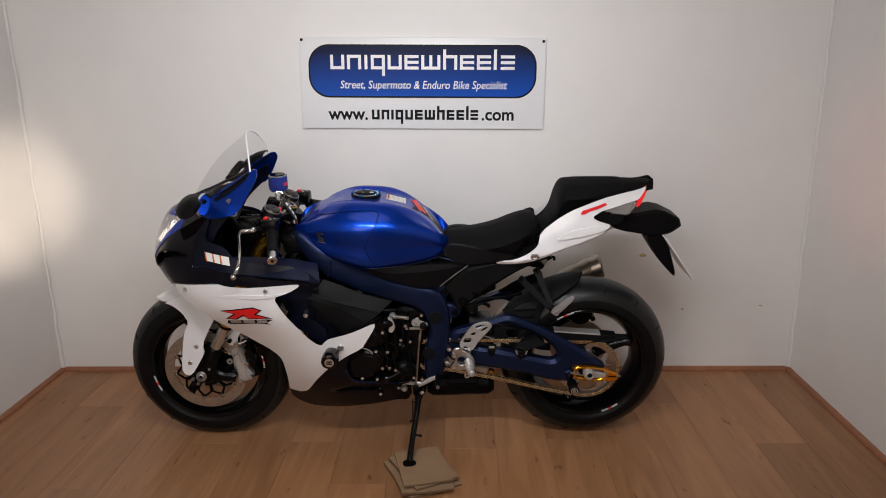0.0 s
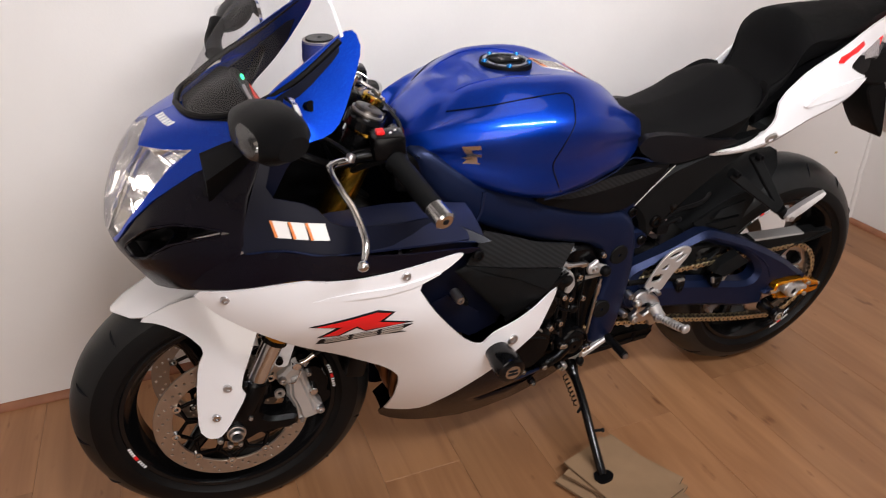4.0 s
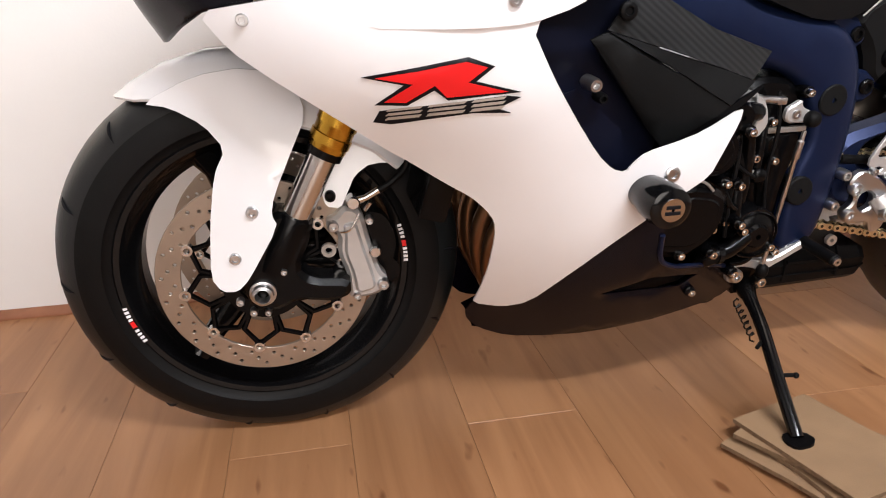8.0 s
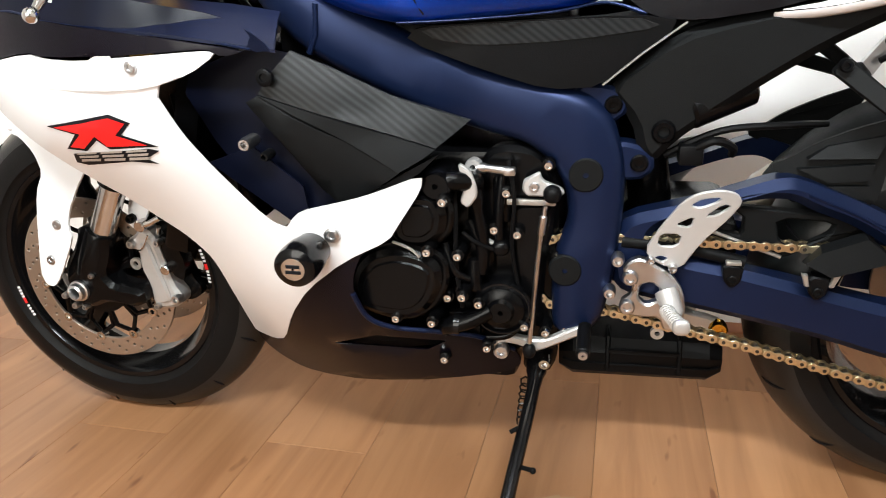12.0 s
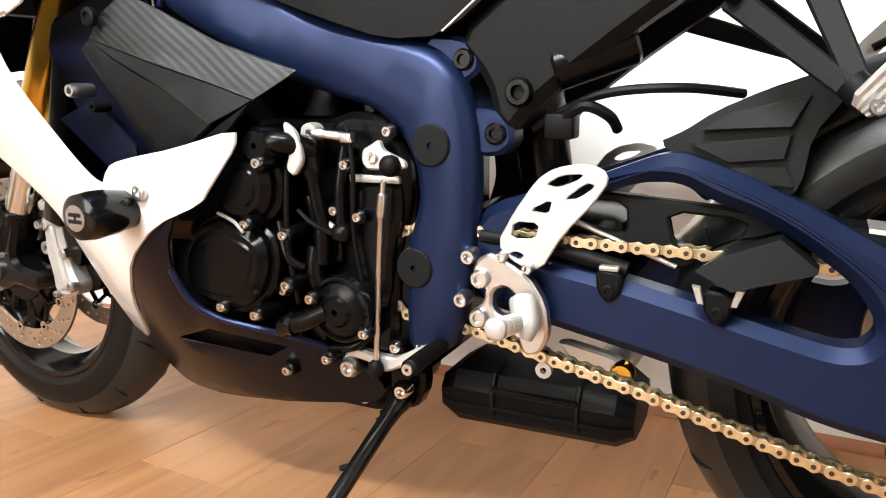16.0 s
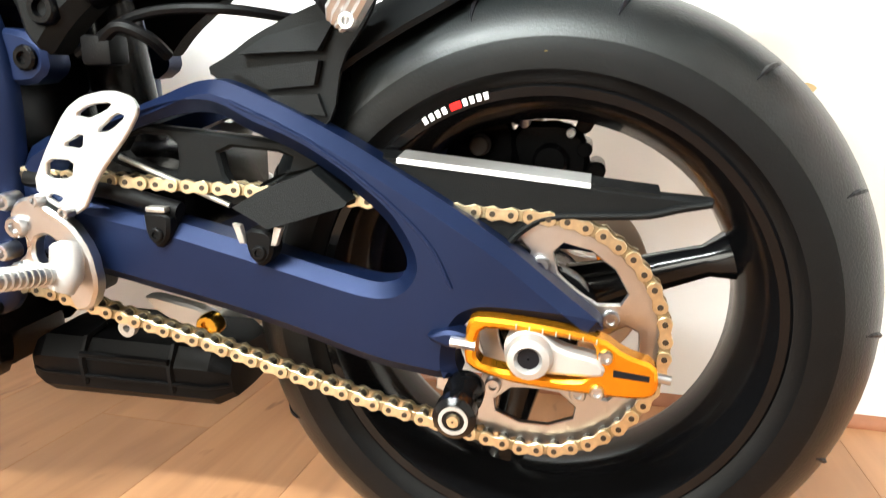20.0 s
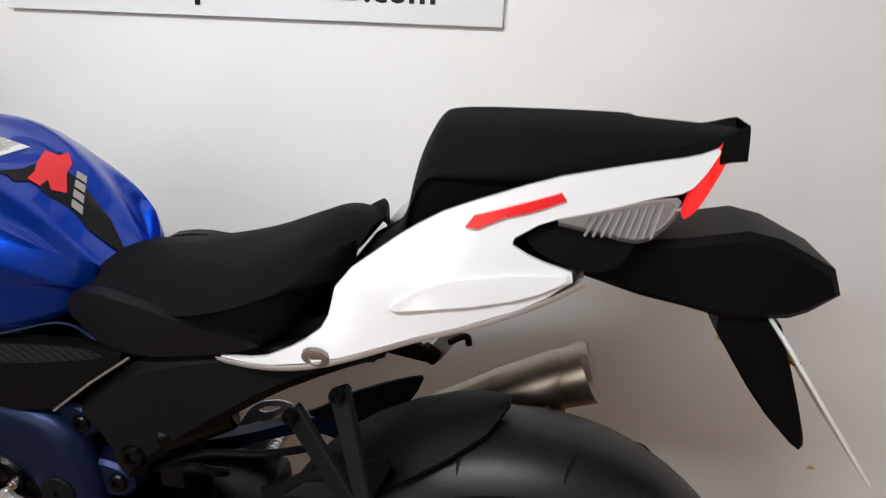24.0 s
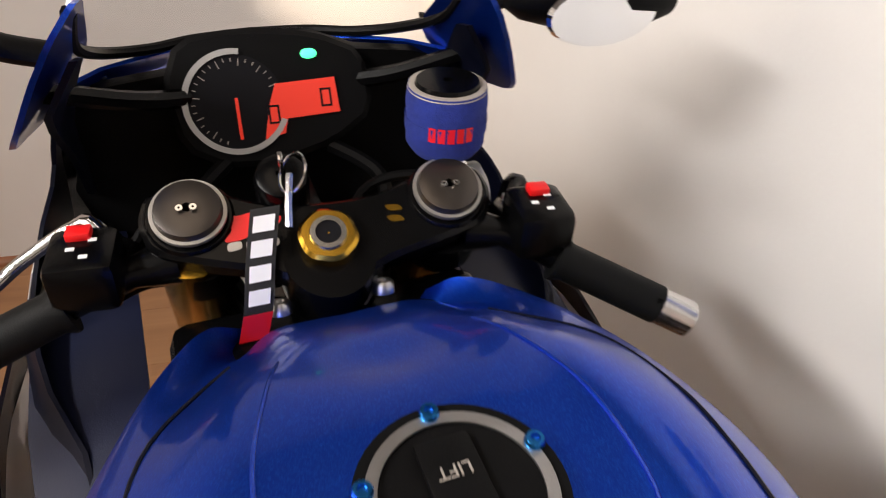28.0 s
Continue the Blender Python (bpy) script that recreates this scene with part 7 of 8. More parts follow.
for px, pz, py in ((0.349, 0.388, -0.129), (0.456, 0.380, -0.138)):
    part("guard_clip", prism([(px - 0.014, pz + 0.022), (px + 0.014, pz + 0.020), (px + 0.012, pz - 0.004), (px, pz - 0.015), (px - 0.012, pz - 0.002)], py - 0.008, py + 0.014, 0.003), BLACK, cg)
    bolt((px, py - 0.008, pz), 0.007, cg, BLACK, (0, -1, 0), 0.003)
    for dx in (-0.020, 0.020):
        if px > 0.4:
            part("clip_tab", prism([(px + dx - 0.004, pz + 0.026), (px + dx + 0.004, pz + 0.025), (px + dx * 0.75 + 0.003, pz + 0.008), (px + dx * 0.75 - 0.003, pz + 0.008)], py - 0.010, py - 0.004, 0.001, soft=0), CASTAL, cg)
    if px < 0.4:
        part("clip_tab", box(px - 0.010, px + 0.010, py - 0.008, py + 0.002, pz + 0.021, pz + 0.026, 0.001), CASTAL, cg)
rg = part("rear_chain_guard", prism([(0.545, 0.466), (0.578, 0.464), (0.746, 0.449), (0.800, 0.445), (0.843, 0.443), (0.842, 0.438), (0.813, 0.434), (0.791, 0.428), (0.713, 0.422), (0.696, 0.415), (0.678, 0.394), (0.640, 0.400), (0.560, 0.440)], -0.118, -0.100, 0.003, soft=1), MATT, bike, "matt black rear chain guard")
part("guard_top", loft([[(x, -0.117, z), (x, -0.0855, z + 0.003), (x, -0.0855, z - 0.002), (x, -0.117, z - 0.004)] for x, z in ((0.548, 0.467), (0.578, 0.4655), (0.746, 0.4505), (0.80, 0.4455))]), MATT, rg)
part("guard_strip", loft([[(x, -0.1185, z - 0.003), (x, -0.117, z + 0.0012), (x, -0.086, z + 0.0045), (x, -0.086, z + 0.0035), (x, -0.117, z)] for x, z in ((0.576, 0.4655), (0.743, 0.4510))]), ALUW, rg, "bare metal strip along the top of the guard", None, 10)
part("guard_lip", tube(curve([(0.676, -0.119, 0.396), (0.690, -0.119, 0.411), (0.711, -0.119, 0.4215), (0.760, -0.119, 0.4255), (0.791, -0.119, 0.428), (0.815, -0.119, 0.4345), (0.840, -0.119, 0.440)], 4), 0.0035, 8), MATT, rg)

# hugger
hg = part("hugger", arch(RC, (93, 98, 106, 116, 126, 136, 144, 149), (0.338, 0.337, 0.336, 0.338, 0.343, 0.348, 0.352, 0.354), (0.012, 0.05, 0.075, 0.088, 0.092, 0.090, 0.08, 0.06), (0.0, 0.02, 0.03, 0.04, 0.045, 0.045, 0.04, 0.03), 0.005), MATT, bike, "matt black hugger over the rear tyre")
HS = thin_plate([(0.365, 0.548, 0.085), (0.45, 0.605, 0.09), (0.53, 0.62, 0.10), (0.515, 0.545, 0.108), (0.50, 0.49, 0.112), (0.43, 0.53, 0.105)])
for s in (-1, 1):
    part("hugger_side", side_skin([(0.384, 0.538), (0.410, 0.550), (0.439, 0.570), (0.483, 0.590), (0.530, 0.606), (0.560, 0.612), (0.548, 0.582), (0.524, 0.548), (0.518, 0.500), (0.500, 0.484), (0.466, 0.500), (0.420, 0.518)], lambda x, z, s=s: s * HS(x, z), -s * 0.006, 0.02), MATT, hg)
    for lp, dz in (([(0.428, 0.552), (0.452, 0.568), (0.520, 0.584), (0.506, 0.556)], 0.012), ([(0.418, 0.538), (0.506, 0.548), (0.502, 0.527), (0.455, 0.522)], 0.009), ([(0.440, 0.516), (0.504, 0.519), (0.512, 0.501), (0.472, 0.502)], 0.006)):
        part("hugger_rib", side_skin(lp, lambda x, z, s=s, dz=dz: s * (HS(x, z) + dz * (1 if z < 0.56 else 0.4)), -s * dz, 0.02, soft=0), MATT, hg)

# sprocket and chain
SPY = -0.105
n = 42
loop = []
for k in range(n * 2):
    r = 0.1135 if k % 2 == 0 else 0.1075
    loop.append((RC.x + r * math.cos(k * math.pi / n), RC.z + r * math.sin(k * math.pi / n)))
holes = [[(RC.x + 0.036 * math.cos(k * math.tau / 32), RC.z + 0.036 * math.sin(k * math.tau / 32)) for k in range(32)]]
for q in range(5):
    a0 = radians(q * 72 + 54)
    holes.append([(RC.x + r * math.cos(a0 + d), RC.z + r * math.sin(a0 + d)) for r, d in ((0.060, -0.38), (0.078, -0.50), (0.088, -0.42), (0.091, -0.15), (0.091, 0.15), (0.088, 0.42), (0.078, 0.50), (0.060, 0.38), (0.055, 0.14), (0.055, -0.14))])
spr = part("rear_sprocket", prism(loop, SPY - 0.003, SPY + 0.003, 0.001, holes, 0), ALU, bike, "machined rear sprocket with oval windows")
part("sprocket_carrier", lathe([(0.03, -0.098), (0.05, -0.098), (0.056, -0.09), (0.056, -0.06), (0.03, -0.06)], RC, 32, "Y", None, True), RIM, spr)
for q in range(5):
    a = radians(q * 72 + 18)
    bolt((RC.x + 0.066 * math.cos(a), SPY - 0.004, RC.z + 0.066 * math.sin(a)), 0.008, spr, ALU, (0, -1, 0), 0.006)
part("front_sprocket", lathe([(0.02, -0.112), (0.046, -0.112), (0.046, -0.104), (0.02, -0.104)], (0.128, 0, 0.378), 24, "Y", None, True), CASTAL, bike)


def chain_path():
    """A closed loop round both sprockets."""
    f, rf, rr = Vector((0.128, 0.378)), 0.060, 0.1105
    pts = []
    pts += [Vector((x, z)) for x, z in ((0.150, 0.438), (0.222, 0.436), (0.315, 0.433), (0.425, 0.431), (0.55, 0.427), (0.66, 0.4225))]
    for k in range(0, 13):
        a = radians(92 - k * 15.6)
        pts.append(Vector((RC.x + rr * math.cos(a), RC.z + rr * math.sin(a))))
    pts += [Vector((x, z)) for x, z in ((0.640, 0.211), (0.552, 0.229), (0.471, 0.250), (0.381, 0.274), (0.290, 0.294), (0.200, 0.315), (0.150, 0.322))]
    for k in range(0, 9):
        a = radians(285 - k * 22)
        pts.append(Vector((f.x + rf * math.cos(a) * 0.95, f.y + rf * math.sin(a))))
    return pts


cp = chain_path()
lens2, tot = [0.0], 0.0
for a, b in zip(cp, cp[1:] + cp[:1]):
    tot += (b - a).length
    lens2.append(tot)


def chain_at(d):
    d %= tot
    for i in range(len(cp)):
        if lens2[i + 1] >= d:
            t = (d - lens2[i]) / max(1e-9, lens2[i + 1] - lens2[i])
            a, b = cp[i], cp[(i + 1) % len(cp)]
            return a + (b - a) * t
    return cp[0]


PITCH = 0.015875
count = int(round(tot / PITCH / 2)) * 2
step = tot / count
# figure-of-eight link plate: two eyes and a waist
lens_link = []
for side in (1, -1):
    lens_link += [(side * (PITCH / 2 + 0.0068 * math.cos(radians(a))), side * 0.0068 * math.sin(radians(a))) for a in (-125, -85, -50, -20, 20, 50, 85, 125)]
    lens_link.append((0, side * 0.0046))
outer_plate = prism(lens_link, -0.0098, -0.0078, 0.0004, soft=0)
for yy in (0.0078,):
    prism(lens_link, yy, yy + 0.002, 0, soft=0, bm=outer_plate)
plates = len(outer_plate.faces)
for px in (-PITCH / 2, PITCH / 2):
    rod((px, -0.0108, 0), (px, 0.0108, 0), 0.0027, seg=8, bm=outer_plate)
outer_plate.faces.ensure_lookup_table()
for fc in outer_plate.faces[plates:]:
    fc.material_index = 1
inner_plate = prism(lens_link, -0.0074, -0.0056, 0.0004, soft=0)
prism(lens_link, 0.0056, 0.0074, 0, soft=0, bm=inner_plate)
plates = len(inner_plate.faces)
for px in (-PITCH / 2, PITCH / 2):
    rod((px, -0.0056, 0), (px, 0.0056, 0), 0.0050, seg=8, bm=inner_plate)
inner_plate.faces.ensure_lookup_table()
for fc in inner_plate.faces[plates:]:
    fc.material_index = 1
chain = part("drive_chain", rod((0.15, -0.113, 0.438), (0.153, -0.111, 0.438), 0.003, seg=6), CHAIND, bike, "gold-coloured drive chain")
first = part("outer_link", outer_plate, CHAIN, chain)
second = part("inner_link", inner_plate, CHAINI, chain)
for link in (first, second):
    link.data.materials.append(CHAIND)
for i in range(count):
    a, b = chain_at(i * step), chain_at((i + 1) * step)
    m = (a + b) / 2
    ang = math.atan2(b.y - a.y, b.x - a.x)
    M = Matrix.Translation((m.x, -0.112, m.y)) @ Matrix.Rotation(-ang, 4, "Y")
    if i == 0:
        first.matrix_local = M
    elif i == 1:
        second.matrix_local = M
    else:
        again(first if i % 2 == 0 else second, chain, M)

# ---- footrests ----
PLATE = [(0.201, 0.399), (0.211, 0.415), (0.227, 0.421), (0.267, 0.399), (0.286, 0.371), (0.291, 0.336), (0.281, 0.313), (0.263, 0.309), (0.255, 0.331), (0.231, 0.329), (0.208, 0.333), (0.2, 0.351), (0.217, 0.365), (0.216, 0.383)]
PH = [(0.227, 0.379), (0.241, 0.385), (0.255, 0.375), (0.253, 0.357), (0.237, 0.349), (0.225, 0.359)]
HEEL = [(0.229, 0.430), (0.250, 0.468), (0.274, 0.502), (0.292, 0.514), (0.320, 0.520), (0.342, 0.515), (0.349, 0.503), (0.335, 0.481), (0.302, 0.444), (0.279, 0.404), (0.250, 0.410)]
HH = ([(0.284, 0.497), (0.300, 0.507), (0.324, 0.509), (0.316, 0.502), (0.296, 0.494)], [(0.266, 0.469), (0.291, 0.482), (0.287, 0.466)], [(0.249, 0.456), (0.277, 0.456), (0.273, 0.439), (0.246, 0.437)], [(0.303, 0.482), (0.326, 0.500), (0.336, 0.498), (0.318, 0.484)], [(0.243, 0.420), (0.252, 0.424), (0.262, 0.420), (0.254, 0.414)])
for s in (-1, 1):
    rs = part("rearset_plate", prism(PLATE, s * 0.152, s * 0.138, 0.003, (PH,)), ALU, bike, "machined aluminium rearset plate")
    part("heel_guard", prism(HEEL, s * 0.147, s * 0.142, 0.0012, HH), ALUW, rs, "silver heel guard with cut-outs")
    for px, pz, r in ((0.213, 0.391, 0.011), (0.211, 0.346, 0.011), (0.238, 0.418, 0.006), (0.268, 0.408, 0.006)):
        bolt((px, s * 0.153, pz), r, rs, ALU, (0, s, 0), 0.006)
    part("peg_mount", tube([(0.262, s * 0.150, 0.372), (0.272, s * 0.168, 0.350), (0.268, s * 0.172, 0.338)], [0.016, 0.015, 0.012], 12), ALUW, rs)
    pg = part("foot_peg", tube([(0.262, s * 0.165, 0.352), (0.266, s * 0.20, 0.360), (0.272, s * 0.252, 0.372)], [0.009, 0.0095, 0.0085], 12), ALU, rs, "knurled aluminium foot peg")
    for k in range(9):
        f = k / 8
        c = Vector((0.263 + 0.008 * f, s * (0.178 + 0.066 * f), 0.355 + 0.015 * f))
        part("knurl", lathe([(0.0085, -0.0015), (0.0108, -0.0008), (0.0108, 0.0008), (0.0085, 0.0015)], c, 12, "Y", None, True), ALUW, rs)
    part("peg_toe", egg((0.273, s * 0.256, 0.374), 0.011, 0.006, 0.011), ALUW, rs)
    # passenger footrest hanger
    dx = -0.006 if s < 0 else -0.072
    low = Vector((0.552, s * 0.185, 0.584)) if s < 0 else Vector((0.553, s * 0.157, 0.614))
    def flatbar(p, q, w0, w1, t):
        p, q = Vector(p), Vector(q)
        d = (q - p).normalized()
        n = Vector((0, 1, 0))
        u = d.cross(n).normalized()
        sec = []
        for c, w in ((p - d * 0.004, w0 * 0.8), (p, w0), (q, w1), (q + d * 0.003, w1 * 0.8)):
            sec.append([c + u * a * w + n * b * t for a, b in ((-1, -0.6), (-0.8, -1), (0.8, -1), (1, -0.6), (1, 0.6), (0.8, 1), (-0.8, 1), (-1, 0.6))])
        return loft(sec)
    hb = part("passenger_hanger", flatbar((0.454 + dx, s * 0.114, 0.670), low, 0.0125, 0.009, 0.007), MATT, bike, "black passenger footrest hanger", None, 20)
    part("hanger_strut", flatbar((0.509 + dx, s * 0.114, 0.703), low + Vector((0.004, s * 0.002, 0)), 0.0125, 0.009, 0.007), MATT, hb, "", None, 20)
    part("hanger_foot", tube([low + Vector((-0.006, 0, 0.010)), low + Vector((0.010, s * 0.008, -0.006))], 0.013, 12), BLACK, hb)
    bolt(low + Vector((0.013, s * 0.021, -0.008)), 0.007, hb, ALU, (0, s, 0), 0.006)
    # folded peg: a flat ribbed blade
    p0, p1 = low + Vector((0.002, s * 0.014, -0.010)), low + Vector((0.062, s * 0.046, 0.064))
    d = (p1 - p0).normalized()
    u = d.cross(Vector((0, s, 0))).normalized()
    w = u.cross(d)
    sec = []
    for f, hw, th in ((0, 0.008, 0.006), (0.08, 0.0125, 0.008), (0.45, 0.012, 0.0075), (0.9, 0.0085, 0.006), (1.0, 0.006, 0.004)):
        c = p0 + (p1 - p0) * f
        row = []
        for k in range(9):
            a = -1 + k / 4
            row.append(c + u * a * hw + w * (th * (1.0 if k % 2 else 0.72)))
        row += [c + u * hw - w * th, c - u * hw - w * th]
        sec.append(row)
    part("passenger_peg", loft(sec), PEGM, hb, "silver ribbed folding passenger peg", None, 15)
    part("hanger_hook", tube(curve([low + Vector((0.030, s * 0.010, 0.020)), low + Vector((0.055, s * 0.012, 0.032)), low + Vector((0.060, s * 0.012, 0.018))]), 0.005, 8), BLACK, hb)
    for px, pz in ((0.454 + dx, 0.674), (0.509 + dx, 0.707)):
        bolt((px, s * 0.13, pz), 0.008, hb, BLACK, (0, s, 0), 0.006)

# ---- exhaust ----
bx = part("exhaust_box", loft(body([(0.112, [(0, 0.222), (0.040, 0.222), (0.052, 0.206), (0.050, 0.182), (0.036, 0.172), (0, 0.170)]), (0.135, [(0, 0.238), (0.050, 0.236), (0.064, 0.214), (0.062, 0.178), (0.046, 0.163), (0, 0.161)]), (0.345, [(0, 0.240), (0.050, 0.236), (0.064, 0.216), (0.060, 0.180), (0.044, 0.166), (0, 0.164)]), (0.366, [(0, 0.228), (0.042, 0.225), (0.052, 0.208), (0.048, 0.186), (0.036, 0.176), (0, 0.174)])])), BLACK, bike, "black exhaust chamber under the engine", None, 30)
for x in (0.19, 0.30):
    part("box_rib", tube([(x, -0.062, 0.185), (x, -0.065, 0.214), (x, -0.052, 0.237), (x, -0.02, 0.241)], 0.004, 6), BLACK, bx)
part("box_rib", tube([(0.19, -0.066, 0.222), (0.30, -0.066, 0.222)], 0.004, 6), BLACK, bx)
part("box_seam", tube([(0.118, -0.055, 0.194), (0.14, -0.064, 0.194), (0.345, -0.064, 0.196), (0.364, -0.053, 0.196)], 0.0025, 6), BLACK, bx)
part("box_strap", lathe([(0.004, -0.004), (0.010, -0.004), (0.010, 0.004), (0.004, 0.004)], (0.262, -0.075, 0.264), 20, "Y", None, True), ALUW, bike)
part("linkage_arm", prism([(0.27, 0.30), (0.35, 0.285), (0.365, 0.265), (0.35, 0.255), (0.29, 0.275)], -0.06, -0.045, 0.003), ALUW, bike, "silver suspension linkage arm")
bolt((0.352, -0.062, 0.270), 0.014, bike, GOLD, (0, -1, 0), 0.008, "linkage_bolt")
sil = part("silencer", loft([[Vector((x, 0.160 + 0.050 * math.cos(a) * k, z + 0.062 * math.sin(a) * k)) for a in (q * math.tau / 24 for q in range(24))] for x, z, k in ((0.36, 0.35, 0.5), (0.42, 0.400, 0.8), (0.52, 0.462, 0.95), (0.66, 0.540, 0.98), (0.740, 0.582, 0.94), (0.760, 0.593, 0.80))]), SILM, bike, "dull brown-grey metal silencer on the far side")
part("silencer_tip", tube([(0.735, 0.160, 0.586), (0.790, 0.160, 0.612), (0.796, 0.160, 0.614)], [0.040, 0.047, 0.041], 20), SILM, sil, "dull silencer outlet ring")
part("link_pipe", tube(curve([(0.30, 0.06, 0.21), (0.33, 0.12, 0.25), (0.36, 0.17, 0.32), (0.38, 0.185, 0.36)]), 0.024, 14), CASTAL, sil)
# cables and hoses behind the frame
part("breather_hose", tube(curve([(0.25, -0.09, 0.55), (0.32, -0.095, 0.585), (0.40, -0.09, 0.592), (0.46, -0.05, 0.585)]), 0.005, 8), BLACK, bike)
part("hose_clamp", tube(curve([(0.28, -0.10, 0.555), (0.31, -0.11, 0.575), (0.335, -0.10, 0.565), (0.34, -0.08, 0.55)]), 0.006, 8), BLACK, bike)
part("hose_bracket", box(0.268, 0.30, -0.11, -0.08, 0.54, 0.568, 0.004), BLACK, bike)

# ---- handlebars and instruments ----
BARS = Matrix.Translation(HEAD) @ Matrix.Rotation(radians(-7.0), 4, "Z") @ Matrix.Translation(-HEAD)
U = Vector((-0.895, 0, 0.446))  # forwards, square to the fork
CT = Vector((-0.390, 0, 0.931))
CL = Matrix((( -U.x, 0, AXIS.x, CT.x), (0, 1, 0, 0), (-U.z, 0, AXIS.z, CT.z), (0, 0, 0, 1)))  # x back, y right, z up the fork


def clamp_plate(loop, z0, z1, edge):
    bm = prism(loop, z1, z0, edge, soft=2)
    bmesh.ops.transform(bm, matrix=Matrix(((1, 0, 0, 0), (0, 0, 1, 0), (0, 1, 0, 0), (0, 0, 0, 1))), verts=bm.verts)
    return bm


YOKE = [(-0.034, -0.102), (-0.026, -0.135), (0.0, -0.142), (0.028, -0.132), (0.040, -0.095), (0.052, -0.05), (0.062, -0.03), (0.064, 0.0), (0.062, 0.03), (0.052, 0.05), (0.040, 0.095), (0.028, 0.132), (0.0, 0.142), (-0.026, 0.135), (-0.034, 0.102), (-0.010, 0.055), (-0.004, 0.02), (-0.004, -0.02), (-0.010, -0.055)]
yoke = part("top_yoke", clamp_plate(YOKE, -0.030, -0.012, 0.004), ENGINE, bike, "black top yoke", BARS @ CL)
part("lower_yoke", clamp_plate([(x, y) for x, y in YOKE], -0.235, -0.205, 0.004), ENGINE, bike, "", BARS @ CL)
for s in (-1, 1):
    part("cap_clamp", lathe([(0.026, -0.034), (0.0335, -0.034), (0.0335, -0.012), (0.0315, -0.0095), (0.026, -0.0095)], (0, s * 0.102, 0), 32, "Z", None, True), ENGINE, yoke, "", BARS @ CL)
    fc = part("fork_cap", lathe([(0.004, 0.0045), (0.018, 0.005), (0.0245, 0.003), (0.0255, -0.002), (0.0275, -0.004), (0.0275, -0.012), (0.004, -0.012)], (0, s * 0.102, 0), 32, "Z", None, True), GREYM, bike, "dark grey anodised fork cap", BARS @ CL)
    part("cap_ring", lathe([(0.0258, -0.006), (0.0288, -0.006), (0.0288, -0.0025), (0.0258, -0.0025)], (0, s * 0.102, 0), 32, "Z", None, True), CASTAL, fc, "", BARS @ CL)
    for dx in (-0.005, 0.005):
        part("adjuster", lathe([(0.001, 0.005), (0.0028, 0.005), (0.0028, 0.008), (0.001, 0.008)], (0.002, s * 0.102 + dx, 0), 10, "Z", None, True), CHROME, fc, "", BARS @ CL)
hexa = [(0.026 * math.cos(radians(60 * k + 15)) + 0.033, 0.026 * math.sin(radians(60 * k + 15))) for k in range(6)]
bm = clamp_plate(hexa, -0.012, 0.002, 0.003)
part("stem_nut", bm, GOLD, yoke, "gold stem nut", BARS @ CL)
# the hollow stem's dark inside, painted as a flat black disc
part("stem_bore", lathe([(0.001, 0.0026), (0.010, 0.0026), (0.010, -0.001), (0.001, -0.001)], (0.033, 0, 0), 20, "Z", None, True), INK, yoke, "", BARS @ CL)
part("stem_ring", lathe([(0.010, 0.0022), (0.015, 0.0022), (0.014, 0.0045), (0.010, 0.0045)], (0.033, 0, 0), 24, "Z", None, True), CHROME, yoke, "", BARS @ CL)
part("yoke_cover", lathe([(0.02, -0.10), (0.034, -0.09), (0.038, -0.06), (0.034, -0.03), (0.02, -0.03)], (0.045, 0, 0), 28, "Z", None, True), NAVYD, yoke, "", BARS @ CL)
part("stem_collar", lathe([(0.035, -0.052), (0.0392, -0.052), (0.0392, -0.046), (0.035, -0.046)], (0.045, 0, 0), 32, "Z", None, True), CASTAL, yoke, "silver collar", BARS @ CL)
y0 = -0.058
part("yoke_emblem", clamp_plate([(-0.004, y0 - 0.022), (0.004, y0 - 0.010), (0.0, y0 + 0.004), (0.006, y0 + 0.026), (0.016, y0 + 0.020), (0.014, y0 + 0.006), (0.024, y0 - 0.004), (0.026, y0 - 0.022), (0.014, y0 - 0.012)], -0.012, -0.0112, 0.0), RED, yoke, "red emblem", BARS @ CL, 0)
for k in range(3):
    part("yoke_bar", clamp_plate([(0.026, -0.076 + k * 0.014), (0.034, -0.076 + k * 0.014), (0.032, -0.065 + k * 0.014), (0.025, -0.065 + k * 0.014)], -0.012, -0.0112, 0.0), GREYD, yoke, "", BARS @ CL, 0)
for k in range(2):
    part("yoke_badge", clamp_plate([(0.006 + k * 0.010, 0.048), (0.012 + k * 0.010, 0.052), (0.012 + k * 0.010, 0.064), (0.006 + k * 0.010, 0.060)], -0.012, -0.0112, 0.0), GOLD, yoke, "", BARS @ CL, 0)
ig = part("ignition_lock", lathe([(0.004, 0.006), (0.014, 0.006), (0.020, 0.003), (0.022, -0.004), (0.022, -0.03), (0.004, -0.03)], (-0.022, -0.030, 0), 28, "Z", None, True), ENGINE, bike, "black ignition lock with its key in", BARS @ CL)
part("key", box(-0.026, -0.018, -0.032, -0.028, 0.004, 0.030, 0.001), CHROME, ig, "", BARS @ CL)
kr = [(-0.012 + 0.016 * math.cos(a), -0.022 + 0.010 * math.sin(a), 0.020 + 0.012 * math.sin(a)) for a in (k * math.tau / 20 for k in range(21))]
part("key_ring", tube(kr, 0.0014, 6), CHROME, ig, "steel key ring", BARS @ CL)
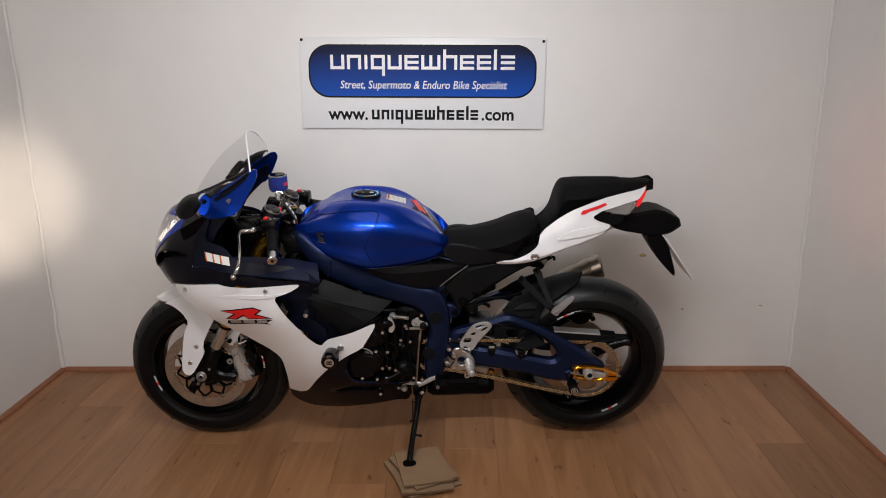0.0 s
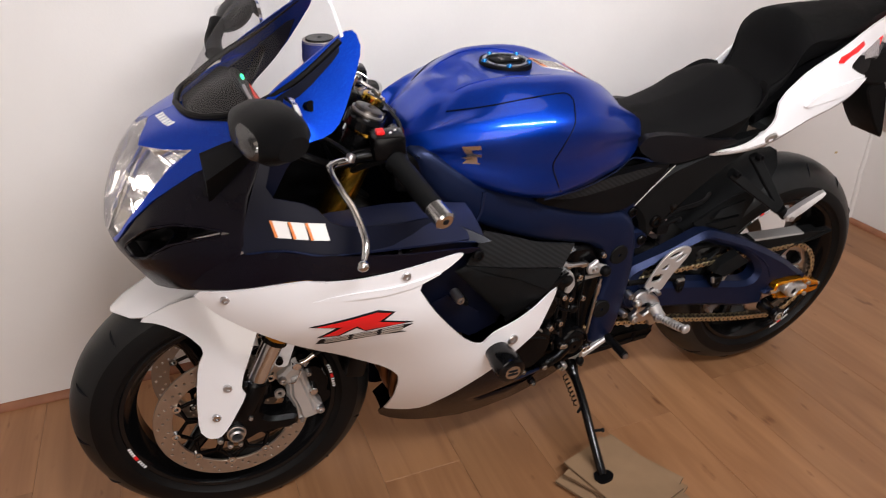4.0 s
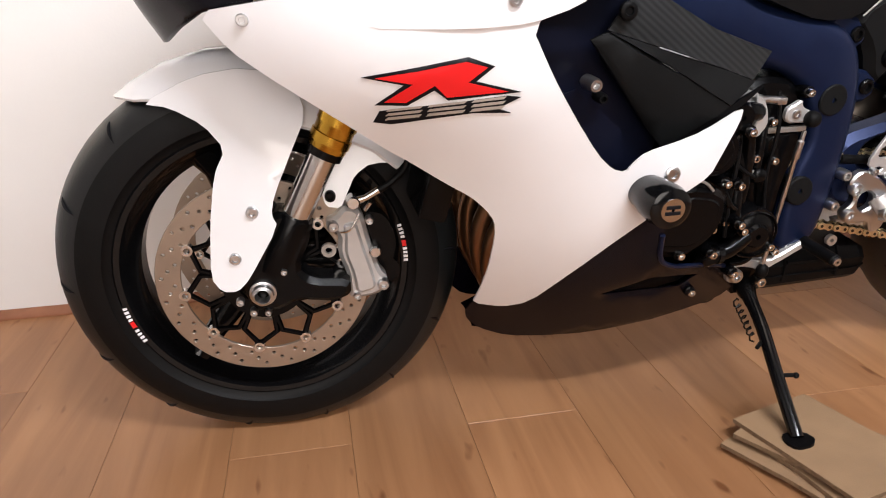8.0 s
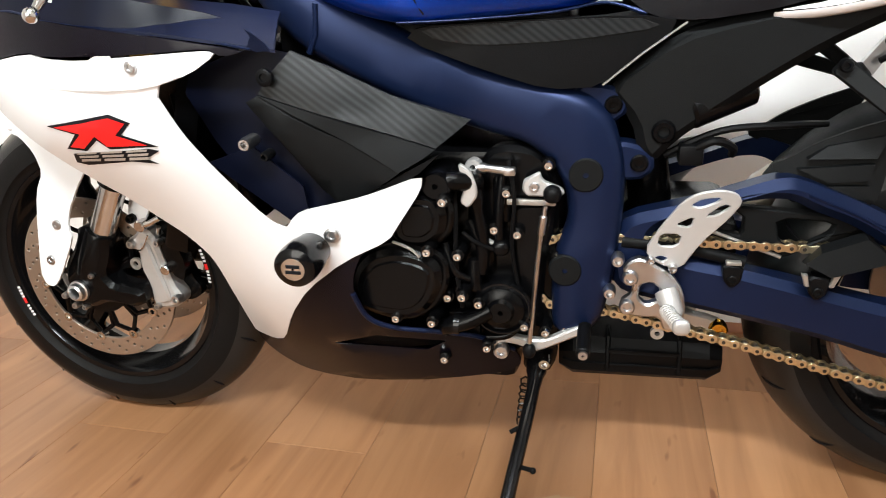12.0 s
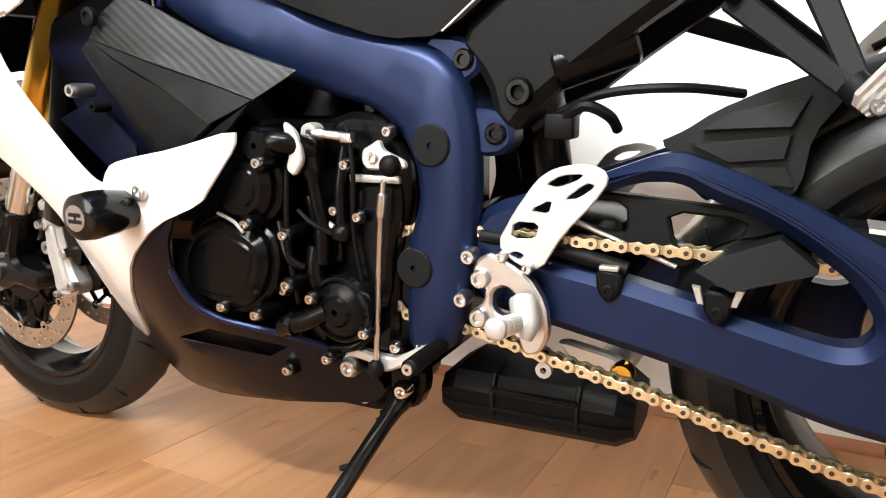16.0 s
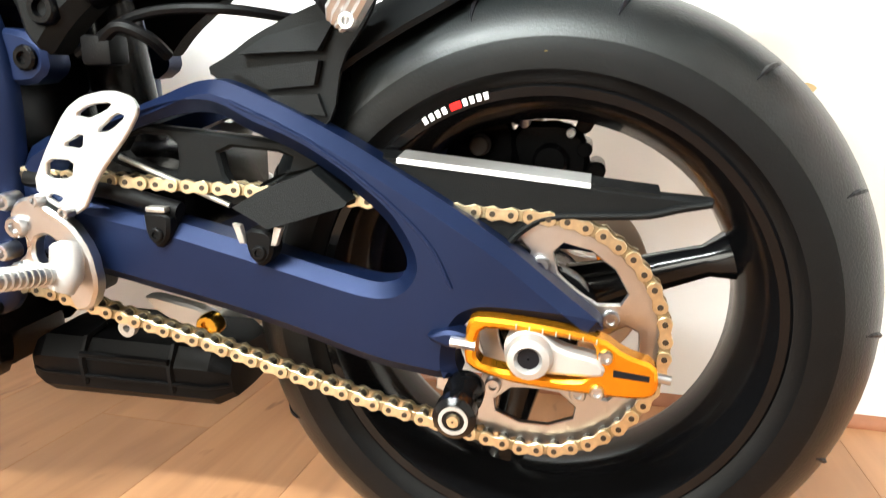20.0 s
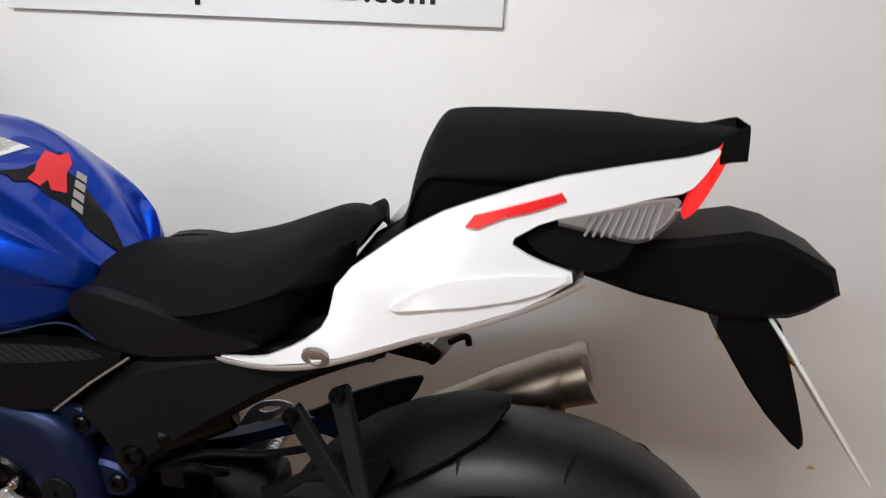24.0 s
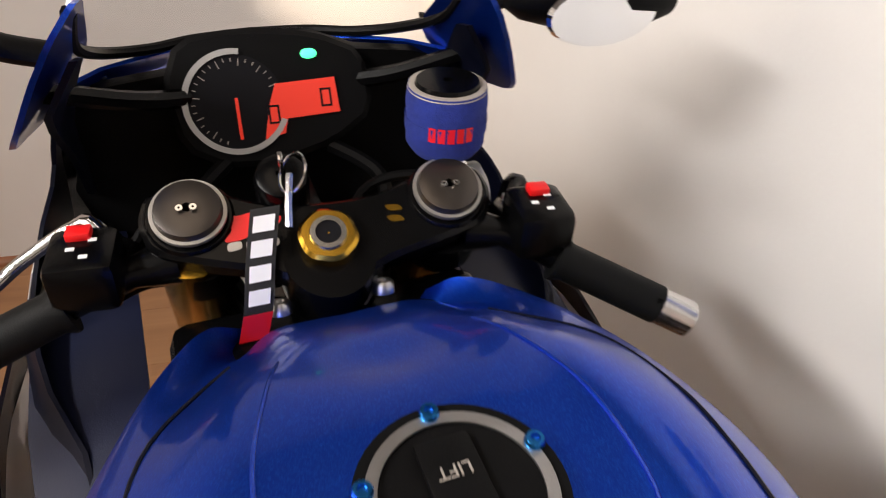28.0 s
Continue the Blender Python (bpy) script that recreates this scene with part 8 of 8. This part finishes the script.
# strap on the key, hanging over the yoke
sp0 = [(-0.400, -0.032, 0.962), (-0.388, -0.038, 0.950), (-0.368, -0.046, 0.930), (-0.350, -0.054, 0.906), (-0.336, -0.060, 0.880), (-0.334, -0.068, 0.848)]
sc = curve(sp0, 5)
strap = part("key_strap", loft([[p + Vector((0.002, -0.011, 0.002)), p + Vector((0.002, 0.011, 0.002)), p + Vector((-0.001, 0.011, -0.001)), p + Vector((-0.001, -0.011, -0.001))] for p in sc[8:]]), STRAPK, ig, "black fabric key strap with white bars and a red end")
for k in range(4):
    p, q = sc[9 + k * 3], sc[11 + k * 3]
    part("strap_bar", loft([[p + Vector((0.003, -0.008, 0.003)), p + Vector((0.003, 0.008, 0.003))], [q + Vector((0.003, -0.008, 0.003)), q + Vector((0.003, 0.008, 0.003))]], False, False), WHITEINK, ig, "", None, 0)
p, q = sc[21], sc[25]
part("strap_bar", loft([[p + Vector((0.0035, -0.011, 0.003)), p + Vector((0.0035, 0.011, 0.003))], [q + Vector((0.0035, -0.011, 0.003)), q + Vector((0.0035, 0.011, 0.003))]], False, False), RED, ig, "", None, 0)
part("strap_cord", tube([(-0.392, -0.020, 0.955), (-0.372, -0.026, 0.940), (-0.358, -0.029, 0.930)], 0.003, 6), CHROME, ig)

for s in (-1, 1):
    e0, e1, e2 = Vector((-0.386, s * 0.118, 0.888)), Vector((-0.378, s * 0.150, 0.886)), Vector((-0.320 if s < 0 else -0.306, s * (0.334 if s < 0 else 0.300), 0.832 if s < 0 else 0.826))
    along = (e2 - e1).normalized()
    bar = part("handlebar", tube([e0, e1, e1 + along * 0.05], [0.020, 0.0125, 0.0115], 14), ENGINE, bike, "black clip-on handlebar", BARS)
    grip = part("grip", tube([e1 + along * 0.05, e1 + along * 0.053, e1 + along * 0.060, e1 + along * 0.150, e2 - along * 0.034, e2 - along * 0.030], [0.021, 0.021, 0.0172, 0.0175, 0.0175, 0.0165], 18), MATT, bar, "black rubber grip", BARS)
    part("bar_end", tube([e2 - along * 0.030, e2 - along * 0.028, e2 + along * 0.004, e2 + along * 0.007], [0.013, 0.0165, 0.0165, 0.013], 20), CHROME, bar, "chrome bar end weight", BARS)
    part("bar_end_slot", tube([e2 + along * 0.0065, e2 + along * 0.008], [0.006, 0.005], 10), INK, bar, "", BARS)
    part("clip_on_clamp", tube([Vector((-0.3825, s * 0.102, 0.925)) - AXIS * 0.075, Vector((-0.3825, s * 0.102, 0.925)) - AXIS * 0.038], 0.034, 20), ENGINE, bar, "", BARS)
    sw = part("switch_pod", box(-0.402, -0.346, -0.025, 0.025, -0.020, 0.024, 0.008), ENGINE, bar, "black switch pod", BARS @ Matrix.Translation((0.0, s * 0.178, 0.895)))
    part("red_switch", box(-0.394, -0.380, -0.009, 0.009, 0.022, 0.030, 0.002), RED, bar, "red switch", BARS @ Matrix.Translation((0.0, s * 0.180, 0.895)))
    for k, (dx, dy) in enumerate(((0.012, 0.008), (0.022, -0.006), (0.032, 0.004))):
        part("switch_mark", box(-0.394 + dx, -0.390 + dx, -0.003 + dy, 0.003 + dy, 0.0242, 0.0248), WHITEINK, bar, "", BARS @ Matrix.Translation((0.0, s * 0.178, 0.895)), 0)
    perch = part("lever_perch", tube([(-0.385, s * 0.165, 0.878), (-0.425, s * 0.160, 0.872), (-0.440, s * 0.172, 0.868)], [0.014, 0.012, 0.011], 12), ENGINE, bike, "black lever perch", BARS)
    low = 0.05 if s > 0 else 0
    lv = part("hand_lever", tube(curve([(-0.440, s * 0.172, 0.872), (-0.474, s * 0.198, 0.873), (-0.462, s * 0.245, 0.852 - low), (-0.450, s * 0.272, 0.836 - low), (-0.440, s * 0.315, 0.803 - low), (-0.447, s * 0.337, 0.780 - low)], 5), [0.008] * 6 + [0.0062] * 16 + [0.0062, 0.006, 0.0055, 0.005], 12), CHROME if s < 0 else ENGINE, perch, "polished hand lever", BARS)
    part("lever_ball", egg((-0.450, s * 0.343, 0.773 - low), 0.0095, 0.0095, 0.0095, 2), CHROME, perch, "", BARS)
    bolt(BARS @ Vector((-0.436, s * 0.175, 0.878)), 0.008, perch, ALU, (0.3, 0, 1), 0.006)
    part("cable", tube(curve([(-0.445, s * 0.15, 0.868), (-0.47, s * 0.12, 0.885), (-0.48, s * 0.06, 0.87), (-0.45, s * 0.03, 0.80)]), 0.005, 8), BLACK, perch)
    part("cable", tube(curve([(-0.395, s * 0.165, 0.865), (-0.44, s * 0.13, 0.84), (-0.45, s * 0.08, 0.80), (-0.40, s * 0.05, 0.74)]), 0.006, 8), BLACK, perch)

# brake fluid cup in a blue cloth sleeve
CC = BARS.inverted() @ Vector((-0.428, 0.121, 0.974))
cup = part("brake_fluid_cup", lathe([(0.004, 0.026), (0.026, 0.026), (0.028, 0.020), (0.028, -0.03), (0.022, -0.034), (0.004, -0.034)], CC, 28, "Z", None, True), ENGINE, bike, "black brake fluid cup", BARS)
part("cup_sleeve", lathe([(0.029, 0.020), (0.033, 0.022), (0.0345, 0.010), (0.0335, -0.01), (0.034, -0.028), (0.028, -0.037), (0.02, -0.038), (0.0285, -0.028), (0.029, 0.0)], CC, 32, "Z", None, True), CLOTH, cup, "blue towelling sleeve", BARS)
part("sleeve_trim", lathe([(0.0275, 0.0195), (0.0335, 0.0195), (0.0325, 0.0225), (0.0275, 0.0225)], CC, 32, "Z", None, True), GREYD, cup, "", BARS)
part("sleeve_mark", lathe([(0.0346, -0.016), (0.0350, -0.016), (0.0352, -0.004), (0.0348, -0.004)], CC, 32, "Z", None, True), CLOTH, cup, "", BARS)
bm = bmesh.new()
for k in range(5):
    a = radians(-38 + k * 13)
    b = a + radians(10)
    loft([[CC + Vector((0.0352 * math.cos(t), 0.0352 * math.sin(t), z)) for t in (a, b)] for z in (-0.002, -0.015)], False, False, bm)
part("sleeve_emblem", bm, RED, cup, "red mark on the sleeve", BARS, 0)
part("cup_arm", tube(curve([(-0.424, 0.124, 0.938), (-0.415, 0.135, 0.918), (-0.400, 0.150, 0.900)]), 0.007, 8), CHROME, cup, "", None)
part("cup_bracket", prism([(-0.440, 0.905), (-0.42, 0.925), (-0.392, 0.918), (-0.385, 0.900), (-0.41, 0.890)], 0.128, 0.150, 0.003), ALUW, cup)

# instruments
DM = Matrix.Translation((-0.575, -0.024, 0.931)) @ Matrix.Rotation(radians(-3), 4, "Z") @ Matrix.Rotation(radians(62), 4, "Y")
# local: x down the face, y to the right, z towards the rider
def dash_plate(loop, z0, z1, edge=0.0, soft=1, holes=()):
    bm = prism(loop, z1, z0, edge, holes, soft)
    bmesh.ops.transform(bm, matrix=Matrix(((1, 0, 0, 0), (0, 0, 1, 0), (0, 1, 0, 0), (0, 0, 0, 1))), verts=bm.verts)
    return bm


dash = part("instrument_panel", dash_plate([(-0.062, -0.060), (-0.070, 0.0), (-0.062, 0.070), (-0.040, 0.118), (0.020, 0.122), (0.048, 0.080), (0.064, 0.02), (0.062, -0.030), (0.040, -0.068), (-0.02, -0.078)], -0.045, 0.0, 0.006), BLACK, bike, "black instrument panel", DM)
ringm = bmesh.new()
for a0, a1 in ((75, 330),):
    o, i = [], []
    for k in range(40):
        a = radians(a0 + (a1 - a0) * k / 39 + 95)
        o.append((0.050 * math.cos(a), 0.050 * math.sin(a) - 0.012))
        i.append((0.0445 * math.cos(a), 0.0445 * math.sin(a) - 0.012))
    loft([[Vector((x, y, 0.004)) for x, y in o], [Vector((x, y, 0.004)) for x, y in i]], False, False, ringm)
    loft([[Vector((x, y, 0.004)) for x, y in o], [Vector((x, y, 0.0)) for x, y in o]], False, False, ringm)
part("dial_ring", ringm, ALUW, dash, "pale dial ring", DM, 20)
part("dial_face", lathe([(0.001, 0.0012), (0.0445, 0.0012), (0.0445, 0.0004), (0.001, 0.0004)], (0, -0.012, 0), 48, "Z", None, True), INK, dash, "dark rev counter face", DM)
bm = bmesh.new()
for k in range(27):
    a = radians(20 + k * 10 + 60)
    r0 = 0.034 if k % 3 == 0 else 0.038
    loft([[Vector((r0 * math.cos(a) + dx, r0 * math.sin(a) - 0.012 + dy, 0.0016)) for dx, dy in ((-0.0004 * math.sin(a), 0.0004 * math.cos(a)), (0.0004 * math.sin(a), -0.0004 * math.cos(a)))], [Vector((0.0415 * math.cos(a) + dx, 0.0415 * math.sin(a) - 0.012 + dy, 0.0016)) for dx, dy in ((-0.0004 * math.sin(a), 0.0004 * math.cos(a)), (0.0004 * math.sin(a), -0.0004 * math.cos(a)))]], False, False, bm)
part("dial_marks", bm, GREYD, dash, "", DM, 0)
part("needle", box(-0.004, 0.036, -0.0135, -0.0105, 0.002, 0.0034, 0.0005), LCD, dash, "red needle", DM)
part("display", dash_plate([(-0.014, 0.026), (-0.016, 0.084), (0.018, 0.086), (0.020, 0.034), (0.034, 0.030), (0.038, 0.010), (0.006, 0.018)], 0.0018, 0.0030, 0.0, 0), LCD, dash, "lit red display", DM)
for y in (0.016, 0.068):
    b = bmesh.new()
    for a0, a1, c0, c1 in ((-0.006, 0.012, y, y + 0.002), (-0.006, 0.012, y + 0.009, y + 0.011), (-0.006, -0.004, y, y + 0.011), (0.010, 0.012, y, y + 0.011)):
        off = 0.012 if y < 0.05 else 0
        box(a0 + off, a1 + off, c0, c1, 0.0031, 0.0034, 0, b)
    part("display_digit", b, INK, dash, "dark zero", DM, 0)
part("indicator_lamp", egg((-0.040, 0.062, 0.002), 0.005, 0.008, 0.003, 2.2), LAMPG, dash, "lit green indicator", DM)
# hood and struts between the dash and the screen
hood = part("dash_hood", loft([[Vector((x, y, z)) for y, z in ((-0.20, 0.945 + dz), (-0.15, 0.960 + dz), (-0.09, 0.966 + dz), (-0.05, 0.988 + dz), (-0.01, 0.996 + dz), (0.05, 0.990 + dz), (0.09, 0.974 + dz), (0.15, 0.966 + dz), (0.20, 0.950 + dz), (0.18, 0.90 + dz), (0.0, 0.93 + dz), (-0.18, 0.90 + dz))] for x, dz in ((-0.69, -0.052), (-0.65, -0.030), (-0.615, -0.010), (-0.602, -0.012))]), BLACK, bike, "black dash hood")
for s in (-1, 1):
    part("cowl_inner", side_skin([(-0.64, 0.86), (-0.62, 0.93), (-0.56, 0.965), (-0.462, 1.040), (-0.478, 0.985), (-0.50, 0.955), (-0.56, 0.90), (-0.60, 0.83)], lambda x, z, s=s: s * (min(wing(x, z), 0.2) - 0.012), s * -0.006, 0.025), NAVYD, bike, "dark inner side of the cowl")
    part("dash_stay", tube(curve([(-0.60, s * 0.06, 0.93), (-0.56, s * 0.12, 0.95), (-0.52, s * 0.19, 0.985)]), 0.009, 8), ENGINE, bike)
    part("cable_loom", tube(curve([(-0.56, s * 0.05, 0.88), (-0.52, s * 0.09, 0.86), (-0.47, s * 0.08, 0.83), (-0.42, s * 0.06, 0.80)]), 0.008, 8), BLACK, bike)
part("dash_back", loft([[Vector((x, y, z)) for y, z in ((-0.17, 0.72), (-0.20, 0.84), (-0.17, 0.94), (0.17, 0.94), (0.20, 0.84), (0.17, 0.72))] for x in (-0.64, -0.61)]), BLACK, bike, "black inner nose panel")

# ---- floor planks ----
PW, PL, GAP = 0.195, 1.28, 0.0005


def plank_mesh(w, l):
    b = bmesh.new()
    e = 0.0005
    lo = ring(b, [(-w / 2, -l / 2, -0.009), (w / 2, -l / 2, -0.009), (w / 2, l / 2, -0.009), (-w / 2, l / 2, -0.009)])
    mid = ring(b, [(-w / 2, -l / 2, -e), (w / 2, -l / 2, -e), (w / 2, l / 2, -e), (-w / 2, l / 2, -e)])
    up = ring(b, [(-w / 2 + e, -l / 2 + e, 0), (w / 2 - e, -l / 2 + e, 0), (w / 2 - e, l / 2 - e, 0), (-w / 2 + e, l / 2 - e, 0)])
    bridge(b, lo, mid)
    bridge(b, mid, up)
    cap(b, up)
    bmesh.ops.recalc_face_normals(b, faces=b.faces)
    me = bpy.data.meshes.new("plank")
    b.to_mesh(me)
    b.free()
    me.materials.append(LAMINATE)
    return me


shared = {}
rnd = random.Random(11)
col = 0
x = -0.797 - 5 * PW
while x < X1 + 0.05:
    # the short joint nearest the wheel lies 0.145 m in front of the bike's line
    start = -0.145 if col == 5 else -0.135 + rnd.choice((0.0, 0.32, 0.64, 0.96)) + rnd.uniform(-0.05, 0.05)
    if col == 7:
        start = -0.132
    y = start
    while y < Y1:
        y += PL
    while y > YB:
        hi, lo = min(y, Y1 + 0.05), max(y - PL, YB - 0.05)
        if hi - lo > 0.02:
            key = round(hi - lo, 3)
            if key not in shared:
                shared[key] = plank_mesh(PW - GAP, hi - lo - GAP)
            o = new("plank", shared[key])
            o.parent = floor
            o.matrix_local = pose(x + PW / 2, (hi + lo) / 2, 0)
        y -= PL
    x += PW
    col += 1
